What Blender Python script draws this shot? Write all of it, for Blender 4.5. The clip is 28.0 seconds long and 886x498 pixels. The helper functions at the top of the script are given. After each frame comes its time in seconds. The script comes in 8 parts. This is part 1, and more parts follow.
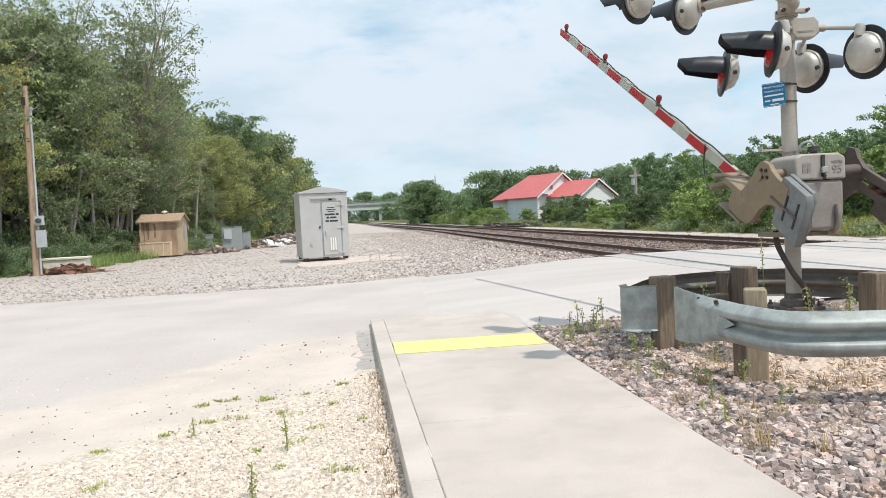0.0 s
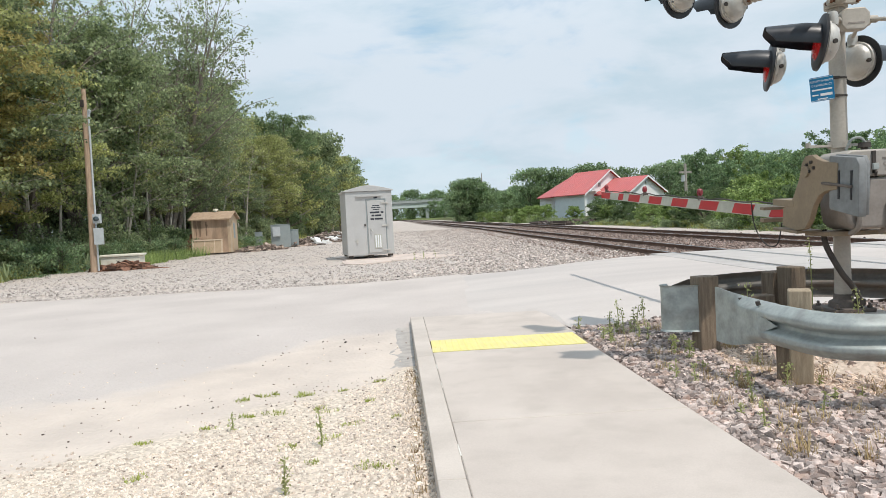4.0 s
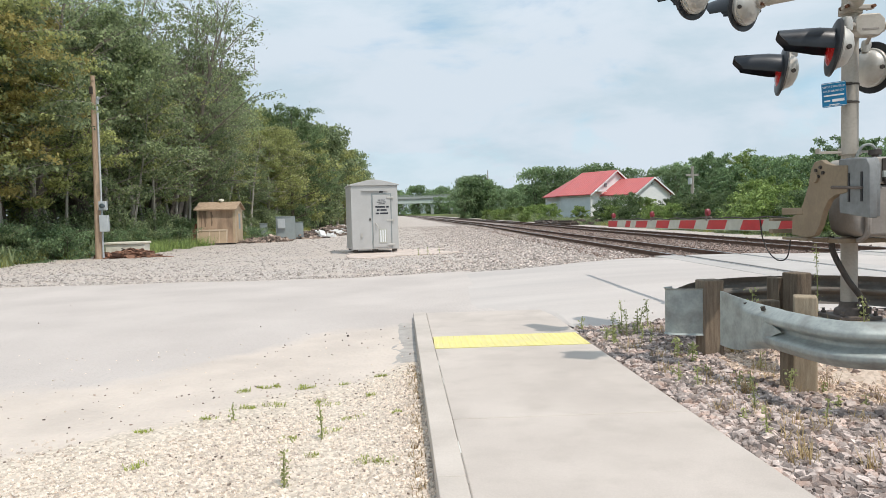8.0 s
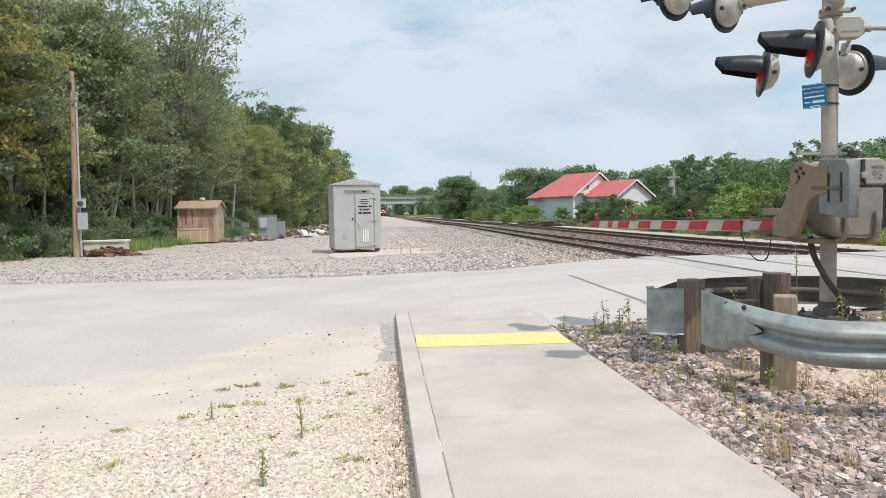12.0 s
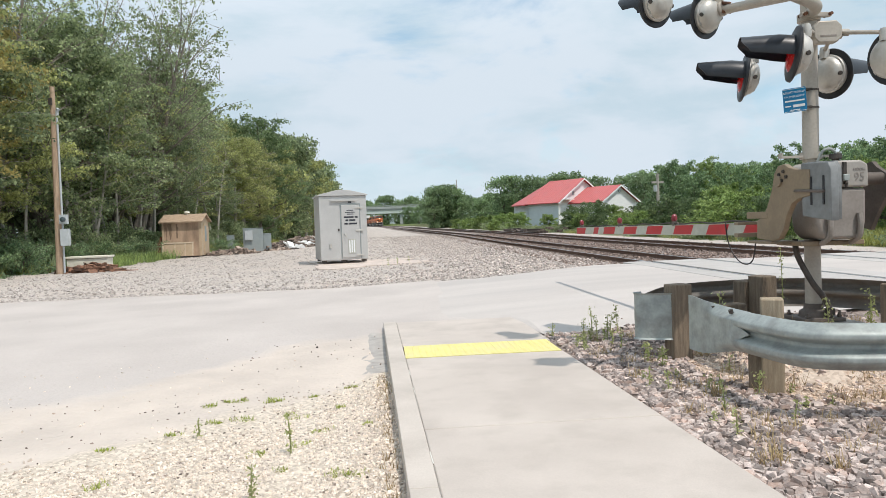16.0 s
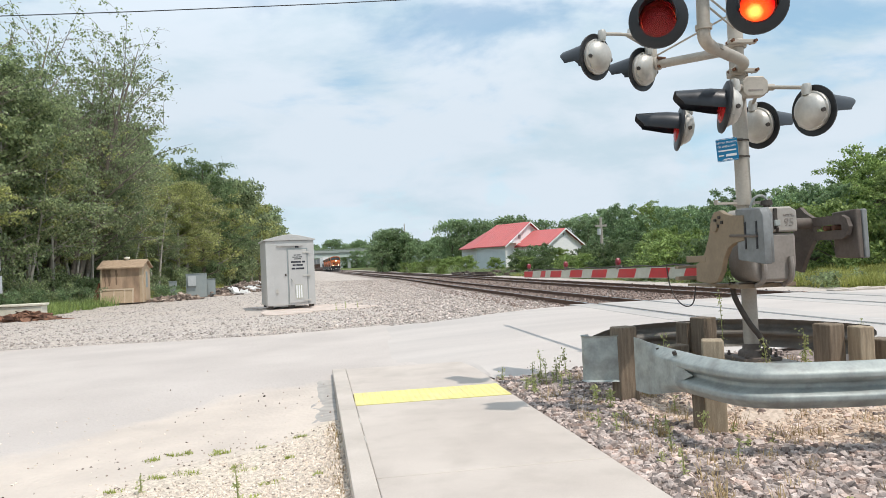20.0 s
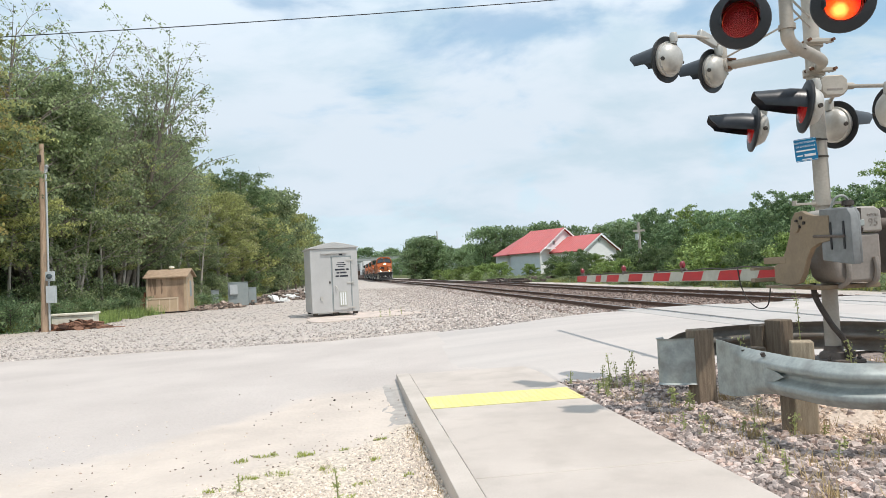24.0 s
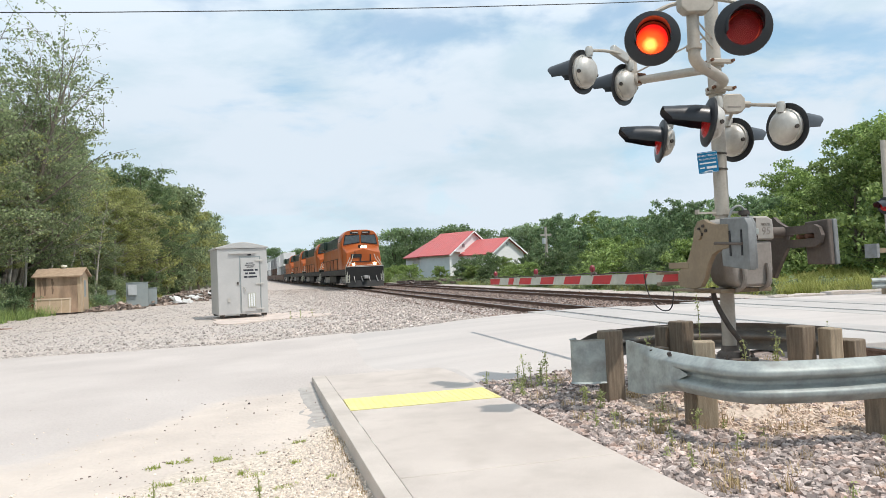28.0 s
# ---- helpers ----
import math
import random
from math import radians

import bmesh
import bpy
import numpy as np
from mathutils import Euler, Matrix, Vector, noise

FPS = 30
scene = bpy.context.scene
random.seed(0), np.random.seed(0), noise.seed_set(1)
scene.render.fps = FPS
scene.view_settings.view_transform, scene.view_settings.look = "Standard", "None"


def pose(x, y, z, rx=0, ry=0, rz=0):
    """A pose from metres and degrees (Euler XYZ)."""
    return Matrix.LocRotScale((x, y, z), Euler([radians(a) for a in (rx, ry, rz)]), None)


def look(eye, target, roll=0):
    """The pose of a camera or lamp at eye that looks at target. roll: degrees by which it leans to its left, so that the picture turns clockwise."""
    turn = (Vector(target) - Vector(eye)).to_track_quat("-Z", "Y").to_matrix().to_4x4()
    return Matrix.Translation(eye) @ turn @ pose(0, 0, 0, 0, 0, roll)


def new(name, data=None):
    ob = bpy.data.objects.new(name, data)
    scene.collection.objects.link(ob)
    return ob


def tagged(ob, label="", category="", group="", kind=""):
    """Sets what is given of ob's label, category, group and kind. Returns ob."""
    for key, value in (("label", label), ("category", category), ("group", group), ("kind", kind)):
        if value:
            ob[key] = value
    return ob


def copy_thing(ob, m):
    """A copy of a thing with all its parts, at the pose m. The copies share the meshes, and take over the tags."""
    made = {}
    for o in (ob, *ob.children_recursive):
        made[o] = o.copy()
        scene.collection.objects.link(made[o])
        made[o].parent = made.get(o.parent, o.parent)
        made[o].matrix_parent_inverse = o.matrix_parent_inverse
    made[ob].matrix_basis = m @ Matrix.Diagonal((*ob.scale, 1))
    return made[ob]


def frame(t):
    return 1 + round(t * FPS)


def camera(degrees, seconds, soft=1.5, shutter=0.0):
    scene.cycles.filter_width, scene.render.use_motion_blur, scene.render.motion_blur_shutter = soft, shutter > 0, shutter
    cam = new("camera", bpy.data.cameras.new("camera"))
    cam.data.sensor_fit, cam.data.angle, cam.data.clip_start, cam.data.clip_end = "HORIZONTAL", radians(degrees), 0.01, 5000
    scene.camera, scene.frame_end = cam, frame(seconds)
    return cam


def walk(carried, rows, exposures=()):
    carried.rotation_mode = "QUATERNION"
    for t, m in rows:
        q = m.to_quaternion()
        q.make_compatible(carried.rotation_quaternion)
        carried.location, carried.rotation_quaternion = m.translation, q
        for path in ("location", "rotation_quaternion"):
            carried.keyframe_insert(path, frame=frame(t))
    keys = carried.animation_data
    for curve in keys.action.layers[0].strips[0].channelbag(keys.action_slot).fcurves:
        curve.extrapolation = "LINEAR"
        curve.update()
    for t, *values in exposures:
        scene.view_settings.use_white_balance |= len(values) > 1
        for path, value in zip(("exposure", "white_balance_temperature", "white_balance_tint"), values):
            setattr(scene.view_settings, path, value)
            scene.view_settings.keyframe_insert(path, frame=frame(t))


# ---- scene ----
cam = camera(64.6, 28.0, soft=0.55)
PATH = [
    (0, (-0.094, -0.057, 1.277), (0.126, 1.929, 1.188), -2.9),
    (0.5, (-0.098, -0.073, 1.29), (0.098, 1.916, 1.241), -3.0),
    (1, (-0.109, -0.104, 1.278), (0.087, 1.885, 1.199), -3.4),
    (1.5, (-0.071, -0.08, 1.277), (0.11, 1.911, 1.215), -2.3),
    (2, (-0.021, -0.072, 1.284), (0.171, 1.915, 1.171), -1.5),
    (2.5, (0.006, -0.053, 1.278), (0.089, 1.943, 1.183), -2.6),
    (4.5, (-0.01, -0.071, 1.282), (0.079, 1.925, 1.193), -3.0),
    (5, (-0.013, -0.071, 1.281), (0.101, 1.923, 1.188), -2.3),
    (5.5, (-0.008, -0.07, 1.282), (0.158, 1.921, 1.18), -2.0),
    (6, (-0.007, -0.069, 1.288), (0.153, 1.923, 1.197), -2.2),
    (6.5, (0.001, -0.053, 1.277), (0.128, 1.939, 1.153), -1.3),
    (7, (-0.011, -0.059, 1.276), (0.077, 1.935, 1.151), -1.0),
    (7.5, (-0.01, -0.05, 1.277), (0.037, 1.947, 1.167), -1.7),
    (8, (-0.012, -0.054, 1.281), (0.063, 1.942, 1.182), -1.4),
    (8.5, (-0.008, -0.045, 1.284), (0.068, 1.951, 1.179), -1.3),
    (9, (-0.008, -0.042, 1.274), (0.011, 1.955, 1.155), -2.2),
    (9.5, (-0.004, -0.054, 1.269), (0.027, 1.942, 1.146), -2.4),
    (10, (-0.013, -0.066, 1.284), (0.039, 1.93, 1.184), -1.8),
    (10.5, (-0.001, -0.057, 1.285), (0.112, 1.938, 1.196), -0.8),
    (11, (-0.005, -0.061, 1.279), (0.135, 1.931, 1.174), -0.9),
    (11.5, (0.007, -0.036, 1.27), (0.122, 1.957, 1.161), -1.1),
    (12, (-0.009, -0.026, 1.258), (0.115, 1.968, 1.16), -1.0),
    (12.5, (0.015, -0.044, 1.266), (0.165, 1.949, 1.172), -0.8),
    (14.5, (0.01, -0.022, 1.262), (0.176, 1.97, 1.199), -2.3),
    (15, (0.011, -0.024, 1.27), (0.22, 1.964, 1.2), -2.3),
    (15.5, (-0.004, -0.035, 1.263), (0.234, 1.948, 1.174), -1.5),
    (16, (-0.007, -0.008, 1.266), (0.155, 1.984, 1.192), -2.1),
    (16.5, (-0.021, -0.033, 1.267), (0.13, 1.96, 1.194), -2.7),
    (17, (-0.006, -0.058, 1.266), (0.118, 1.936, 1.191), -4.1),
    (17.5, (-0.053, -0.097, 1.291), (0.178, 1.89, 1.269), -5.6),
    (18, (-0.035, -0.099, 1.292), (0.243, 1.882, 1.295), -4.6),
    (18.5, (-0.025, -0.059, 1.299), (0.276, 1.918, 1.335), -4.8),
    (19, (-0.046, -0.056, 1.321), (0.269, 1.918, 1.37), -3.3),
    (19.5, (-0.012, -0.005, 1.298), (0.193, 1.984, 1.298), -2.6),
    (20, (-0.029, -0.052, 1.285), (0.285, 1.923, 1.329), -2.5),
    (20.5, (-0.01, -0.031, 1.303), (0.339, 1.938, 1.325), -1.9),
    (21, (0.006, 0.012, 1.281), (0.264, 1.995, 1.232), -1.8),
    (21.5, (0.012, 0.066, 1.289), (0.269, 2.049, 1.309), -2.0),
    (23.5, (-0.408, 0.04, 1.286), (-0.274, 2.035, 1.334), -4.2),
    (24, (-0.43, -0.059, 1.275), (-0.203, 1.926, 1.344), -3.0),
    (24.5, (-0.628, -0.157, 1.286), (-0.237, 1.803, 1.355), -6.8),
    (25, (-0.582, -0.101, 1.257), (-0.244, 1.869, 1.325), -3.8),
    (25.5, (-0.587, -0.063, 1.278), (-0.346, 1.922, 1.302), -2.7),
    (26, (-0.592, -0.068, 1.286), (-0.311, 1.91, 1.383), -4.1),
    (26.5, (-0.599, -0.11, 1.269), (-0.31, 1.868, 1.32), -3.9),
    (27, (-0.585, -0.154, 1.317), (-0.161, 1.8, 1.357), -1.5),
    (27.5, (-0.613, -0.178, 1.31), (-0.21, 1.78, 1.391), -1.4),
    (28, (-0.551, -0.098, 1.282), (-0.07, 1.842, 1.344), -2.5),
]
walk(cam, [(t, look(eye, target, roll)) for t, eye, target, roll in PATH],
     [(0.0, 0.35), (2.5, 0.29), (5.0, 0.20), (12.5, 0.20), (15.0, 0.22), (28.0, 0.33)])


# ---- world, sun, exposure ----
SUN_EL, SUN_AZ = 62.0, 142.0
world = bpy.data.worlds.new("sky")
scene.world = world
world.use_nodes = True
wn, wl = world.node_tree.nodes, world.node_tree.links
wn.clear()
w_out = wn.new("ShaderNodeOutputWorld")
w_bg = wn.new("ShaderNodeBackground")
w_sky = wn.new("ShaderNodeTexSky")
w_sky.sky_type, w_sky.sun_disc = "NISHITA", False
w_sky.sun_elevation, w_sky.sun_rotation = radians(SUN_EL), radians(SUN_AZ)
w_sky.air_density, w_sky.dust_density, w_sky.ozone_density = 1.0, 0.0, 1.2
w_co = wn.new("ShaderNodeTexCoord")


def cloud_noise(scale, stretch, detail, rough, warp, lo, hi, c_lo, c_hi):
    """a value from c_lo to c_hi that follows drifting noise over the sky."""
    mp = wn.new("ShaderNodeMapping")
    mp.inputs["Scale"].default_value, mp.inputs["Rotation"].default_value = (1.0, 1.0, stretch), (0.0, radians(5), 0.0)
    tx = wn.new("ShaderNodeTexNoise")
    tx.inputs["Scale"].default_value, tx.inputs["Detail"].default_value = scale, detail
    tx.inputs["Roughness"].default_value, tx.inputs["Distortion"].default_value = rough, warp
    mr = wn.new("ShaderNodeMapRange")
    mr.interpolation_type = "SMOOTHSTEP"
    mr.inputs["From Min"].default_value, mr.inputs["From Max"].default_value = lo, hi
    mr.inputs["To Min"].default_value, mr.inputs["To Max"].default_value = c_lo, c_hi
    wl.new(w_co.outputs["Generated"], mp.inputs["Vector"])
    wl.new(mp.outputs["Vector"], tx.inputs["Vector"])
    wl.new(tx.outputs["Fac"], mr.inputs["Value"])
    return mr.outputs["Result"]


# thin veil with blue gaps, under it brighter and greyer heaps
w_mix = wn.new("ShaderNodeMix")
w_mix.data_type = "RGBA"
w_heap = wn.new("ShaderNodeMix")
w_heap.data_type = "RGBA"
w_heap.inputs["A"].default_value, w_heap.inputs["B"].default_value = (4.45, 5.5, 6.25, 1), (5.5, 6.2, 6.9, 1)
wl.new(cloud_noise(4.4, 2.8, 9.0, 0.55, 0.2, 0.36, 0.60, 0.0, 1.0), w_heap.inputs["Factor"])
# haze closes the gaps toward the horizon
w_up = wn.new("ShaderNodeSeparateXYZ")
wl.new(w_co.outputs["Generated"], w_up.inputs[0])
w_haze = wn.new("ShaderNodeMapRange")
w_haze.interpolation_type = "SMOOTHSTEP"
w_haze.inputs["From Min"].default_value, w_haze.inputs["From Max"].default_value = 0.04, 0.26
w_haze.inputs["To Min"].default_value, w_haze.inputs["To Max"].default_value = 0.95, 0.45
wl.new(w_up.outputs["Z"], w_haze.inputs["Value"])
w_veil = wn.new("ShaderNodeMath")
w_veil.operation = "MAXIMUM"
wl.new(cloud_noise(3.7, 2.4, 8.0, 0.55, 0.3, 0.33, 0.50, 0.46, 1.0), w_veil.inputs[0])
wl.new(w_haze.outputs["Result"], w_veil.inputs[1])
wl.new(w_veil.outputs[0], w_mix.inputs["Factor"])
w_tint = wn.new("ShaderNodeMix")
w_tint.data_type, w_tint.blend_type = "RGBA", "MULTIPLY"
w_tint.inputs["Factor"].default_value, w_tint.inputs["B"].default_value = 1.0, (0.66, 1.10, 1.14, 1)
wl.new(w_sky.outputs["Color"], w_tint.inputs["A"])
wl.new(w_tint.outputs["Result"], w_mix.inputs["A"])
# the veil brightens upward, toward the sun
w_rise = wn.new("ShaderNodeMapRange")
w_rise.interpolation_type = "SMOOTHSTEP"
w_rise.inputs["From Min"].default_value, w_rise.inputs["From Max"].default_value = 0.18, 0.46
w_rise.inputs["To Min"].default_value, w_rise.inputs["To Max"].default_value = 1.0, 1.16
wl.new(w_up.outputs["Z"], w_rise.inputs["Value"])
w_scale = wn.new("ShaderNodeVectorMath")
w_scale.operation = "SCALE"
wl.new(w_heap.outputs["Result"], w_scale.inputs[0])
wl.new(w_rise.outputs["Result"], w_scale.inputs["Scale"])
wl.new(w_scale.outputs["Vector"], w_mix.inputs["B"])
wl.new(w_mix.outputs["Result"], w_bg.inputs["Color"])
w_bg.inputs["Strength"].default_value = 0.108
wl.new(w_bg.outputs["Background"], w_out.inputs["Surface"])

sun = new("sun", bpy.data.lights.new("sun", "SUN"))
sun.data.energy, sun.data.angle, sun.data.color = 2.5, radians(0.8), (1.0, 0.935, 0.865)
_e, _a = radians(SUN_EL), radians(SUN_AZ)
sun.matrix_world = look((0, 0, 30), (-math.sin(_a) * math.cos(_e), -math.cos(_a) * math.cos(_e), 30 - math.sin(_e)))

# ---- materials ----


def material(name, c1, c2=None, scale=6.0, rough=0.8, metal=0.0, bump=0.25, grain=60.0, stain=None, stain_scale=1.2, stain_amount=0.35,
             random_tint=0.0, island=False, spec=0.4, emit=None, power=0.0, streak=None):
    """A surface with a coarse and a fine variation of colour, stains and fine relief, in metres of the object's own space."""
    m = bpy.data.materials.new(name)
    m.use_nodes = True
    n, l = m.node_tree.nodes, m.node_tree.links
    b = n["Principled BSDF"]
    c2 = c2 or tuple(0.8 * v for v in c1)
    co = n.new("ShaderNodeTexCoord")
    vec = co.outputs["Object"]
    if streak:
        mp = n.new("ShaderNodeMapping")
        mp.inputs["Scale"].default_value = streak
        l.new(vec, mp.inputs["Vector"])
        vec = mp.outputs["Vector"]
    coarse = n.new("ShaderNodeTexNoise")
    coarse.inputs["Scale"].default_value, coarse.inputs["Detail"].default_value = scale, 6.0
    fine = n.new("ShaderNodeTexNoise")
    fine.inputs["Scale"].default_value, fine.inputs["Detail"].default_value = grain, 3.0
    l.new(vec, coarse.inputs["Vector"])
    l.new(vec, fine.inputs["Vector"])
    add = n.new("ShaderNodeMath")
    add.operation = "MULTIPLY_ADD"
    add.inputs[1].default_value = 0.45
    l.new(fine.outputs["Fac"], add.inputs[0])
    l.new(coarse.outputs["Fac"], add.inputs[2])
    ramp = n.new("ShaderNodeValToRGB")
    ramp.color_ramp.elements[0].position, ramp.color_ramp.elements[1].position = 0.52, 0.92
    ramp.color_ramp.elements[0].color, ramp.color_ramp.elements[1].color = (*c2, 1), (*c1, 1)
    l.new(add.outputs[0], ramp.inputs["Fac"])
    col = ramp.outputs["Color"]
    if stain:
        sn = n.new("ShaderNodeTexNoise")
        sn.inputs["Scale"].default_value, sn.inputs["Detail"].default_value = stain_scale, 8.0
        l.new(vec, sn.inputs["Vector"])
        sr = n.new("ShaderNodeMapRange")
        sr.inputs["From Min"].default_value, sr.inputs["From Max"].default_value = 0.5, 0.75
        sr.inputs["To Max"].default_value = stain_amount
        l.new(sn.outputs["Fac"], sr.inputs["Value"])
        mx = n.new("ShaderNodeMix")
        mx.data_type = "RGBA"
        mx.inputs["B"].default_value = (*stain, 1)
        l.new(sr.outputs["Result"], mx.inputs["Factor"])
        l.new(col, mx.inputs["A"])
        col = mx.outputs["Result"]
    if random_tint:
        src = n.new("ShaderNodeNewGeometry").outputs["Random Per Island"] if island else n.new("ShaderNodeObjectInfo").outputs["Random"]
        mr = n.new("ShaderNodeMapRange")
        mr.inputs["To Min"].default_value, mr.inputs["To Max"].default_value = 1 - random_tint, 1 + random_tint
        l.new(src, mr.inputs["Value"])
        hv = n.new("ShaderNodeHueSaturation")
        l.new(mr.outputs["Result"], hv.inputs["Value"])
        l.new(col, hv.inputs["Color"])
        col = hv.outputs["Color"]
    l.new(col, b.inputs["Base Color"])
    b.inputs["Metallic"].default_value = metal
    b.inputs["Specular IOR Level"].default_value = spec
    rr = n.new("ShaderNodeMapRange")
    rr.inputs["To Min"].default_value, rr.inputs["To Max"].default_value = max(0.05, rough - 0.12), min(1.0, rough + 0.12)
    l.new(coarse.outputs["Fac"], rr.inputs["Value"])
    l.new(rr.outputs["Result"], b.inputs["Roughness"])
    if bump:
        bp = n.new("ShaderNodeBump")
        bp.inputs["Strength"].default_value, bp.inputs["Distance"].default_value = bump, 0.01
        l.new(add.outputs[0], bp.inputs["Height"])
        l.new(bp.outputs["Normal"], b.inputs["Normal"])
    if emit:
        b.inputs["Emission Color"].default_value, b.inputs["Emission Strength"].default_value = (*emit, 1), power
    return m


def leaf_material(name, c1, c2, through_light=0.35):
    m = bpy.data.materials.new(name)
    m.use_nodes = True
    n, l = m.node_tree.nodes, m.node_tree.links
    b = n["Principled BSDF"]
    geo = n.new("ShaderNodeNewGeometry")
    ramp = n.new("ShaderNodeValToRGB")
    ramp.color_ramp.elements[0].color, ramp.color_ramp.elements[1].color = (*c2, 1), (*c1, 1)
    l.new(geo.outputs["Random Per Island"], ramp.inputs["Fac"])
    co = n.new("ShaderNodeTexCoord")
    big = n.new("ShaderNodeTexNoise")
    big.inputs["Scale"].default_value, big.inputs["Detail"].default_value = 0.8, 4.0
    l.new(co.outputs["Object"], big.inputs["Vector"])
    info = n.new("ShaderNodeObjectInfo")
    add = n.new("ShaderNodeMath")
    add.operation = "MULTIPLY_ADD"
    add.inputs[1].default_value = 0.35
    l.new(info.outputs["Random"], add.inputs[0])
    l.new(big.outputs["Fac"], add.inputs[2])
    mr = n.new("ShaderNodeMapRange")
    mr.inputs["From Min"].default_value, mr.inputs["From Max"].default_value = 0.3, 1.0
    mr.inputs["To Min"].default_value, mr.inputs["To Max"].default_value = 0.65, 1.4
    l.new(add.outputs[0], mr.inputs["Value"])
    hv = n.new("ShaderNodeHueSaturation")
    l.new(mr.outputs["Result"], hv.inputs["Value"])
    l.new(ramp.outputs["Color"], hv.inputs["Color"])
    b.inputs["Roughness"].default_value = 0.55
    b.inputs["Specular IOR Level"].default_value = 0.3
    l.new(hv.outputs["Color"], b.inputs["Base Color"])
    tr = n.new("ShaderNodeBsdfTranslucent")
    l.new(hv.outputs["Color"], tr.inputs["Color"])
    mix = n.new("ShaderNodeMixShader")
    mix.inputs["Fac"].default_value = through_light
    l.new(b.outputs["BSDF"], mix.inputs[1])
    l.new(tr.outputs["BSDF"], mix.inputs[2])
    l.new(mix.outputs["Shader"], n["Material Output"].inputs["Surface"])
    return m


def glow(name, color, power):
    m = bpy.data.materials.new(name)
    m.use_nodes = True
    b = m.node_tree.nodes["Principled BSDF"]
    b.inputs["Base Color"].default_value = (*color, 1)
    b.inputs["Emission Color"].default_value, b.inputs["Emission Strength"].default_value = (*color, 1), power
    return m


def lamp_glass():
    """red lens: half of what lies behind shows through, the rest is the glass's own dark red."""
    m = material("red_lamp_glass", (0.52, 0.014, 0.022), (0.40, 0.010, 0.016), 40, 0.28, bump=0.15, grain=220, spec=0.5)
    n, l = m.node_tree.nodes, m.node_tree.links
    tr = n.new("ShaderNodeBsdfTransparent")
    tr.inputs["Color"].default_value = (1.0, 0.88, 0.7, 1)
    mix = n.new("ShaderNodeMixShader")
    mix.inputs["Fac"].default_value = 0.5
    l.new(n["Principled BSDF"].outputs["BSDF"], mix.inputs[1])
    l.new(tr.outputs["BSDF"], mix.inputs[2])
    l.new(mix.outputs["Shader"], n["Material Output"].inputs["Surface"])
    return m


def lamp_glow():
    """added glowing disc: yellow below its centre, red toward the rim."""
    m = bpy.data.materials.new("glowing_disc")
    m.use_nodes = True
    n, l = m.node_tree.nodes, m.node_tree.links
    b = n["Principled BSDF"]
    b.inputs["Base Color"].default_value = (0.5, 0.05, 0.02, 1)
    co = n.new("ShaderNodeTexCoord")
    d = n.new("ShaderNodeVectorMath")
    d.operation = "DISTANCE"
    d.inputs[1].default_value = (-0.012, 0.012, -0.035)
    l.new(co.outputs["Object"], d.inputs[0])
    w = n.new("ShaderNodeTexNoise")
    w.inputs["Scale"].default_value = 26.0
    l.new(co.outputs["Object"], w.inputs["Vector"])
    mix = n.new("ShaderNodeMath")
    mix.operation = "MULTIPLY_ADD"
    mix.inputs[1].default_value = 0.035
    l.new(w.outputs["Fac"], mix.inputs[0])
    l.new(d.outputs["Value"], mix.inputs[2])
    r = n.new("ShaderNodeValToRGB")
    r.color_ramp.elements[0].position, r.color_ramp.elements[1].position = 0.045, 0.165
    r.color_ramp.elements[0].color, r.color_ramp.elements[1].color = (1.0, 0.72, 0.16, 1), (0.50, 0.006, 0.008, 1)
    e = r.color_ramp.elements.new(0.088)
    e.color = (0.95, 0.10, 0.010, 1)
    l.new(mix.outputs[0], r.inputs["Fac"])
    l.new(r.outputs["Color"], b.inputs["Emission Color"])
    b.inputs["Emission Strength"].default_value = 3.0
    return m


M_WALK = material("sidewalk_concrete", (0.585, 0.515, 0.46), (0.475, 0.415, 0.368), 1.3, 0.85, grain=140, bump=0.15, stain=(0.40, 0.35, 0.305), stain_scale=3.2, stain_amount=0.5)
M_CURB = material("curb_concrete", (0.60, 0.533, 0.475), (0.49, 0.43, 0.378), 2.2, 0.88, grain=110, bump=0.25, stain=(0.30, 0.265, 0.23), stain_amount=0.4)
M_ROAD = material("road_concrete", (0.585, 0.532, 0.493), (0.47, 0.424, 0.395), 0.6, 0.85, grain=70, bump=0.18, stain=(0.41, 0.375, 0.355), stain_scale=0.5, stain_amount=0.6, streak=(0.22, 1.3, 1))
M_PATCH = material("asphalt_patch", (0.47, 0.435, 0.405), (0.33, 0.305, 0.28), 9.0, 0.92, grain=120, bump=0.4, stain=(0.55, 0.50, 0.45), stain_scale=4, stain_amount=0.6)
M_SEALANT = material("joint_sealant", (0.80, 0.78, 0.72), (0.66, 0.63, 0.57), 20, 0.8)
M_CRACK = material("cracked_joint_dirt", (0.43, 0.385, 0.345), (0.29, 0.26, 0.23), 30, 0.95)
M_YELLOW = material("yellow_tactile", (0.78, 0.69, 0.265), (0.69, 0.61, 0.24), 6, 0.6, grain=90, stain=(0.62, 0.55, 0.36), stain_scale=3, stain_amount=0.55)
M_LIME = material("limestone_chips", (0.82, 0.712, 0.612), (0.58, 0.494, 0.418), 25, 0.95, grain=180, random_tint=0.32, island=True)
M_BALLAST = material("granite_ballast", (0.57, 0.475, 0.43), (0.24, 0.197, 0.178), 18, 0.9, grain=150, random_tint=0.6, island=True, stain=(0.48, 0.30, 0.22), stain_scale=7, stain_amount=0.65)
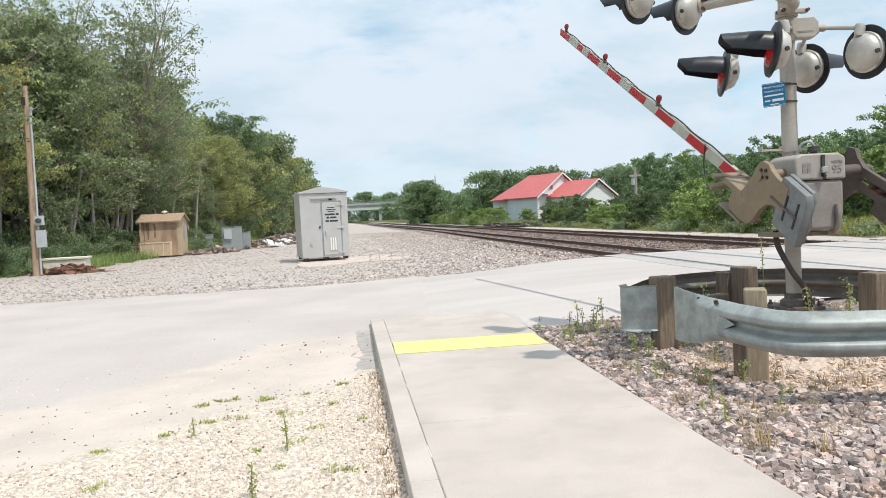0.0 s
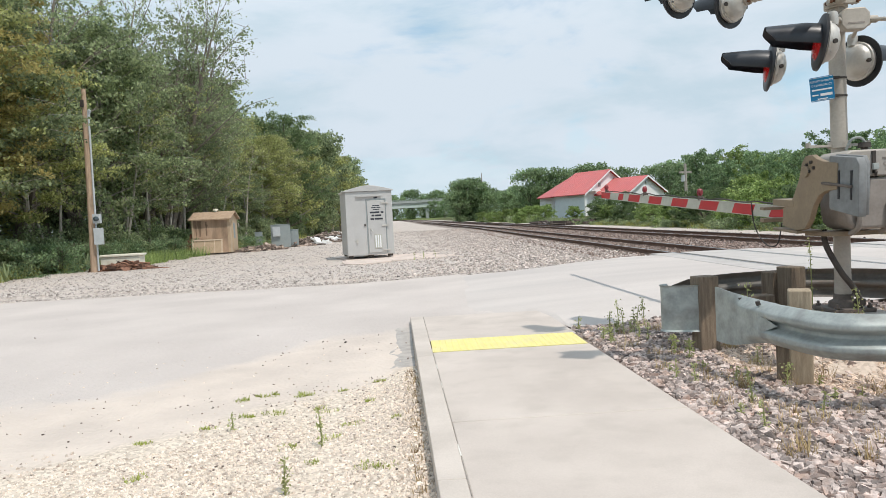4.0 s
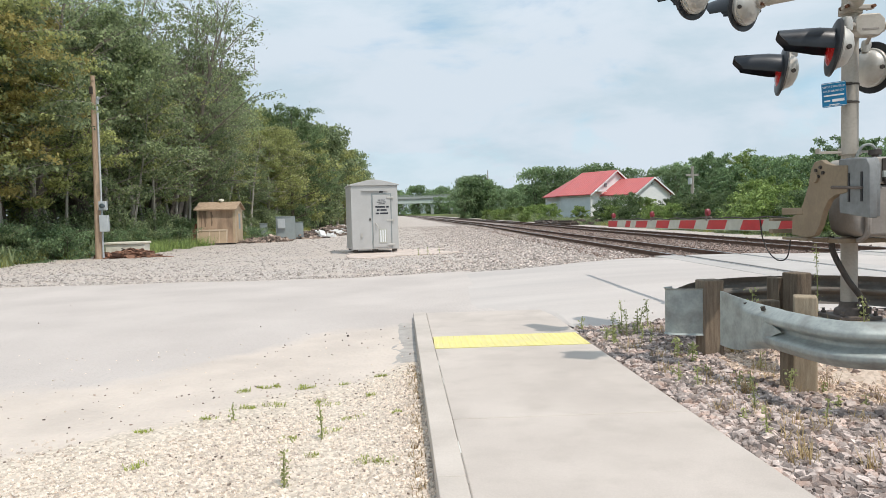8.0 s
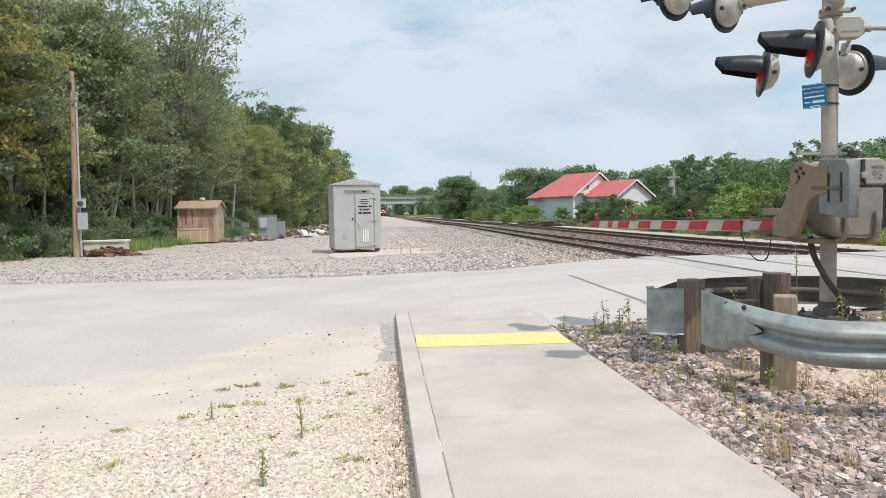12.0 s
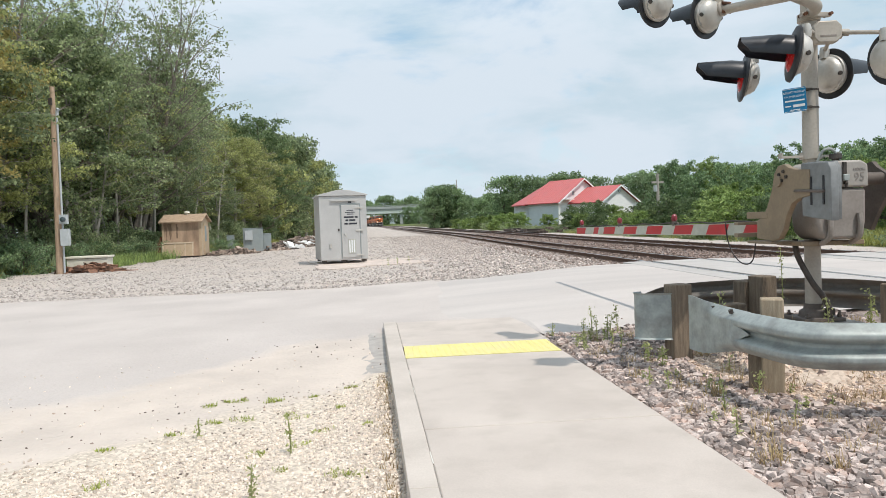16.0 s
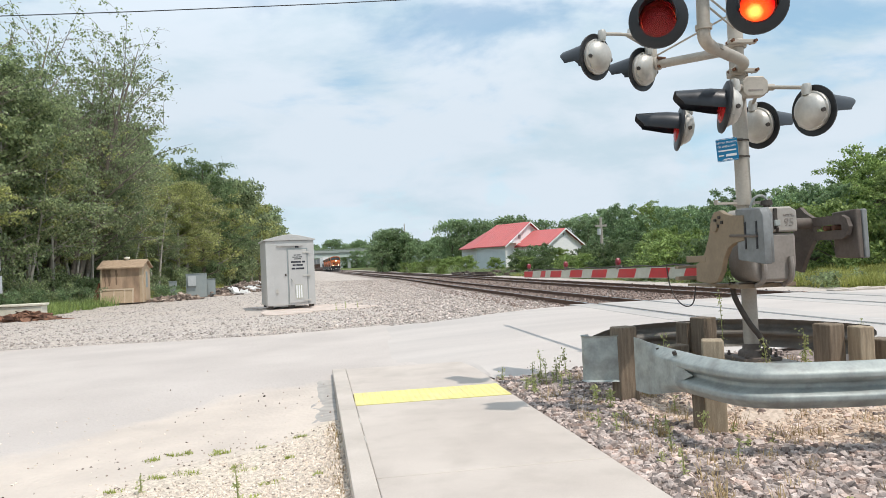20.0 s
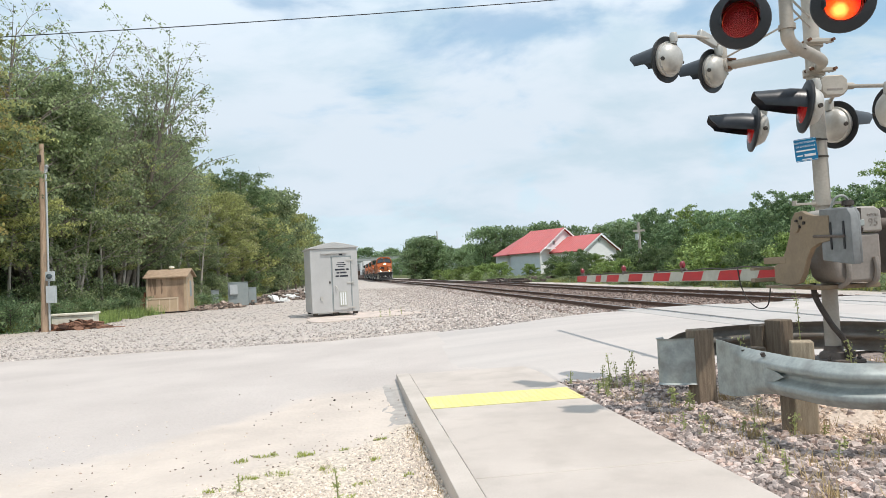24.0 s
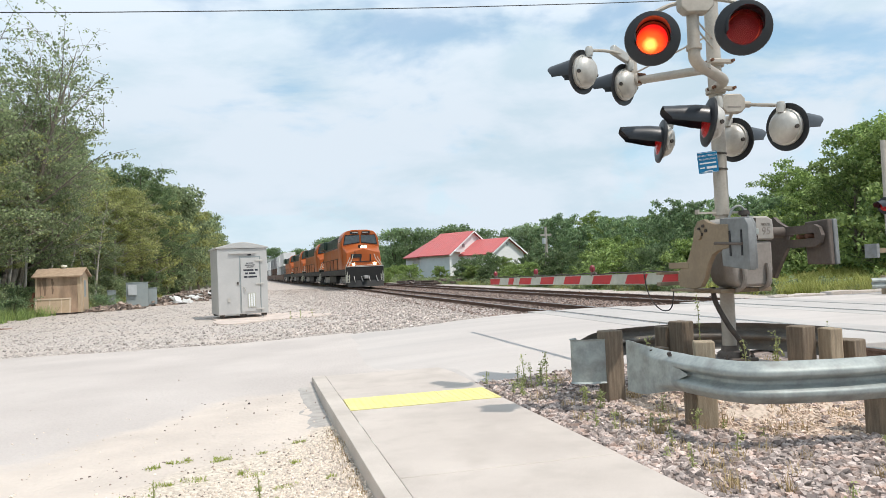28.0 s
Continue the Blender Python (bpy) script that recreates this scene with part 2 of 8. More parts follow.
M_TANGRAVEL = material("tan_fine_gravel", (0.70, 0.56, 0.45), (0.46, 0.35, 0.275), 25, 0.95, grain=180, random_tint=0.35, island=True)
M_RUSTBALLAST = material("rusty_track_ballast", (0.34, 0.255, 0.215), (0.165, 0.12, 0.10), 14, 0.92, grain=120, random_tint=0.5, island=True)
M_SHOULDER = material("pale_shoulder_gravel", (0.61, 0.545, 0.50), (0.32, 0.27, 0.24), 14, 0.92, grain=120, random_tint=0.5, island=True, stain=(0.50, 0.36, 0.28), stain_scale=5, stain_amount=0.4)
M_STONE = material("yard_gravel", (0.54, 0.49, 0.45), (0.36, 0.315, 0.285), 12, 0.95, grain=90, random_tint=0.35, island=True)
M_STEEL = material("galvanised_steel", (0.41, 0.44, 0.42), (0.28, 0.305, 0.295), 9, 0.52, 0.2, grain=45, bump=0.12, stain=(0.175, 0.17, 0.155), stain_scale=5, stain_amount=0.75)
M_STEEL_BROWN = material("dark_brown_steel", (0.22, 0.205, 0.185), (0.15, 0.14, 0.125), 6, 0.7, 0.1, grain=45, bump=0.1, stain=(0.13, 0.10, 0.075), stain_scale=2.5, stain_amount=0.7)
M_TIMBER = material("weathered_post_timber", (0.27, 0.21, 0.15), (0.15, 0.115, 0.085), 7, 0.9, grain=70, bump=0.6, stain=(0.09, 0.07, 0.055), stain_scale=4, stain_amount=0.6, random_tint=0.15, streak=(6, 6, 0.6))
M_TIMBER_NEW = material("pale_post_timber", (0.45, 0.365, 0.26), (0.29, 0.225, 0.155), 7, 0.9, grain=70, bump=0.6, stain=(0.17, 0.13, 0.09), stain_scale=4, stain_amount=0.6, streak=(6, 6, 0.6))
M_MAST = material("aluminium_mast_paint", (0.50, 0.455, 0.395), (0.39, 0.35, 0.30), 5, 0.55, 0.25, grain=50, bump=0.05, stain=(0.30, 0.26, 0.21), stain_scale=3, stain_amount=0.4)
M_BOX = material("mechanism_grey_paint", (0.33, 0.295, 0.265), (0.25, 0.22, 0.195), 4, 0.6, 0.1, grain=40, bump=0.06, stain=(0.17, 0.14, 0.115), stain_scale=3.5, stain_amount=0.6)
M_LID = material("mechanism_lid_paint", (0.44, 0.405, 0.365), (0.35, 0.32, 0.285), 4, 0.55, 0.1, grain=40, bump=0.06, stain=(0.26, 0.22, 0.18), stain_scale=4, stain_amount=0.5)
M_IRON = material("dark_cast_iron", (0.17, 0.14, 0.12), (0.11, 0.09, 0.078), 5, 0.7, 0.2, grain=40, bump=0.1, stain=(0.08, 0.065, 0.055), stain_scale=4, stain_amount=0.5)
M_TAN = material("gate_support_tan_paint", (0.30, 0.23, 0.155), (0.235, 0.18, 0.12), 5, 0.6, 0.1, grain=40, bump=0.05, stain=(0.17, 0.13, 0.09), stain_scale=4, stain_amount=0.5)
M_PLATE = material("counterweight_grey_steel", (0.25, 0.26, 0.26), (0.18, 0.185, 0.185), 6, 0.65, 0.15, grain=35, bump=0.08, stain=(0.14, 0.125, 0.11), stain_scale=4, stain_amount=0.5)
M_DARKSTEEL = material("dark_steel", (0.09, 0.075, 0.065), (0.05, 0.045, 0.04), 9, 0.6, 0.4, bump=0.1)
M_BLACK = material("lamp_black_paint", (0.022, 0.024, 0.028), (0.014, 0.015, 0.018), 6, 0.45, bump=0.03, spec=0.5)
M_HOOD = material("glossy_black_hood_paint", (0.020, 0.024, 0.032), (0.012, 0.014, 0.019), 6, 0.36, bump=0.05, spec=0.6)
M_RUBBER = material("black_cable_rubber", (0.085, 0.07, 0.06), (0.045, 0.038, 0.034), 12, 0.7)
M_SILVER = material("lamp_housing_silver", (0.60, 0.58, 0.54), (0.50, 0.48, 0.44), 7, 0.42, 0.35, grain=40, bump=0.03, stain=(0.36, 0.33, 0.28), stain_scale=6, stain_amount=0.35)
M_LENS = material("red_lens", (0.50, 0.012, 0.015), (0.36, 0.008, 0.01), 40, 0.25, bump=0.15, grain=220, spec=0.6)
M_LAMP_GLASS, M_GLOW_DISC = lamp_glass(), lamp_glow()
M_GATELAMP = material("gate_lamp_red", (0.27, 0.013, 0.025), (0.16, 0.01, 0.016), 40, 0.35, bump=0.1, spec=0.6)
M_RED = material("red_reflective_sheet", (0.52, 0.03, 0.035), (0.42, 0.022, 0.028), 9, 0.45, bump=0.02)
M_WHITE = material("white_reflective_sheet", (0.50, 0.50, 0.43), (0.41, 0.41, 0.35), 9, 0.45, bump=0.02, stain=(0.34, 0.32, 0.26), stain_scale=5, stain_amount=0.4)
M_BLUE = material("blue_sign_sheet", (0.006, 0.19, 0.38), (0.005, 0.155, 0.33), 8, 0.45, bump=0.01)
M_INK = material("white_lettering", (0.78, 0.80, 0.80), (0.7, 0.72, 0.72), 20, 0.6, bump=0)
M_DARKINK = material("dark_lettering", (0.045, 0.05, 0.06), (0.03, 0.03, 0.04), 20, 0.7, bump=0)
M_BUNG = material("bungalow_silver_paint", (0.53, 0.525, 0.51), (0.46, 0.455, 0.44), 1.6, 0.5, 0.12, grain=30, bump=0.04, stain=(0.38, 0.37, 0.35), stain_scale=1.5, stain_amount=0.35)
M_DIRT = material("packed_pale_dirt", (0.68, 0.575, 0.51), (0.53, 0.44, 0.385), 1.6, 0.95, grain=50, bump=0.5, stain=(0.42, 0.36, 0.31), stain_scale=2.2, stain_amount=0.6)
M_SHED = material("tan_shed_siding", (0.565, 0.405, 0.29), (0.46, 0.32, 0.22), 2.5, 0.85, grain=30, bump=0.2, stain=(0.13, 0.09, 0.06), stain_scale=1.2, stain_amount=0.85, streak=(1.3, 1.3, 0.4))
M_SHED_STAIN = material("water_stained_siding", (0.30, 0.205, 0.145), (0.21, 0.145, 0.10), 3, 0.85, stain=(0.12, 0.085, 0.06), stain_scale=4)
M_SHED_TRIM = material("pale_shed_trim", (0.56, 0.43, 0.30), (0.46, 0.35, 0.24), 3, 0.85, stain=(0.28, 0.2, 0.13), stain_scale=3)
M_BATTEN = material("pale_weathered_batten", (0.66, 0.54, 0.41), (0.55, 0.44, 0.32), 4, 0.85, stain=(0.4, 0.3, 0.2), stain_scale=3)
M_ROOF_BROWN = material("brown_shingle", (0.45, 0.33, 0.23), (0.33, 0.235, 0.16), 6, 0.9, bump=0.4)
M_UTIL = material("grey_utility_paint", (0.33, 0.37, 0.37), (0.265, 0.30, 0.30), 3, 0.6, 0.15, stain=(0.2, 0.19, 0.17), stain_scale=3)
M_POLE = material("utility_pole_wood", (0.52, 0.38, 0.27), (0.34, 0.24, 0.165), 5, 0.9, grain=60, bump=0.4, stain=(0.24, 0.17, 0.125), stain_scale=2, stain_amount=0.5, streak=(5, 5, 0.5))
M_PVC = material("grey_conduit", (0.50, 0.53, 0.54), (0.43, 0.46, 0.47), 6, 0.5)
M_RUST = material("rusty_scrap", (0.19, 0.085, 0.045), (0.09, 0.045, 0.03), 8, 0.9, bump=0.4)
M_SCRAP = material("mixed_rusty_scrap", (0.26, 0.135, 0.085), (0.10, 0.055, 0.04), 8, 0.9, bump=0.4, random_tint=0.7, island=True)
M_CREAM = material("cream_plastic_tub", (0.80, 0.77, 0.66), (0.68, 0.64, 0.53), 5, 0.6, stain=(0.5, 0.44, 0.33), stain_scale=3)
M_DEBRIS = material("mixed_debris", (0.36, 0.285, 0.235), (0.12, 0.09, 0.075), 5, 0.9, random_tint=0.75, island=True, bump=0.3)
M_RAIL = material("rail_rusty_steel", (0.22, 0.135, 0.10), (0.13, 0.082, 0.062), 12, 0.75, 0.2, grain=50, bump=0.15)
M_RAILTOP = material("rail_running_surface", (0.42, 0.41, 0.40), (0.32, 0.31, 0.30), 20, 0.3, 0.9, bump=0.02)
M_TIE = material("creosote_tie", (0.17, 0.135, 0.115), (0.095, 0.075, 0.065), 6, 0.9, grain=40, bump=0.4, random_tint=0.3)
M_PANEL = material("crossing_panel_concrete", (0.52, 0.485, 0.46), (0.43, 0.40, 0.375), 1.1, 0.85, grain=80, bump=0.12, random_tint=0.05, stain=(0.36, 0.33, 0.31), stain_amount=0.4)
M_BARN_WHITE = material("barn_white_siding", (0.86, 0.86, 0.85), (0.78, 0.79, 0.78), 1.5, 0.7, bump=0.05, streak=(1, 1, 3))
M_BARN_BLUE = material("barn_pale_blue_siding", (0.70, 0.76, 0.80), (0.63, 0.69, 0.73), 1.5, 0.7, bump=0.05)
M_BARN_ROOF = material("red_metal_roof", (0.56, 0.13, 0.125), (0.48, 0.105, 0.105), 1.2, 0.45, bump=0.03, stain=(0.5, 0.16, 0.15), stain_scale=0.8)
M_BRIDGE = material("overpass_concrete", (0.38, 0.40, 0.39), (0.31, 0.33, 0.32), 0.4, 0.85)
M_STEEL_PALE = material("pale_green_girder_paint", (0.55, 0.60, 0.57), (0.45, 0.50, 0.47), 0.5, 0.6)
M_BARK = material("tree_bark", (0.20, 0.165, 0.13), (0.11, 0.09, 0.07), 5, 0.95, bump=0.5, streak=(4, 4, 0.8))
M_BARK_MID = material("grey_brown_bark", (0.27, 0.235, 0.195), (0.17, 0.145, 0.12), 5, 0.95, bump=0.45, streak=(4, 4, 0.8))
M_BARK_PALE = material("pale_bark", (0.44, 0.41, 0.36), (0.31, 0.28, 0.24), 5, 0.95, bump=0.4, streak=(4, 4, 0.8))
M_LEAF_DARK = leaf_material("dark_green_leaves", (0.25, 0.33, 0.155), (0.095, 0.14, 0.072), 0.55)
M_LEAF_MID = leaf_material("green_leaves", (0.42, 0.49, 0.255), (0.13, 0.175, 0.098), 0.5)
M_LEAF_OLIVE = leaf_material("olive_leaves", (0.54, 0.56, 0.23), (0.20, 0.225, 0.10), 0.5)
M_LEAF_RUSSET = leaf_material("brownish_olive_leaves", (0.56, 0.48, 0.18), (0.29, 0.255, 0.10), 0.45)
M_LEAF_FAR = leaf_material("far_green_leaves", (0.32, 0.43, 0.215), (0.11, 0.18, 0.095), 0.35)
# haze of the distance is mixed into this leaf colour
M_LEAF_HAZED = leaf_material("hazed_distant_leaves", (0.33, 0.43, 0.225), (0.15, 0.22, 0.115), 0.5)
M_LEAF_PALE = leaf_material("pale_green_leaves", (0.43, 0.50, 0.27), (0.19, 0.24, 0.13), 0.45)
M_LEAF_HEDGE = leaf_material("bright_hedge_leaves", (0.38, 0.48, 0.16), (0.11, 0.175, 0.06), 0.32)
M_GRASS = leaf_material("grass_blades", (0.48, 0.47, 0.16), (0.26, 0.29, 0.08), 0.4)
M_WEED = leaf_material("weed_leaves", (0.52, 0.53, 0.25), (0.32, 0.36, 0.15), 0.4)
M_LOTGRASS = leaf_material("lot_grass_blades", (0.42, 0.47, 0.10), (0.24, 0.30, 0.06), 0.3)
M_DRYWEED = leaf_material("dry_weeds", (0.46, 0.35, 0.18), (0.28, 0.20, 0.10), 0.25)
M_ORANGE = material("locomotive_orange", (0.46, 0.113, 0.024), (0.36, 0.083, 0.018), 0.8, 0.42, bump=0.02, stain=(0.28, 0.075, 0.025), stain_scale=0.9, stain_amount=0.4)
M_LOCOBLACK = material("locomotive_black", (0.022, 0.021, 0.02), (0.012, 0.012, 0.012), 1.5, 0.6, bump=0.05, stain=(0.06, 0.05, 0.042), stain_scale=1.2)
M_LOCOGREEN = material("locomotive_dark_green", (0.02, 0.045, 0.032), (0.014, 0.03, 0.022), 1.5, 0.5, bump=0.02)
M_LOCOYELLOW = material("locomotive_yellow_stripe", (0.75, 0.46, 0.06), (0.65, 0.38, 0.05), 2, 0.5, bump=0.02)
M_LOCOGREY = material("truck_grey", (0.46, 0.46, 0.45), (0.30, 0.29, 0.28), 2, 0.7, bump=0.1)
M_HEAD = glow("headlight_glow", (1.0, 0.82, 0.50), 5.0)
M_GLASS = material("cab_glass", (0.06, 0.085, 0.095), (0.04, 0.055, 0.06), 4, 0.08, bump=0, spec=0.9)
M_BOXWHITE = material("container_white", (0.82, 0.82, 0.81), (0.72, 0.72, 0.71), 0.8, 0.5, stain=(0.4, 0.34, 0.28), stain_scale=0.9)
M_BOXGREY = material("container_grey", (0.30, 0.31, 0.31), (0.23, 0.235, 0.235), 0.8, 0.55, stain=(0.25, 0.16, 0.1), stain_scale=0.9)
M_WELL = material("well_car_brown", (0.16, 0.095, 0.07), (0.10, 0.06, 0.045), 0.8, 0.75, bump=0.05)
M_CABLE = material("overhead_cable", (0.03, 0.03, 0.032), (0.02, 0.02, 0.02), 8, 0.6, bump=0)
M_FOUND = material("foundation_concrete", (0.42, 0.39, 0.35), (0.30, 0.27, 0.24), 4, 0.9, bump=0.3)

# ---- mesh building ----
ORIGIN = {}


class MB:
    """Vertices and faces collected piece by piece, in world metres."""

    def __init__(self):
        self.v, self.f = [], []

    def add(self, verts, faces):
        k = len(self.v)
        self.v += [tuple(p) for p in verts]
        self.f += [tuple(i + k for i in f) for f in faces]
        return self

    def box(self, x0, y0, z0, x1, y1, z1, m=None):
        p = [Vector(q) for q in ((x0, y0, z0), (x1, y0, z0), (x1, y1, z0), (x0, y1, z0), (x0, y0, z1), (x1, y0, z1), (x1, y1, z1), (x0, y1, z1))]
        if m is not None:
            p = [m @ q for q in p]
        return self.add(p, [(0, 3, 2, 1), (4, 5, 6, 7), (0, 1, 5, 4), (1, 2, 6, 5), (2, 3, 7, 6), (3, 0, 4, 7)])

    def tube(self, pts, r, n=10, caps=True):
        pts = [Vector(p) for p in pts]
        rs = r if isinstance(r, (list, tuple)) else [r] * len(pts)
        verts, faces, side = [], [], None
        for i, p in enumerate(pts):
            d = (pts[min(i + 1, len(pts) - 1)] - pts[max(i - 1, 0)]).normalized()
            if side is None:
                side = d.cross(Vector((0, 0, 1)))
                if side.length < 0.05:
                    side = Vector((1, 0, 0))
            side = (side - d * side.dot(d)).normalized()
            up = d.cross(side)
            for k in range(n):
                a = 2 * math.pi * k / n
                verts.append(p + rs[i] * (side * math.cos(a) + up * math.sin(a)))
        for i in range(len(pts) - 1):
            for k in range(n):
                j = (k + 1) % n
                faces.append((i * n + k, i * n + j, (i + 1) * n + j, (i + 1) * n + k))
        if caps:
            faces.append(tuple(range(n - 1, -1, -1)))
            faces.append(tuple((len(pts) - 1) * n + k for k in range(n)))
        return self.add(verts, faces)

    def lathe(self, profile, m, n=28, arc=360.0, start=0.0):
        """profile of (radius, along z) turned about z, then moved by m."""
        full = arc >= 359.9
        cols = n if full else n + 1
        verts = [m @ Vector((r * math.cos(radians(start + arc * k / n)), r * math.sin(radians(start + arc * k / n)), z)) for r, z in profile for k in range(cols)]
        faces = []
        for i in range(len(profile) - 1):
            for k in range(n):
                j = (k + 1) % cols if full else k + 1
                faces.append((i * cols + k, i * cols + j, (i + 1) * cols + j, (i + 1) * cols + k))
        return self.add(verts, faces)

    def extrude(self, outline, t0, t1, m):
        """a flat outline (u, v) given thickness from t0 to t1 along the third axis, moved by m."""
        n = len(outline)
        verts = [m @ Vector((u, v, t0)) for u, v in outline] + [m @ Vector((u, v, t1)) for u, v in outline]
        faces = [tuple(range(n - 1, -1, -1)), tuple(range(n, 2 * n))] + [(i, (i + 1) % n, n + (i + 1) % n, n + i) for i in range(n)]
        return self.add(verts, faces)

    def sweep(self, section, path):
        """an open section of (across, up) swept along a ground path, upright."""
        verts, faces, n = [], [], len(section)
        path = [Vector(p) for p in path]
        for i, p in enumerate(path):
            d = path[min(i + 1, len(path) - 1)] - path[max(i - 1, 0)]
            d.z = 0
            d.normalize()
            side = Vector((d.y, -d.x, 0))
            for a, u in section:
                verts.append(p + side * a + Vector((0, 0, u)))
        for i in range(len(path) - 1):
            for k in range(n - 1):
                faces.append((i * n + k, (i + 1) * n + k, (i + 1) * n + k + 1, i * n + k + 1))
        return self.add(verts, faces)


def to_mesh(name, mb, mat, origin=(0, 0, 0), bevel=0.0, smooth=True, angle=35):
    me = bpy.data.meshes.new(name)
    o = Vector(origin)
    me.from_pydata([tuple(Vector(p) - o) for p in mb.v], [], mb.f)
    if bevel:
        bm = bmesh.new()
        bm.from_mesh(me)
        bmesh.ops.remove_doubles(bm, verts=bm.verts, dist=1e-5)
        bmesh.ops.recalc_face_normals(bm, faces=bm.faces)
        sharp = [e for e in bm.edges if e.is_manifold and e.calc_face_angle(0) > radians(40)]
        rounded = set(bmesh.ops.bevel(bm, geom=sharp, offset=bevel, segments=2, profile=0.5, affect="EDGES", clamp_overlap=True)["faces"])
        for f in bm.faces:
            f.smooth = smooth and (f in rounded or any(radians(1) < e.calc_face_angle(0) < radians(35) and not any(g in rounded for g in e.link_faces) for e in f.edges))
        bm.to_mesh(me)
        bm.free()
    me.materials.append(mat)
    if smooth and not bevel:
        me.polygons.foreach_set("use_smooth", [True] * len(me.polygons))
        me.set_sharp_from_angle(angle=radians(angle))
    me.update()
    return me


def quick_mesh(name, verts, faces, mat, smooth=False):
    """a mesh from arrays: verts (n, 3), faces (m, 3 or 4)."""
    me = bpy.data.meshes.new(name)
    k = faces.shape[1]
    me.vertices.add(len(verts))
    me.vertices.foreach_set("co", np.ascontiguousarray(verts, dtype=np.float32).ravel())
    me.loops.add(faces.size)
    me.loops.foreach_set("vertex_index", np.ascontiguousarray(faces, dtype=np.int32).ravel())
    me.polygons.add(len(faces))
    me.polygons.foreach_set("loop_start", np.arange(0, faces.size, k, dtype=np.int32))
    me.polygons.foreach_set("loop_total", np.full(len(faces), k, dtype=np.int32))
    me.polygons.foreach_set("use_smooth", np.full(len(faces), smooth))
    me.materials.append(mat)
    me.update(calc_edges=True)
    me.validate()
    return me


def thing(name, origin, label, category, group="", kind=""):
    ob = tagged(new(name), label, category, group, kind)
    ob.location = origin
    ORIGIN[ob] = Vector(origin)
    return ob


def solid(name, mb, mat, label, category, group="", kind="", bevel=0.0, origin=(0, 0, 0), smooth=True):
    ob = tagged(new(name, to_mesh(name, mb, mat, origin, bevel, smooth)), label, category, group, kind)
    ob.location = origin
    ORIGIN[ob] = Vector(origin)
    return ob


def part(name, mb, mat, parent, label="", bevel=0.0, origin=None, smooth=True):
    o = Vector(origin) if origin is not None else ORIGIN[parent]
    ob = new(name, to_mesh(name, mb, mat, o, bevel, smooth))
    ob.parent = parent
    ob.location = o - ORIGIN[parent]
    ORIGIN[ob] = o
    if label:
        tagged(ob, label)
    return ob


def words(name, text, size, mat, parent, m, label=""):
    """raised lettering in the built-in font, as a mesh part."""
    cu = bpy.data.curves.new(name, "FONT")
    cu.body, cu.size, cu.extrude, cu.align_x = text, size, 0.0015, "CENTER"
    tmp = new(name + "_curve", cu)
    me = bpy.data.meshes.new_from_object(tmp.evaluated_get(bpy.context.evaluated_depsgraph_get()))
    bpy.data.objects.remove(tmp)
    me.materials.clear()
    me.materials.append(mat)
    o = ORIGIN[parent]
    for v in me.vertices:
        v.co = (m @ v.co) - o
    ob = new(name, me)
    ob.parent = parent
    ORIGIN[ob] = o
    return ob


def smoothstep(a, b, x):
    t = min(1.0, max(0.0, (x - a) / (b - a)))
    return t * t * (3 - 2 * t)


def nz(x, y, s=1.0, k=0.0):
    return noise.noise(Vector((x * s, y * s, k)))


def track_x(y, base=7.15):
    u = y - 62.0
    return base - 0.042 * 0.5 * (u + math.sqrt(u * u + 400.0)) - 0.0006 * max(0.0, y - 330.0) ** 2 * (1 if y < 700 else 0.8) + 0.9 * smoothstep(135.0, 230.0, y)


def grade(y):
    return 0.0025 * max(0.0, y - 40.0)


RAIL_Z = 0.15
TRACKS = (7.15, 11.5)


def road_z(x):
    return -0.10 + 0.24 * smoothstep(-2.0, 5.6, x)


def wood_edge(y):
    return min(-13.6 + 0.07 * max(0.0, min(y, 60.0) - 25.0), track_x(max(y, 60.0)) - 16.5)


def near_edge(x):
    if x < -0.1:
        return 8.75 - 2.4 * smoothstep(-0.9, -3.0, x) + 0.12 * nz(x, 0, 1.7) - 0.5 * smoothstep(-3.0, -12.0, x)
    return 9.05 if x < 1.72 else 7.65 + 0.06 * nz(x, 0, 2.1)


def far_edge(x):
    return 15.75 + 0.25 * nz(x, 5, 0.35) + 0.16 * nz(x, 9, 1.7) + 1.1 * smoothstep(2.0, 6.0, x)


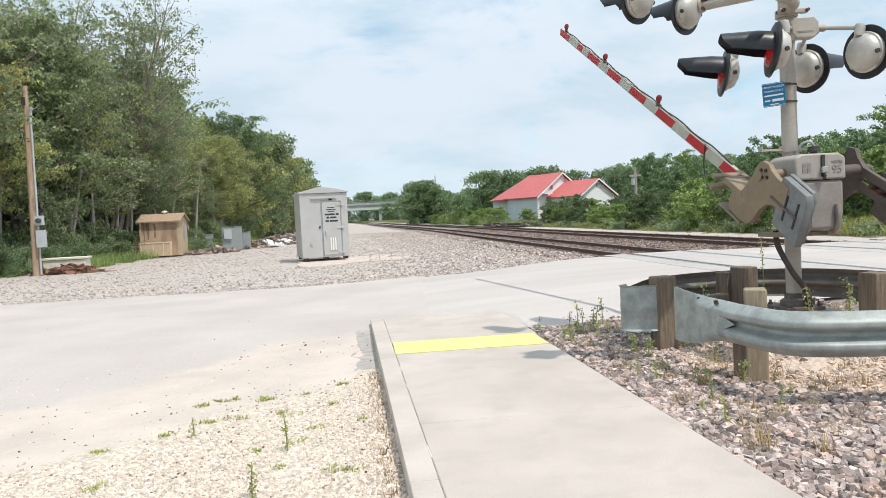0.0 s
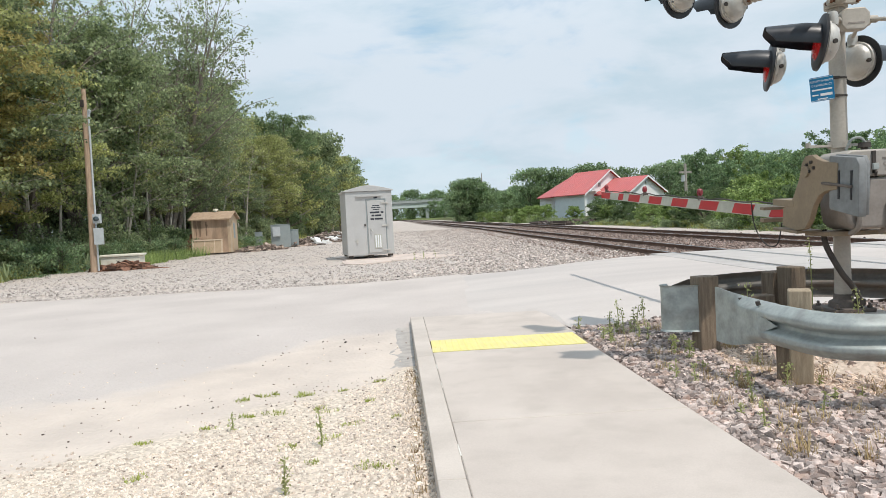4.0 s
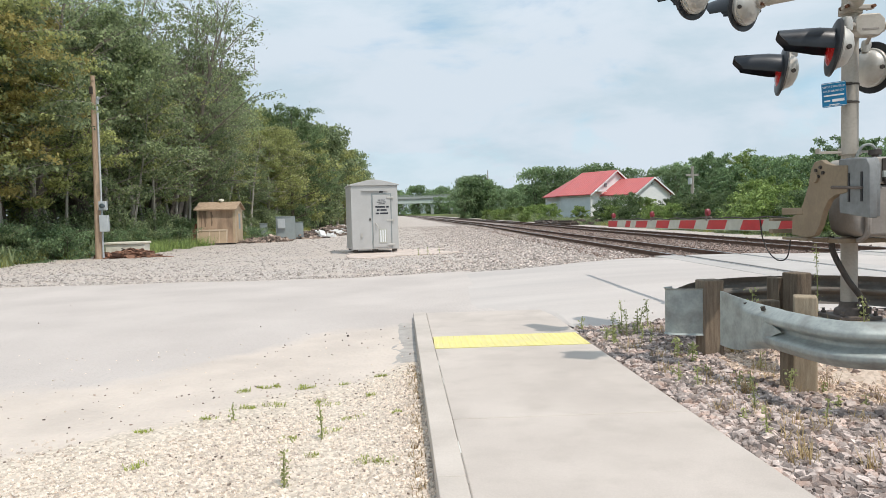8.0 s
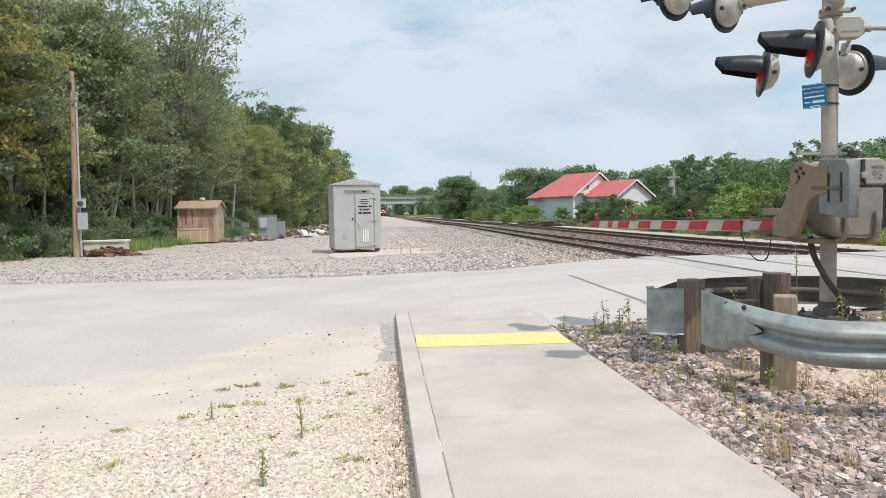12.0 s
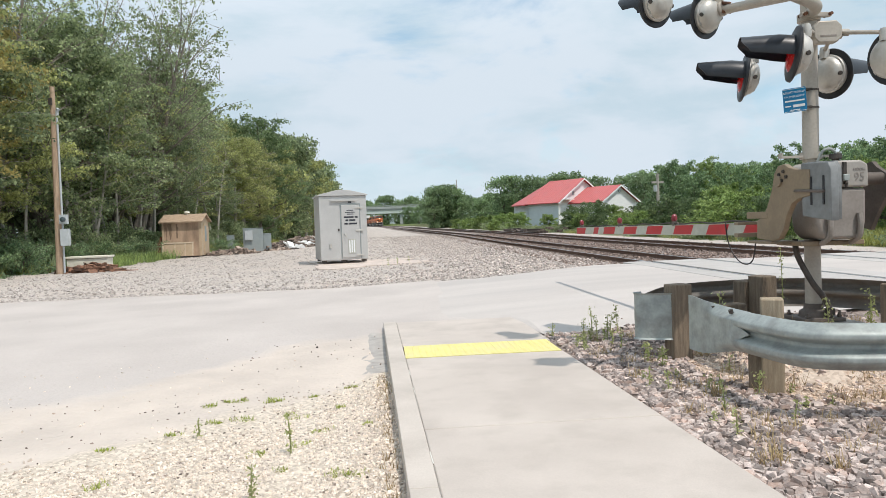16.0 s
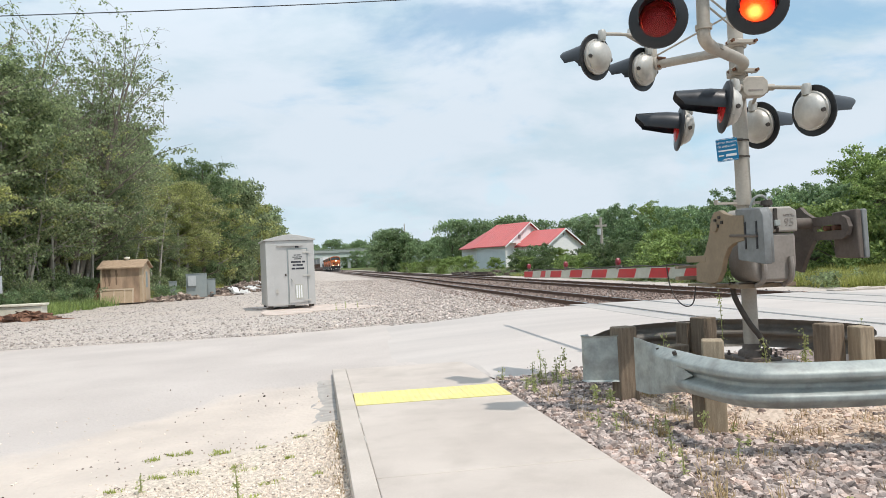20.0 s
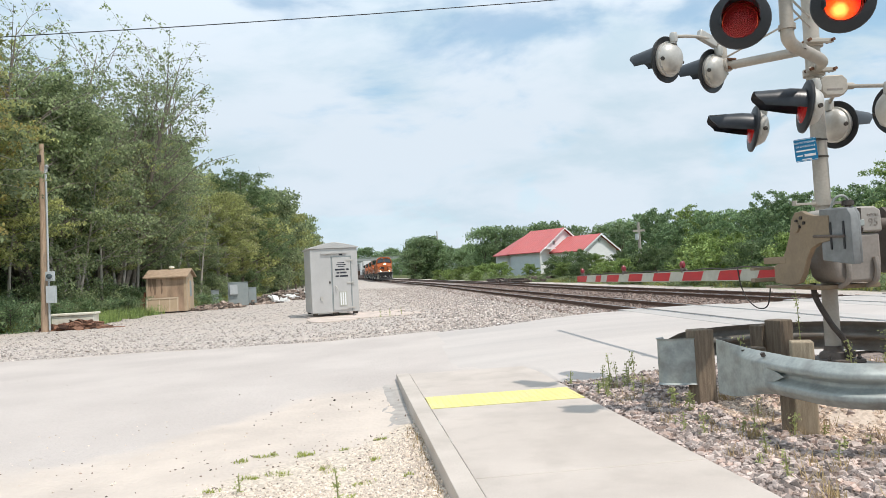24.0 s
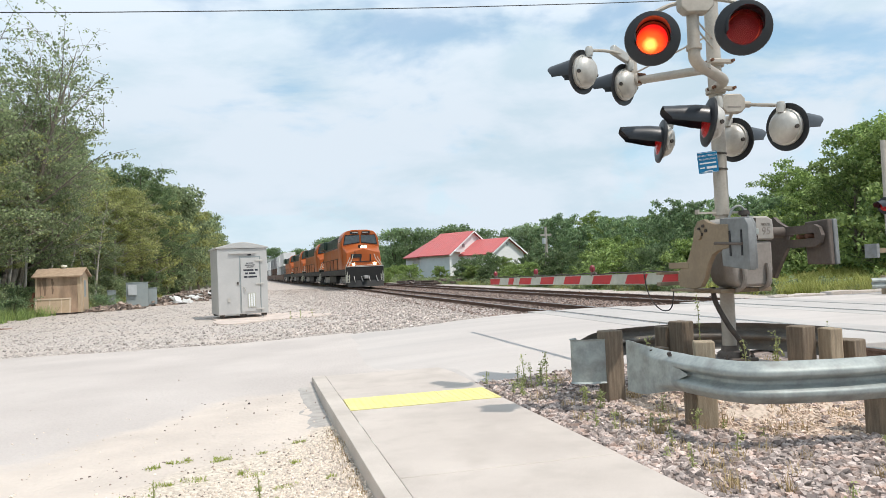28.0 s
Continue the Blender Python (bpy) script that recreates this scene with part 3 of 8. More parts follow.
def ground_z(x, y):
    z = -0.05 + grade(y)
    if y < 16.5:
        z = road_z(x) - 0.05 * smoothstep(0.5, 1.3, x) - 0.004
    if 9.0 < y < 15.9 and x < 1.2:
        z = road_z(x) - 0.006
    lot = smoothstep(9.2, 7.4, y) if x < 0.2 else 0.0
    z = z * (1 - lot) - (0.17 - 0.05 * smoothstep(-0.7, 0.0, x)) * lot
    if x > 1.0 and y < 9:
        side = smoothstep(7.75, 7.3, y)
        d = math.hypot(x - 3.65, y - 5.65)
        z = z * (1 - side) + side * (-0.03 + 0.30 * smoothstep(0.95, 0.25, d))
    if 0.1 < x < 1.6 and y < 8.8:
        z = min(z, -0.2)
    if abs(x - 7.15) < 1.4 or abs(x - 11.5) < 1.4:
        if y < 17.5:
            z = min(z, -0.06)
    if y > 17.4:
        z += 0.06 * smoothstep(2.9, 1.7, min(abs(x - track_x(y)), abs(x - track_x(y, 11.5))))
    out = smoothstep(16.0, 24.0, x - track_x(y) + 7.15)
    z += 0.5 * out
    left = smoothstep(wood_edge(y) + 0.5, wood_edge(y) - 6.0, x)
    z += 0.35 * left + 0.05 * nz(x, y, 0.4) * (left + out)
    z += 0.012 * nz(x, y, 1.1, 3.0)
    return z


# ---- ground, one sheet to the horizon ----
def coords(*runs):
    out = []
    for a, b, step in runs:
        n = max(1, round((b - a) / step))
        out += [a + (b - a) * i / n for i in range(n)]
    return out + [runs[-1][1]]


gx = coords((-900, -120, 130), (-120, -30, 9), (-30, -9, 1.5), (-9, 1.6, 0.3), (1.6, 5.6, 0.2), (5.6, 13.2, 0.38), (13.2, 40, 1.6), (40, 130, 9), (130, 900, 130))
gy = coords((-300, -20, 60), (-20, 0, 2.5), (0, 17.4, 0.3), (17.4, 46, 0.9), (46, 130, 4), (130, 520, 15), (520, 2000, 130))
gv = np.array([(x, y, ground_z(x, y)) for y in gy for x in gx], dtype=np.float32)
nx, ny = len(gx), len(gy)
gf = np.array([(j * nx + i, j * nx + i + 1, (j + 1) * nx + i + 1, (j + 1) * nx + i) for j in range(ny - 1) for i in range(nx - 1)], dtype=np.int32)


def ground_material():
    m = bpy.data.materials.new("ground_gravel_and_soil")
    m.use_nodes = True
    n, l = m.node_tree.nodes, m.node_tree.links
    b = n["Principled BSDF"]
    b.inputs["Roughness"].default_value, b.inputs["Specular IOR Level"].default_value = 0.95, 0.2
    co = n.new("ShaderNodeTexCoord").outputs["Object"]

    def tex(scale, detail=5.0):
        t = n.new("ShaderNodeTexNoise")
        t.inputs["Scale"].default_value, t.inputs["Detail"].default_value = scale, detail
        l.new(co, t.inputs["Vector"])
        return t.outputs["Fac"]

    def two(fac, c1, c2, a=0.35, z=0.68):
        r = n.new("ShaderNodeValToRGB")
        r.color_ramp.elements[0].position, r.color_ramp.elements[1].position = a, z
        r.color_ramp.elements[0].color, r.color_ramp.elements[1].color = (*c1, 1), (*c2, 1)
        l.new(fac, r.inputs["Fac"])
        return r.outputs["Color"]

    def over(name, low, high, ca, cb, wob):
        at = n.new("ShaderNodeAttribute")
        at.attribute_name = name
        add = n.new("ShaderNodeMath")
        add.operation = "ADD"
        l.new(at.outputs["Fac"], add.inputs[0])
        mul = n.new("ShaderNodeMath")
        mul.operation = "MULTIPLY_ADD"
        mul.inputs[1].default_value, mul.inputs[2].default_value = 0.9, -0.45
        l.new(wob, mul.inputs[0])
        l.new(mul.outputs[0], add.inputs[1])
        mr = n.new("ShaderNodeMapRange")
        mr.inputs["From Min"].default_value, mr.inputs["From Max"].default_value = low, high
        l.new(add.outputs[0], mr.inputs["Value"])
        mx = n.new("ShaderNodeMix")
        mx.data_type = "RGBA"
        l.new(mr.outputs["Result"], mx.inputs["Factor"])
        l.new(ca, mx.inputs["A"])
        l.new(cb, mx.inputs["B"])
        return mx.outputs["Result"]

    vor = n.new("ShaderNodeTexVoronoi")
    vor.inputs["Scale"].default_value = 22.0
    l.new(co, vor.inputs["Vector"])
    vor2 = n.new("ShaderNodeTexVoronoi")
    vor2.inputs["Scale"].default_value = 42.0
    l.new(co, vor2.inputs["Vector"])
    yard = two(vor.outputs["Color"], (0.33, 0.285, 0.255), (0.58, 0.52, 0.475), 0.15, 0.75)
    # the low tone puts shade between the chips into the ground colour
    lime = two(vor2.outputs["Color"], (0.42, 0.355, 0.29), (0.72, 0.625, 0.525), 0.05, 0.8)
    tracked = n.new("ShaderNodeMix")
    tracked.data_type = "RGBA"
    l.new(two(tex(0.42, 7.0), (0, 0, 0), (0.85, 0.85, 0.85), 0.42, 0.6), tracked.inputs["Factor"])
    l.new(yard, tracked.inputs["A"])
    l.new(two(tex(9.0), (0.47, 0.405, 0.36), (0.57, 0.50, 0.445)), tracked.inputs["B"])
    yard = tracked.outputs["Result"]
    dust = two(tex(1.6), (0.635, 0.55, 0.48), (0.535, 0.465, 0.41))
    soil = two(tex(2.5), (0.055, 0.07, 0.025), (0.13, 0.125, 0.05))
    fields = two(tex(0.05), (0.09, 0.13, 0.035), (0.14, 0.16, 0.05))
    wob = tex(1.3)
    col = over("lime", 0.35, 0.6, yard, over("dust", 0.4, 0.7, lime, dust, tex(2.2)), wob)
    road_c = two(tex(0.6, 8.0), (0.475, 0.423, 0.392), (0.59, 0.529, 0.489))
    speck = two(tex(60), (0.38, 0.342, 0.314), (0.54, 0.488, 0.453), 0.3, 0.5)
    mixr = n.new("ShaderNodeMix")
    mixr.data_type = "RGBA"
    mixr.inputs["Factor"].default_value = 0.35
    l.new(road_c, mixr.inputs["A"])
    l.new(speck, mixr.inputs["B"])
    col = over("road", 0.3, 0.75, col, mixr.outputs["Result"], tex(3.0, 9.0))
    tan = two(vor2.outputs["Color"], (0.47, 0.375, 0.30), (0.66, 0.545, 0.45), 0.05, 0.8)
    # bed colour darkened to stand in for shade in gaps between stones
    bed = two(vor.outputs["Color"], (0.17, 0.135, 0.12), (0.33, 0.27, 0.24), 0.1, 0.9)
    col = over("bed", 0.35, 0.6, col, bed, wob)
    col = over("ring", 0.35, 0.6, col, tan, wob)
    col = over("soil", 0.4, 0.6, col, over("far", 0.4, 0.6, soil, fields, wob), wob)
    l.new(col, b.inputs["Base Color"])
    bp = n.new("ShaderNodeBump")
    bp.inputs["Strength"].default_value, bp.inputs["Distance"].default_value = 0.3, 0.02
    l.new(vor.outputs["Distance"], bp.inputs["Height"])
    l.new(bp.outputs["Normal"], b.inputs["Normal"])
    return m


M_GROUND = ground_material()
me = quick_mesh("ground", gv, gf, M_GROUND, True)


def zone(name, fn):
    at = me.attributes.new(name, "FLOAT", "POINT")
    at.data.foreach_set("value", np.array([fn(float(p[0]), float(p[1])) for p in gv], dtype=np.float32))


zone("lime", lambda x, y: 1.0 if y < 9.0 and x < 0.3 else 0.0)
zone("ring", lambda x, y: smoothstep(1.75, 1.35, math.hypot(x - 3.75, y - 5.2)))
zone("bed", lambda x, y: smoothstep(2.8, 1.5, min(abs(x - track_x(y)), abs(x - track_x(y, 11.5)))) if y > 17.2 else smoothstep(1.3, 1.75, x) * smoothstep(6.2, 5.2, x) * smoothstep(8.1, 7.5, y) * smoothstep(-4.0, -1.0, y))
zone("dust", lambda x, y: smoothstep(5.7, 6.9, y - 0.9 * (x + 0.3)) if x < 0 else 0.0)
zone("soil", lambda x, y: max(smoothstep(wood_edge(y) + 1.2, wood_edge(y) - 0.6, x), smoothstep(15.0, 17.5, x - track_x(y) + 7.15) if y > 17.2 else 0.0, 1.0 if y < -8 else 0.0))
zone("road", lambda x, y: (smoothstep(near_edge(x) - 1.1, near_edge(x) + 0.6, y) * smoothstep(far_edge(x) + 0.15, far_edge(x) - 0.15, y)) if x < 1.3 else 0.0)
zone("far", lambda x, y: 1.0 if abs(x) > 60 or y > 300 else 0.0)
ground = tagged(new("ground", me), "pale limestone gravel lot and grey yard gravel with grassy edges", "ground", kind="structure")

# ---- road ----
def road_strip(x0, x1, step, near, far, slant=0.0):
    """a strip of road from x0 to x1; slant leans its first edge along the road's width."""
    verts = []
    xs = coords((x0, x1, step))
    for x in xs:
        a, z = near(x), far(x)
        for k in range(15):
            y = a + (z - a) * k / 14
            shift = slant * (y - 9.05) * max(0.0, 1 - (x - x0) / 0.9)
            verts.append((x + shift, y, road_z(x) + 0.006 * nz(x, y, 0.5, 7.0) + (-0.035 if k in (0, 14) else 0.0)))
    n = len(xs)
    return np.array(verts), np.array([(i * 15 + k, (i + 1) * 15 + k, (i + 1) * 15 + k + 1, i * 15 + k + 1) for i in range(n - 1) for k in range(14)])


road = thing("road", (0, 0, 0), "pale worn concrete road leading over the tracks", "road", kind="structure")
for a, z, st in ((0.70, 1.72, 0.2), (1.72, 5.78, 0.25), (8.52, 10.13, 0.25), (12.87, 60, 0.8)):
    v, f = road_strip(a, z, st, near_edge, far_edge, 0.056 if a == 0.70 else 0.0)
    ob = new("road_slab", quick_mesh("road_slab", v, f, M_ROAD, True))
    ob.parent = road


def blot(cx, cy, rx, ry, turn, seed, z, thick=0.004, n=22, rag=0.3):
    mb = MB()
    pts = []
    for k in range(n):
        a = 2 * math.pi * k / n
        q = 1 + rag * noise.noise(Vector((math.cos(a) * 1.5, math.sin(a) * 1.5, seed)))
        u, v = rx * q * math.cos(a), ry * q * math.sin(a)
        pts.append((cx + u * math.cos(turn) - v * math.sin(turn), cy + u * math.sin(turn) + v * math.cos(turn)))
    return mb.extrude(pts, 0, thick, Matrix.Translation((0, 0, z)))


patch_mb = MB()
edge_l = [(-0.25 - 0.16 * nz(0, 6.6 + 0.13 * k, 3.3), 6.62 + 0.127 * k) for k in range(18)]
edge_r = [(-0.035 - 0.017 * (6.62 + 0.127 * k - 6.6) , 6.60 + 0.127 * k) for k in range(18)]
for k in range(17):
    q = [edge_l[k], edge_r[k], edge_r[k + 1], edge_l[k + 1]]
    patch_mb.add([(x, y, ground_z(x, y) + 0.001) for x, y in q] + [(x, y, -0.22) for x, y in q], [(0, 1, 2, 3), (0, 4, 5, 1), (1, 5, 6, 2), (2, 6, 7, 3), (3, 7, 4, 0)])
part("patch", patch_mb, M_PATCH, road, "grey asphalt patch beside the curb")
# ---- sidewalk, curb and tactile strip ----
walkway = thing("pavement", (0, 0, 0), "pale grey concrete sidewalk ending at the road", "sidewalk", kind="structure")


def joint_x(y):
    return 0.268 - 0.020 * y


def walk_x(y):
    return 1.765 - 0.018 * y


def curb_x(y):
    return 0.134 - 0.0235 * y


def slab(y0, y1, left, right, low, top):
    """a slab between two slightly slanting edges."""
    p = [(left(y0), y0, low), (right(y0), y0, low), (right(y1), y1, low), (left(y1), y1, low)]
    return MB().add(p + [(x, y, top) for x, y, _ in p], [(0, 3, 2, 1), (4, 5, 6, 7), (0, 1, 5, 4), (1, 2, 6, 5), (2, 3, 7, 6), (3, 0, 4, 7)])


edges = [-6.0, -4.9, -2.6, -0.35, 1.95, 4.255, 6.56]
for a, z in zip(edges, edges[1:]):
    part("slab", slab(a + 0.003, z - 0.003, lambda y: joint_x(y) + 0.001, walk_x, -0.16, 0.004 + 0.0015 * math.sin(a * 5)), M_WALK, walkway, bevel=0.008)
part("slab", slab(7.215, 9.04, lambda y: joint_x(y) + 0.001, lambda y: walk_x(y) + 0.04, -0.16, 0.002), M_WALK, walkway, bevel=0.008)
# the joint is cracked open and filled with dark dirt, in places with white sealant
crack_rng = random.Random(31)
for i in range(34):
    y = 1.2 + 0.22 * i
    x, w = joint_x(y) + 0.001 + 0.003 * nz(0, y, 3.0), 0.0012 + 0.0022 * crack_rng.random()
    seal = crack_rng.random() < 0.2
    if 6.5 < y < 7.25 or crack_rng.random() < 0.3:
        continue
    q = MB().extrude([(x - w, y), (x + w, y + 0.01), (joint_x(y + 0.2) + w * 0.6, y + 0.2), (joint_x(y + 0.2) - w, y + 0.19)], 0.004, 0.0075, Matrix.Identity(4))
    part("sealant" if seal else "crack", q, M_SEALANT if seal else M_CRACK, walkway, "flaking white joint sealant" if seal else "dark dirt in the cracked joint")
curb_edges = [-6.0, -3.0, 0.2, 3.3, 6.42, 9.08]
curb = thing("curb", (0, 0, 0), "worn concrete curb edging the sidewalk", "curb", kind="structure")
for a, z in zip(curb_edges, curb_edges[1:]):
    part("curb_stone", slab(a + 0.002, z - 0.002, curb_x, lambda y: joint_x(y) - 0.0005, -0.3, 0.005), M_CURB, curb, bevel=0.005)
tactile = thing("tactile_strip", (0, 0, 0), "bright yellow tactile warning strip set across the sidewalk", "tactile paving", kind="structure")
for k in range(3):
    a = joint_x(6.9) + 0.006 + 0.4995 * k
    z = a + 0.4985
    mb = MB().box(a, 6.565, -0.06, z, 7.21, 0.008)
    for i in range(8):
        for j in range(10):
            x, y = a + 0.03 + i * 0.0625, 6.60 + j * 0.0635
            s0, s1 = 0.014, 0.009
            mb.add([(x - s0, y - s0, 0.008), (x + s0, y - s0, 0.008), (x + s0, y + s0, 0.008), (x - s0, y + s0, 0.008), (x - s1, y - s1, 0.013), (x + s1, y - s1, 0.013), (x + s1, y + s1, 0.013), (x - s1, y + s1, 0.013)],
                   [(4, 5, 6, 7), (0, 1, 5, 4), (1, 2, 6, 5), (2, 3, 7, 6), (3, 0, 4, 7)])
    part("tactile_panel", mb, M_YELLOW, tactile, smooth=False)

# ---- railway ----
RAIL_SECTION = [(-0.07, -0.14), (-0.07, -0.13), (-0.012, -0.118), (-0.009, -0.045), (-0.036, -0.035), (-0.036, -0.004), (0.036, -0.004), (0.036, -0.035), (0.009, -0.045), (0.012, -0.118), (0.07, -0.13), (0.07, -0.14)]
rail_ys = coords((-40, 40, 4), (40, 120, 4), (120, 720, 12))
for base in TRACKS:
    track = thing("railway_track", (base, 17, 0), "rusty steel rails on dark ties and grey ballast", "railway track", "railway tracks", "structure")
    for off in (-0.7175, 0.7175):
        path = [(track_x(y, base) + off, y, RAIL_Z + grade(y)) for y in rail_ys]
        r = part("rail", MB().sweep(RAIL_SECTION, path), M_RAIL, track, smooth=False)
        part("running_surface", MB().sweep([(-0.030, -0.003), (-0.026, 0.0), (0.026, 0.0), (0.030, -0.003)], path), M_RAILTOP, r, "shiny worn rail head")
    tie_me = to_mesh("tie", MB().box(-1.3, -0.115, -0.2, 1.3, 0.115, 0.0), M_TIE, bevel=0.01, smooth=False)
    far_ties = MB()
    for i in range(300):
        y = 17.4 + 0.5 * i
        if i < 110:
            ob = new("tie", tie_me)
            ob.parent = track
            ob.location = (track_x(y, base) - base + 0.03 * nz(y, base, 3), y - 17, RAIL_Z - 0.135 + grade(y))
            ob.rotation_euler[2] = 0.02 * nz(y, base, 5)
        else:
            x, z = track_x(y, base), RAIL_Z - 0.135 + grade(y)
            far_ties.box(x - 1.3, y - 0.115, z - 0.1, x + 1.3, y + 0.115, z)
    tagged(part("far_ties", far_ties, M_TIE, track, smooth=False), kind="stuff")
    cross = thing("grade_crossing", (base, 12, 0), "concrete crossing panels between and beside the rails", "grade crossing", "crossing decks", "structure")
    for a, z in ((-1.36, -0.765), (-0.61, 0.61), (0.765, 1.36)):
        for k in range(4):
            y0 = 7.2 + 2.4 * k
            part("crossing_panel", MB().box(base + a, y0 + 0.008, -0.05, base + z, y0 + 2.392, RAIL_Z - 0.004), M_PANEL, cross, bevel=0.012)


def stones(name, count, place, size, mat, label, category="gravel", flat=0.7, seed=1):
    """count irregular stones lying at place(rng) -> (x, y, z)."""
    rng = np.random.default_rng(seed)
    cube = np.array([(-1, -1, -1), (1, -1, -1), (1, 1, -1), (-1, 1, -1), (-1, -1, 1), (1, -1, 1), (1, 1, 1), (-1, 1, 1)]) * 0.8
    cube[4:, :2] *= 0.66
    cube[:4, :2] *= 1.1
    fc = np.array([(0, 3, 2), (0, 2, 1), (4, 5, 6), (4, 6, 7), (0, 1, 5), (0, 5, 4), (1, 2, 6), (1, 6, 5), (2, 3, 7), (2, 7, 6), (3, 0, 4), (3, 4, 7)])
    pos = place(rng, count)
    count = len(pos)
    v = (cube[None] + rng.uniform(-0.3, 0.3, (count, 8, 3))) * rng.uniform(0.6, 1.3, (count, 1, 3)) * np.array([1, 1, flat])
    a, b = rng.uniform(0, 6.28, count), rng.normal(0, 0.6, count)
    ca, sa, cb, sb = np.cos(a), np.sin(a), np.cos(b), np.sin(b)
    x, y, z = v[..., 0], v[..., 1], v[..., 2]
    y, z = y * cb[:, None] - z * sb[:, None], y * sb[:, None] + z * cb[:, None]
    x, y = x * ca[:, None] - y * sa[:, None], x * sa[:, None] + y * ca[:, None]
    s = (size[0] + (size[1] - size[0]) * rng.random(count) ** 1.6) * 0.5
    v = np.stack([x, y, z], -1) * s[:, None, None] + pos[:, None, :]
    v[..., 2] += (0.25 * s)[:, None]
    f = fc[None] + 8 * np.arange(count)[:, None, None]
    return tagged(new(name, quick_mesh(name, v.reshape(-1, 3), f.reshape(-1, 3), mat)), label, category, kind="stuff")


def spread(x0, x1, y0, y1, keep=None, lift=0.0):
    def place(rng, n):
        p = np.stack([rng.uniform(x0, x1, n), rng.uniform(y0, y1, n)], -1)
        out = [(x, y, ground_z(x, y) + lift) for x, y in p if keep is None or keep(x, y, rng)]
        return np.array(out)
    return place


def in_ring(x, y):
    return ((x - 3.75) / 1.25) ** 2 + ((y - 5.4) / 1.35) ** 2 < 1


stones("ballast_bed", 46000, spread(1.72, 5.4, 0.6, 7.7, lambda x, y, r: r.random() < smoothstep(0.4, 2.6, y) * smoothstep(5.5, 4.6, x) and (not in_ring(x, y) or r.random() < 0.12) and math.hypot(x - 3.6, y - 5.67) > 0.4), (0.018, 0.070), M_BALLAST, "coarse grey and pinkish ballast stones beside the sidewalk", seed=2)
stones("limestone_gravel", 95000, spread(-4.7, 0.07, 1.2, 8.2, lambda x, y, r: r.random() < smoothstep(1.0, 2.6, y) * smoothstep(-4.8, -3.4, x) and r.random() > 0.997 * smoothstep(5.0, 6.6, y - 0.9 * (x + 0.3) + 0.5 * nz(x, y, 1.3, 4.0))), (0.008, 0.025), M_LIME, "pale limestone chips in the parking lot", flat=0.85, seed=3)
# dark chips, doubling as painted shadow between the pale ones
stones("dark_chips", 2400, spread(-4.2, 0.03, 2.0, 6.4, lambda x, y, r: r.random() < 0.15 + 0.85 * smoothstep(-2.2, -0.1, x)), (0.006, 0.022), M_DEBRIS, "dark chips and crumbs that also stand in for shade among the pale gravel", seed=12)
stones("ring_gravel", 24000, spread(2.4, 5.3, 3.9, 7.0, lambda x, y, r: in_ring(x, y)), (0.012, 0.048), M_TANGRAVEL, "fine tan gravel inside the guardrail", seed=4)


def yard_place(rng, n):
    y = 15.85 + (rng.random(n) ** 2.0) * 60.0
    x = rng.uniform(-15.0, 6.2, n)
    keep = (x > np.array([wood_edge(v) for v in y])) & (y > np.array([far_edge(v) + 0.0 for v in x]) - 0.12 * rng.random(n)) & (((x + 1.6) / 1.9) ** 2 + ((y - 24.9) / 2.4) ** 2 > 0.55 + 0.9 * rng.random(n))
    return np.array([(a, b, ground_z(a, b)) for a, b, k in zip(x, y, keep) if k])


stones("yard_gravel", 34000, yard_place, (0.016, 0.066), M_STONE, "loose grey gravel spread over the rail yard", seed=5)


def shoulder_place(rng, n):
    y = 16.2 + (rng.random(n) ** 1.5) * 56.0
    x = np.array([track_x(v) for v in y]) - 1.05 - np.abs(rng.normal(0, 2.6, n))
    keep = y > np.array([far_edge(v) for v in x]) + 0.02
    return np.array([(a, b, ground_z(a, b)) for a, b, k in zip(x, y, keep) if k])


stones("shoulder_gravel", 30000, shoulder_place, (0.025, 0.09), M_SHOULDER, "mixed pale and rust-brown gravel beside the track", seed=9)


def track_place(rng, n):
    base = rng.choice(np.array(TRACKS), n)
    y = 17.0 + (rng.random(n) ** 1.7) * 50
    x = np.array([track_x(v, b) for v, b in zip(y, base)]) + rng.uniform(-2.1, 2.1, n)
    return np.array([(a, b, 0.012 + grade(b)) for a, b in zip(x, y)])


stones("track_ballast", 15000, track_place, (0.04, 0.10), M_RUSTBALLAST, "grey and rust-brown ballast between the ties", seed=6)

def crumbs(rng, n):
    y = rng.uniform(6.8, 15.2, n)
    x = np.where(rng.random(n) < 0.45, rng.uniform(-1.6, -0.1, n), rng.uniform(-9.0, 5.0, n))
    y = np.where(x > -1.6, rng.uniform(6.6, 8.4, n), y)
    return np.array([(a, b, max(ground_z(a, b), road_z(a)) - 0.002) for a, b in zip(x, y) if not -0.1 < a < 1.8 or b > 9.2])


stones("road_crumbs", 60, crumbs, (0.008, 0.024), M_DEBRIS, "dark crumbs and pebbles scattered over the road", seed=8)

# ---- guardrail round the signal ----
W_BEAM = [(0.0, 0.0), (0.02, 0.012), (0.075, 0.055), (0.083, 0.08), (0.075, 0.105), (0.012, 0.135), (0.004, 0.155), (0.012, 0.175), (0.075, 0.205), (0.083, 0.23), (0.075, 0.255), (0.02, 0.298), (0.0, 0.31)]


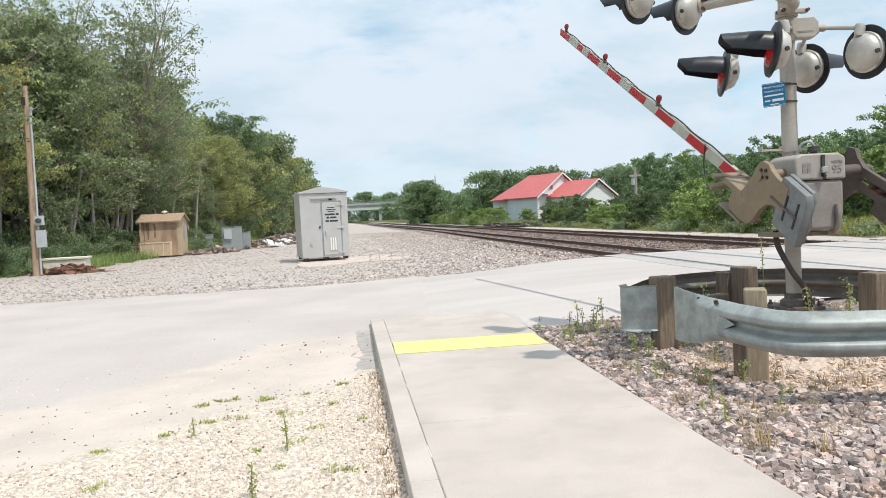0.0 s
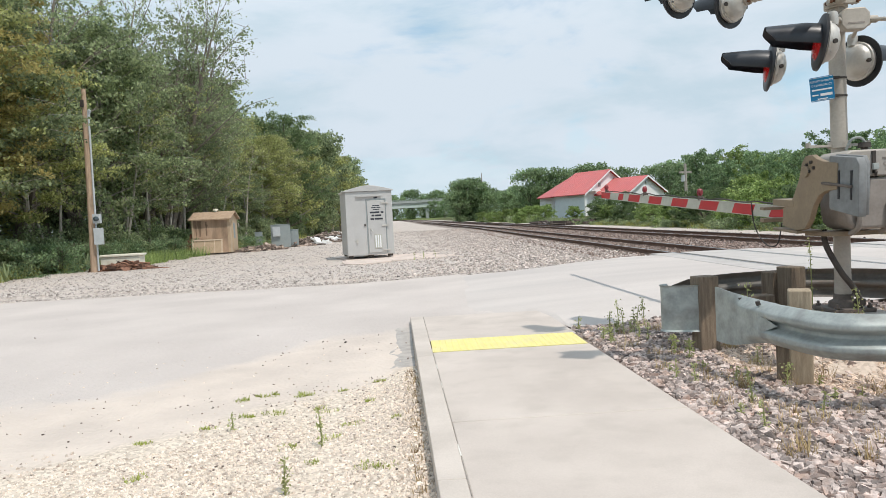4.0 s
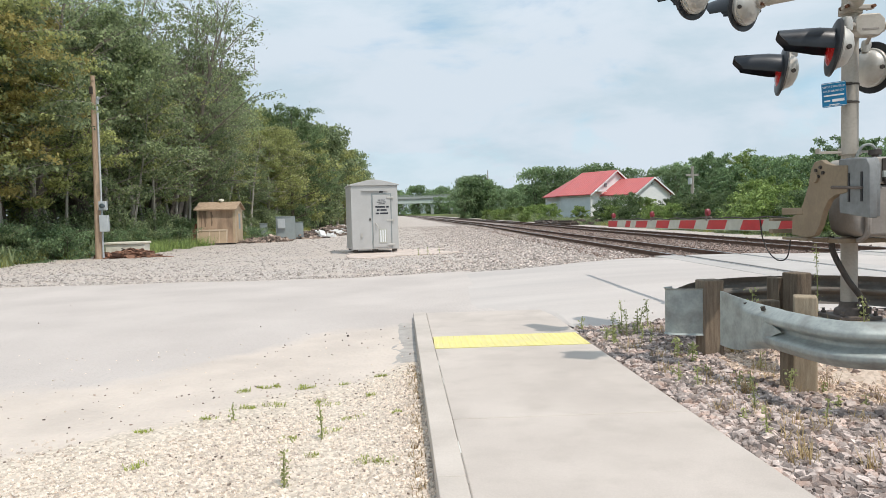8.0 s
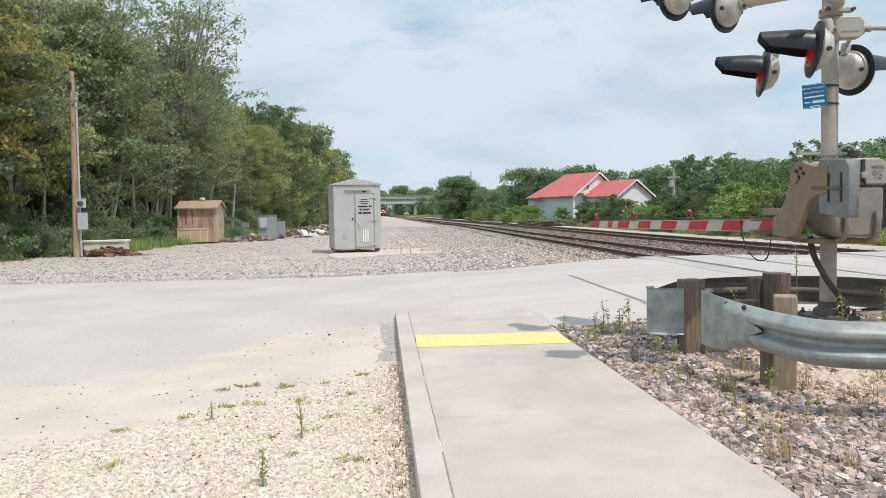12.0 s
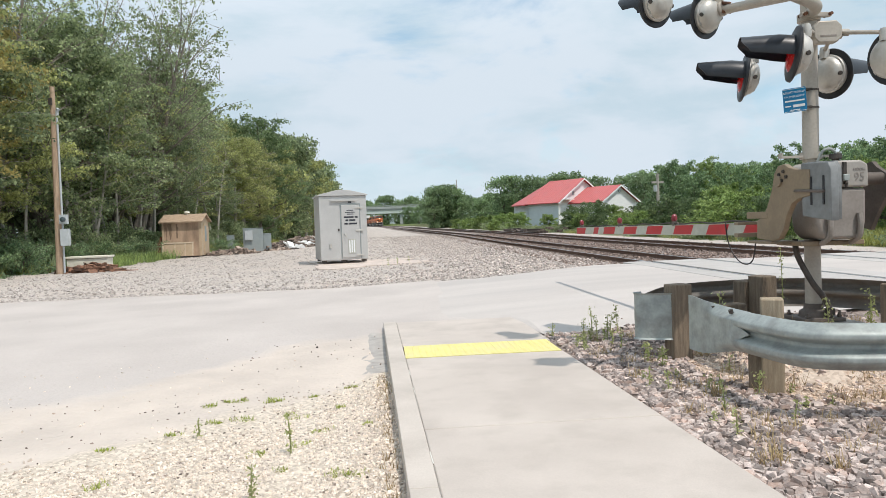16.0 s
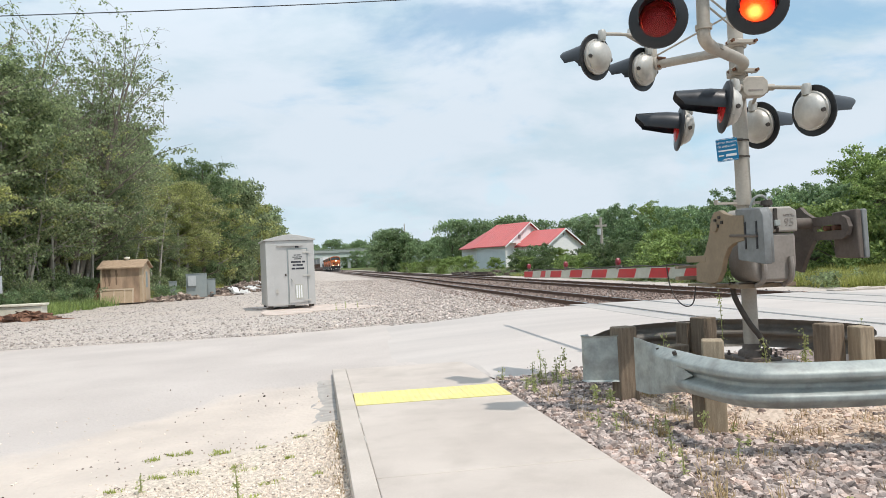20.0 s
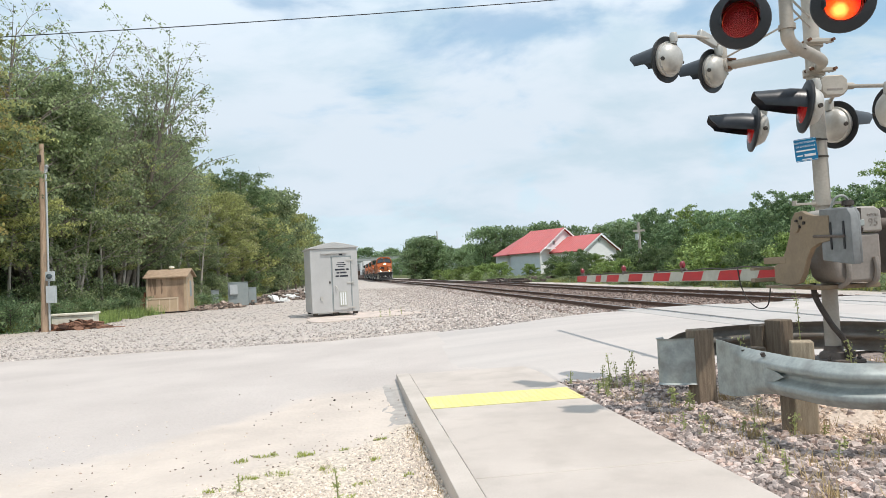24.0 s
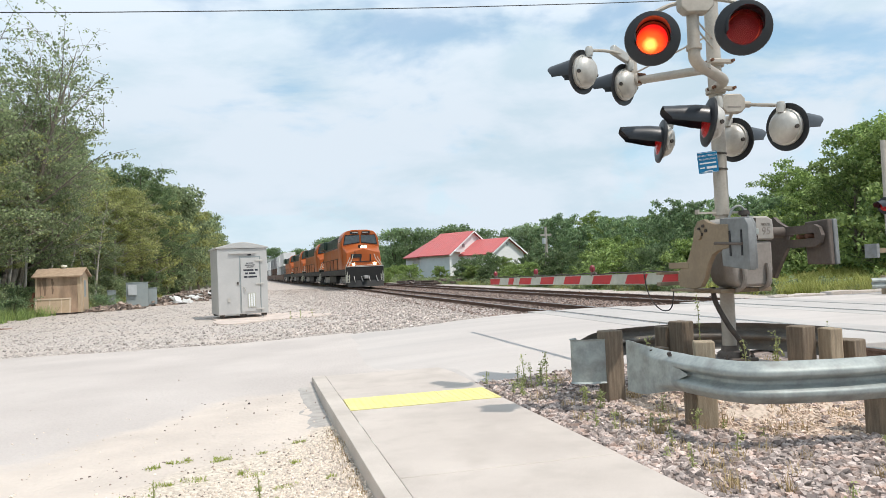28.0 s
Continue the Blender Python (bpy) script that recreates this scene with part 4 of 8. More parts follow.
def curve(pts, n=8):
    """a smooth line through the points."""
    p = [Vector(q) for q in pts]
    p = [p[0] * 2 - p[1]] + p + [p[-1] * 2 - p[-2]]
    out = []
    for i in range(1, len(p) - 2):
        for k in range(n):
            t = k / n
            out.append(0.5 * (2 * p[i] + (p[i + 1] - p[i - 1]) * t + (2 * p[i - 1] - 5 * p[i] + 4 * p[i + 1] - p[i + 2]) * t * t + (3 * p[i] - p[i - 1] - 3 * p[i + 1] + p[i + 2]) * t ** 3))
    return out + [p[-2]]


W_BEAM = [(p.x, p.y * 0.93) for p in curve([(a, u, 0) for a, u in W_BEAM], 3)]


def beam(path, sign, thick=0.004):
    sec = [(sign * a, u) for a, u in W_BEAM]
    back = [(sign * (a - 0.006), u) for a, u in reversed(W_BEAM)]
    return MB().sweep(sec + back + [sec[0]], path)


RB = 0.285
guard = thing("guardrail", (3.6, 5.2, 0.0), "galvanised guardrail ring on timber posts round the crossing signal", "guardrail")
near_path = curve([(2.475, 4.72, RB), (2.475, 4.5, RB), (2.58, 4.09, RB), (3.0, 3.92, RB), (3.55, 3.86, RB), (4.2, 3.95, RB), (4.7, 4.3, RB)])
part("beam", beam(near_path, 1), M_STEEL, guard, "wavy galvanised steel beam")
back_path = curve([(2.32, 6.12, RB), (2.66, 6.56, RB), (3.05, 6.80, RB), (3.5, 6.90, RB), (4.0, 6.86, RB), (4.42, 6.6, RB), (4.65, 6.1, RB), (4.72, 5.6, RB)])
# the back beam is darker and browner than the near beam
part("beam", beam(back_path, -1), M_STEEL_BROWN, guard, "wavy galvanised steel beam")


def flared(path, z_low, z_high, out, tail=0.0):
    """a flattened and flared end section, lofted along the path between the heights given at its points."""
    mb, rows = MB(), []
    n = len(path)
    for i, (x, y) in enumerate(path):
        a, b = path[max(0, i - 1)], path[min(n - 1, i + 1)]
        d = Vector((b[0] - a[0], b[1] - a[1], 0)).normalized()
        side = Vector((-d.y, d.x, 0)) * out
        t = i / (n - 1)
        lo, hi = z_low(t), z_high(t)
        dip = tail * smoothstep(0.80, 1.0, t)
        row = []
        for off in (0.0, -0.006):
            for u, k in ((0.0, 0.0), (0.04, 0.012), (0.32, 0.012), (0.5, 0.010), (0.68, 0.012), (0.96, 0.012), (1.0, 0.0)):
                sink = dip * (1 - min(1.0, abs(u - 0.5) / 0.3)) if abs(u - 0.5) < 0.3 else 0.0
                p = Vector((x, y, lo + (hi - lo) * u)) + side * (k + off - sink)
                row.append(tuple(p))
        rows.append(row)
    m = len(rows[0])
    ring = list(range(7)) + list(range(13, 6, -1))
    verts = [v for r in rows for v in r]
    faces = []
    for i in range(n - 1):
        for j in range(m):
            a, b = ring[j], ring[(j + 1) % m]
            faces.append((i * m + a, (i + 1) * m + a, (i + 1) * m + b, i * m + b))
    return mb.add(verts, faces + [tuple(ring), tuple((n - 1) * m + r for r in reversed(ring))])


def line(*pts, n=6):
    return [(p.x, p.y) for p in curve([(x, y, 0) for x, y in pts], n)]


def folded_shoe(path, lo, hi):
    """a flat end plate that folds into the beam's wave along the path; its top flange folds over first."""
    mb, rows = MB(), []
    m = len(W_BEAM)
    for i, (x, y) in enumerate(path):
        p, q = path[max(0, i - 1)], path[min(len(path) - 1, i + 1)]
        d = Vector((q[0] - p[0], q[1] - p[1], 0)).normalized()
        t = i / (len(path) - 1)
        row = []
        for skin in (0.006, 0.0):
            for a, u in W_BEAM:
                v = u / W_BEAM[-1][1]
                fold = max(smoothstep(0.70, 1.0, t), smoothstep(0.72, 0.9, v) * smoothstep(0.15, 0.6, t), smoothstep(0.22, 0.06, v) * smoothstep(0.35, 0.8, t))
                off = 0.088 * (1 - fold) + a * fold + skin
                row.append((x + d.y * off, y - d.x * off, lo(t) + (hi(t) - lo(t)) * v))
        rows.append(row)
    ring = list(range(m)) + list(range(2 * m - 1, m - 1, -1))
    faces = [(i * 2 * m + ring[j], (i + 1) * 2 * m + ring[j], (i + 1) * 2 * m + ring[(j + 1) % (2 * m)], i * 2 * m + ring[(j + 1) % (2 * m)]) for i in range(len(rows) - 1) for j in range(2 * m)]
    return mb.add([v for r in rows for v in r], faces + [tuple(ring), tuple((len(rows) - 1) * 2 * m + r for r in reversed(ring))])


shoe = part("end_shoe", folded_shoe(line((2.452, 5.34), (2.462, 5.1), (2.472, 4.9), (2.475, 4.72), (2.475, 4.60), n=5), lambda t: 0.20 + 0.083 * smoothstep(0.1, 0.8, t), lambda t: 0.628 - 0.053 * smoothstep(0.0, 0.6, t)), M_STEEL, guard, "flat flared steel end shoe")
tongue = MB().add([(2.378, 4.70, 0.355), (2.378, 4.70, 0.505), (2.43, 4.545, 0.43), (2.386, 4.70, 0.355), (2.386, 4.70, 0.505), (2.436, 4.545, 0.43)], [(0, 2, 1), (3, 4, 5), (0, 1, 4, 3), (1, 2, 5, 4), (2, 0, 3, 5)])
part("lap_plate", tongue, M_STEEL, guard)
for y in (5.01, 4.755):
    part("bolt", MB().tube([(2.415, y, 0.552), (2.405, y, 0.578)], 0.017, 8), M_DARKSTEEL, guard)
part("end_shoe", flared(line((2.50, 5.975), (2.38, 6.0), (2.26, 6.045), (2.205, 6.10), (2.215, 6.17), (2.30, 6.22)), lambda t: 0.16, lambda t: 0.575, -1), M_STEEL, guard, "curled steel end shoe")
for x, y, w, d, top, m, turn in ((2.575, 6.05, 0.19, 0.16, 0.645, M_TIMBER, 8), (2.708, 4.75, 0.15, 0.15, 0.648, M_TIMBER_NEW, -27), (2.622, 4.82, 0.10, 0.12, 0.40, M_TIMBER, -27), (3.55, 6.38, 0.17, 0.19, 0.655, M_TIMBER, 14), (3.43, 6.52, 0.10, 0.16, 0.60, M_TIMBER, 14), (3.17, 6.25, 0.24, 0.14, 0.42, M_TIMBER, 6),
                                (4.12, 5.35, 0.17, 0.18, 0.64, M_TIMBER, 12), (4.3, 5.2, 0.13, 0.16, 0.62, M_TIMBER_NEW, 0), (3.70, 4.06, 0.21, 0.19, 0.5, M_TIMBER, 4), (4.55, 5.25, 0.2, 0.2, 0.50, M_TIMBER, 20)):
    g = ground_z(x, y) - 0.1
    mm = Matrix.Translation((x, y, 0)) @ Matrix.Rotation(radians(turn), 4, "Z")
    part("post", MB().box(-w / 2, -d / 2, g, w / 2, d / 2, top, mm), m, guard, bevel=0.012)
# ---- crossing signal ----
SX, SY = 3.94, 6.20
solid("signal_foundation", MB().box(3.605 - 0.29, 5.67 - 0.28, -0.2, 3.605 + 0.29, 5.67 + 0.28, 0.327), M_FOUND, "square concrete foundation under the signal mast", "foundation", bevel=0.02, origin=(3.605, 5.67, 0))
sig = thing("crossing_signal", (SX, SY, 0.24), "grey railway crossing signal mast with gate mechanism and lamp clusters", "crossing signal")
part("mast", MB().tube([(SX, SY, 0.24), (SX, SY, 4.7)], 0.070, 24), M_MAST, sig)
base = MB().box(SX - 0.19, SY - 0.19, 0.24, SX + 0.19, SY + 0.19, 0.275)
base.lathe([(0.13, 0), (0.12, 0.05), (0.085, 0.07), (0.08, 0.12)], Matrix.Translation((SX, SY, 0.275)))
bflange = part("base_flange", base, M_IRON, sig, bevel=0.006)
for dx in (-0.15, 0.15):
    for dy in (-0.15, 0.15):
        part("anchor_bolt", MB().tube([(SX + dx, SY + dy, 0.27), (SX + dx, SY + dy, 0.32)], 0.013, 8).tube([(SX + dx, SY + dy, 0.28), (SX + dx, SY + dy, 0.295)], 0.024, 6), M_IRON, bflange)
part("cable_hose", MB().tube(curve([(SX - 0.23, SY - 0.1, 1.0), (SX - 0.22, SY - 0.12, 0.85), (SX - 0.12, SY - 0.16, 0.62), (SX - 0.02, SY - 0.17, 0.48), (SX + 0.05, SY - 0.16, 0.36), (SX + 0.06, SY - 0.14, 0.26)]), 0.026, 10), M_RUBBER, sig, "black ribbed cable hose")
part("hose_clamp", MB().tube([(SX + 0.06, SY - 0.15, 0.30), (SX + 0.06, SY - 0.15, 0.36)], 0.045, 12), M_DARKSTEEL, sig)
# mechanism box
bx0, bx1, by0, by1 = 3.68, 4.13, 5.72, 6.11
body = MB()
prof = [(bx0 + 0.08, 1.0), (bx1 - 0.08, 1.0), (bx1 - 0.02, 1.06), (bx1, 1.16), (bx1, 1.44), (bx0, 1.44), (bx0, 1.16), (bx0 + 0.02, 1.06)]
body.extrude(prof, -by1, -by0, Matrix(((1, 0, 0, 0), (0, 0, -1, 0), (0, 1, 0, 0), (0, 0, 0, 1))))
mech = part("mechanism_box", body, M_BOX, sig, "grey cast gate mechanism housing", bevel=0.03)
lid = MB().extrude([(bx0 - 0.015, 1.445), (bx1 + 0.015, 1.445), (bx1 + 0.01, 1.64), (bx1 - 0.05, 1.675), (bx0 + 0.05, 1.675), (bx0 - 0.01, 1.64)], -by1 - 0.015, -by0 + 0.015, Matrix(((1, 0, 0, 0), (0, 0, -1, 0), (0, 1, 0, 0), (0, 0, 0, 1))))
part("lid", lid, M_LID, mech, "lighter grey lid with raised figures", bevel=0.018)
face = Matrix(((1, 0, 0, 4.055), (0, 0, -1, by0 - 0.018), (0, 1, 0, 1.50), (0, 0, 0, 1)))
words("figures", "95", 0.10, M_BOX, mech, face)
words("lettering", "MODEL", 0.034, M_BOX, mech, face @ Matrix.Translation((0, 0.085, 0)))
emblem = MB()
for dx, dz in ((0, 0), (0.045, 0), (0, 0.045), (0.045, 0.045)):
    emblem.box(3.73 + dx, by0 - 0.02, 1.51 + dz, 3.765 + dx, by0 - 0.014, 1.545 + dz)
part("emblem", emblem, M_BOX, mech)
part("hasp", MB().box(3.905, by0 - 0.03, 1.47, 3.935, by0 - 0.012, 1.66).tube([(3.92, by0 - 0.03, 1.50), (3.92, by0 - 0.05, 1.48), (3.92, by0 - 0.035, 1.45)], 0.012, 8), M_DARKSTEEL, mech)
part("padlock", MB().box(3.895, by0 - 0.055, 1.50, 3.945, by0 - 0.03, 1.555), M_STEEL, mech, "small steel padlock", bevel=0.006)
for x in (3.78, 4.05):
    part("rib", MB().tube(curve([(x, by0 - 0.02, 1.22), (x, by0 - 0.035, 1.12), (x, by0 - 0.01, 1.02), (x, by0 + 0.1, 0.965)]), 0.024, 8), M_BOX, mech)
part("bottom_plate", MB().box(3.62, 5.85, 0.945, 4.2, 6.25, 0.985), M_TAN, mech, bevel=0.006)
collar = MB().lathe([(0.072, 0), (0.095, 0), (0.095, 0.06), (0.072, 0.06)], Matrix.Translation((SX, SY, 1.73)))
collar.box(SX - 0.30, SY - 0.03, 1.745, SX - 0.08, SY + 0.03, 1.765).box(SX + 0.08, SY - 0.03, 1.745, SX + 0.27, SY + 0.03, 1.765).box(SX - 0.30, SY - 0.03, 1.765, SX - 0.285, SY + 0.03, 1.79).box(SX + 0.255, SY - 0.03, 1.765, SX + 0.27, SY + 0.03, 1.79)
part("collar", collar, M_MAST, sig, "steel clamp collar with side hooks")
part("vent_cap", MB().lathe([(0.0, 0.05), (0.05, 0.045), (0.055, 0.0), (0.03, 0.0), (0.03, -0.03)], Matrix.Translation((4.03, 5.98, 1.71))), M_DARKSTEEL, mech)
part("cable_loop", MB().tube(curve([(3.9, 6.05, 1.68), (3.92, 6.0, 1.78), (3.99, 5.98, 1.80), (4.04, 5.97, 1.74), (4.06, 5.95, 1.67)]), 0.012, 8), M_STEEL, mech)

# the gate turns about the mechanism's shaft
PY, PZ = 5.9, 1.52
YZ = lambda X: Matrix(((0, 0, 1, X), (1, 0, 0, 0), (0, 1, 0, 0), (0, 0, 0, 1)))
left_arm = [(y * 0.972, 1.28 + (z - 1.28) * 0.972) for y, z in ((5.60, 1.60), (5.80, 1.615), (5.90, 1.64), (5.97, 1.675), (6.07, 1.665), (6.13, 1.60), (6.17, 1.46), (6.26, 1.30), (6.34, 1.21), (6.44, 1.18), (6.45, 1.01), (6.20, 0.985), (6.07, 1.01), (5.99, 1.10), (5.94, 1.22), (5.86, 1.32), (5.76, 1.36), (5.60, 1.38))]
right_arm = [(6.12, 1.66), (6.02, 1.68), (5.95, 1.62), (5.88, 1.585), (5.85, 1.567), (5.85, 1.355), (5.86, 1.34), (5.95, 1.22), (6.05, 1.06), (6.14, 1.08), (6.16, 1.3)]
frame_mb = MB().extrude(left_arm, -0.02, 0.03, YZ(3.46)).tube([(3.42, PY - 0.02, PZ), (3.74, PY - 0.02, PZ)], 0.05, 16)
gate = part("gate_frame", frame_mb, M_TAN, sig, "tan-painted steel support arm", bevel=0.006, origin=(3.58, PY, PZ))
part("arm_bracket", MB().box(3.437, 6.08, 1.20, 3.63, 6.44, 1.262).box(3.428, 6.0, 0.968, 3.66, 6.42, 0.992), M_TAN, gate, bevel=0.004)
for y, z in ((5.97, 1.61), (6.04, 1.585), (5.93, 1.56), (6.0, 1.53), (6.05, 1.50)):
    part("bolt", MB().tube([(3.425, y * 0.972, 1.28 + (z - 1.28) * 0.972), (3.45, y * 0.972, 1.28 + (z - 1.28) * 0.972)], 0.016, 6), M_DARKSTEEL, gate)
plate_ol = [(5.18, 1.17), (5.55, 1.21), (5.56, 1.22), (5.57, 1.64), (5.56, 1.65), (5.22, 1.63), (5.18, 1.57)]
part("counterweight", MB().extrude(plate_ol, -0.05, 0.015, YZ(3.50)), M_PLATE, gate, "grey slotted counterweight plate", bevel=0.006)
part("counterweight", MB().extrude([(a + 0.03, b + 0.01) for a, b in plate_ol], 0.02, 0.06, YZ(3.50)), M_PLATE, gate, "grey slotted counterweight plate", bevel=0.006)
for y in (5.43, 5.27):
    part("slot", MB().box(3.444, y - 0.011, 1.30, 3.449, y + 0.011, 1.53), M_BLACK, gate)
part("rod", MB().tube([(3.436, 5.25, 1.405), (3.436, 5.64, 1.425)], 0.012, 8), M_IRON, gate, "rusty clamping rod")
arm_mb = MB().tube([(4.2, PY, PZ), (4.5, PY, PZ)], 0.055, 14)
for outline in (right_arm, [(5.85, 1.567), (5.48, 1.567), (5.48, 1.487), (5.85, 1.487)], [(5.85, 1.435), (5.48, 1.435), (5.48, 1.355), (5.85, 1.355)], [(5.48, 1.567), (5.42, 1.537), (5.39, 1.46), (5.42, 1.385), (5.48, 1.355)]):
    arm_mb.extrude(outline, -0.02, 0.02, YZ(4.42))
part("counterweight_arm", arm_mb, M_IRON, gate, "brown slotted counterweight arm")
for y in (5.55, 5.66):
    part("bolt", MB().tube([(4.37, y, 1.46), (4.47, y, 1.46)], 0.022, 8), M_RUST, gate)
for k in range(2):
    part("counterweight", MB().extrude([(5.36, 1.18), (5.66, 1.19), (5.67, 1.60), (5.37, 1.61)], 0.0, 0.05, YZ(4.46 + 0.06 * k)), (M_IRON, M_PLATE)[k], gate, "thick counterweight plate", bevel=0.012)
part("rod", MB().tube([(3.5, 5.9, 1.52), (4.5, 5.9, 1.52)], 0.02, 8), M_DARKSTEEL, gate)
# striped arm
ARM_K = 1.085


def ay(y):
    return ARM_K * (y + 0.05) - 0.05


def az(z):
    return 1.28 + ARM_K * (z - 1.28)


A0, A1 = ay(6.22), ay(12.585)
tip_x, AH = 3.50 * ARM_K, 0.115 * ARM_K
SLOPE = -0.0071
arm_z = lambda y: az(1.104) + SLOPE * (y - A0)
bounds = [A1] + [ay(v) for v in (12.03, 11.54, 11.28, 10.99, 10.45, 10.04, 9.53, 9.14, 8.62, 8.24, 7.74, 7.36, 6.91, 6.57)] + [A0]
for i, (b1, b0) in enumerate(zip(bounds, bounds[1:])):
    red = i % 2 == 0
    s1 = 0.0 if i == 0 else 0.045
    s0 = 0.045 if i < len(bounds) - 2 else 0.0
    h = AH / 2
    part("red_stripe" if red else "white_stripe", MB().extrude([(b0 + s0, arm_z(b0) - h), (b1 + s1, arm_z(b1) - h), (b1 - s1, arm_z(b1) + h), (b0 - s0, arm_z(b0) + h)], -0.016, 0.016, YZ(tip_x)), M_RED if red else M_WHITE, gate, "red reflective stripe" if red else "pale grey reflective stripe")
for sgn in (-1, 1):
    part("edge_strip", MB().extrude([(A0, arm_z(A0) + sgn * AH / 2 - 0.004), (A1, arm_z(A1) + sgn * AH / 2 - 0.004), (A1, arm_z(A1) + sgn * AH / 2 + 0.004), (A0, arm_z(A0) + sgn * AH / 2 + 0.004)], -0.019, 0.018, YZ(tip_x)), M_WHITE, gate)
part("arm_end_socket", MB().box(tip_x - 0.03, A0 - 0.12, arm_z(A0) - 0.075, tip_x + 0.03, A0 + 0.05, arm_z(A0) + 0.075).box(3.46, A0 - 0.10, arm_z(A0) - 0.07, tip_x, A0 - 0.02, arm_z(A0) - 0.03).box(3.46, A0 - 0.10, arm_z(A0) + 0.05, tip_x, A0 - 0.02, arm_z(A0) + 0.08), M_TAN, gate, bevel=0.005)
cable = [(tip_x + 0.005, y, arm_z(y) + AH / 2 + 0.02 + 0.012 * math.sin(y * 7.0)) for y in coords((A0 + 0.2, A1 - 0.3, 0.25))]
part("lamp_cable", MB().tube(cable, 0.009, 6), M_RUBBER, gate, "dark lamp cable tied along the arm")
for y in (ay(12.29), ay(10.257), ay(8.266)):
    zt = arm_z(y) + AH / 2
    part("gate_lamp", MB().lathe([(0.0, 0.032), (0.026, 0.029), (0.040, 0.014), (0.040, -0.014), (0.026, -0.029), (0.0, -0.032)], pose(tip_x, y, zt + 0.095, 90, 0, 25) @ Matrix.Diagonal((1, 1.25, 1, 1)), 16), M_GATELAMP, gate, "small dark red gate lamp")
    part("bracket", MB().box(tip_x - 0.02, y - 0.025, zt - 0.01, tip_x + 0.02, y + 0.025, zt + 0.05).tube([(tip_x, y + 0.03, zt + 0.02), (tip_x, y - 0.10, zt + 0.035), (tip_x, y - 0.14, zt)], 0.012, 6), M_IRON, gate)
part("loose_wire", MB().tube(curve([(tip_x - 0.02, ay(6.95), az(1.17)), (tip_x - 0.03, ay(6.88), az(0.98)), (tip_x - 0.03, ay(6.76), az(0.84)), (tip_x - 0.03, ay(6.58), az(0.765)), (tip_x, ay(6.46), az(0.80)), (tip_x + 0.02, ay(6.42), az(1.0))]), 0.007, 6), M_RUBBER, gate, "hanging loop of black wire")


FLASH = []


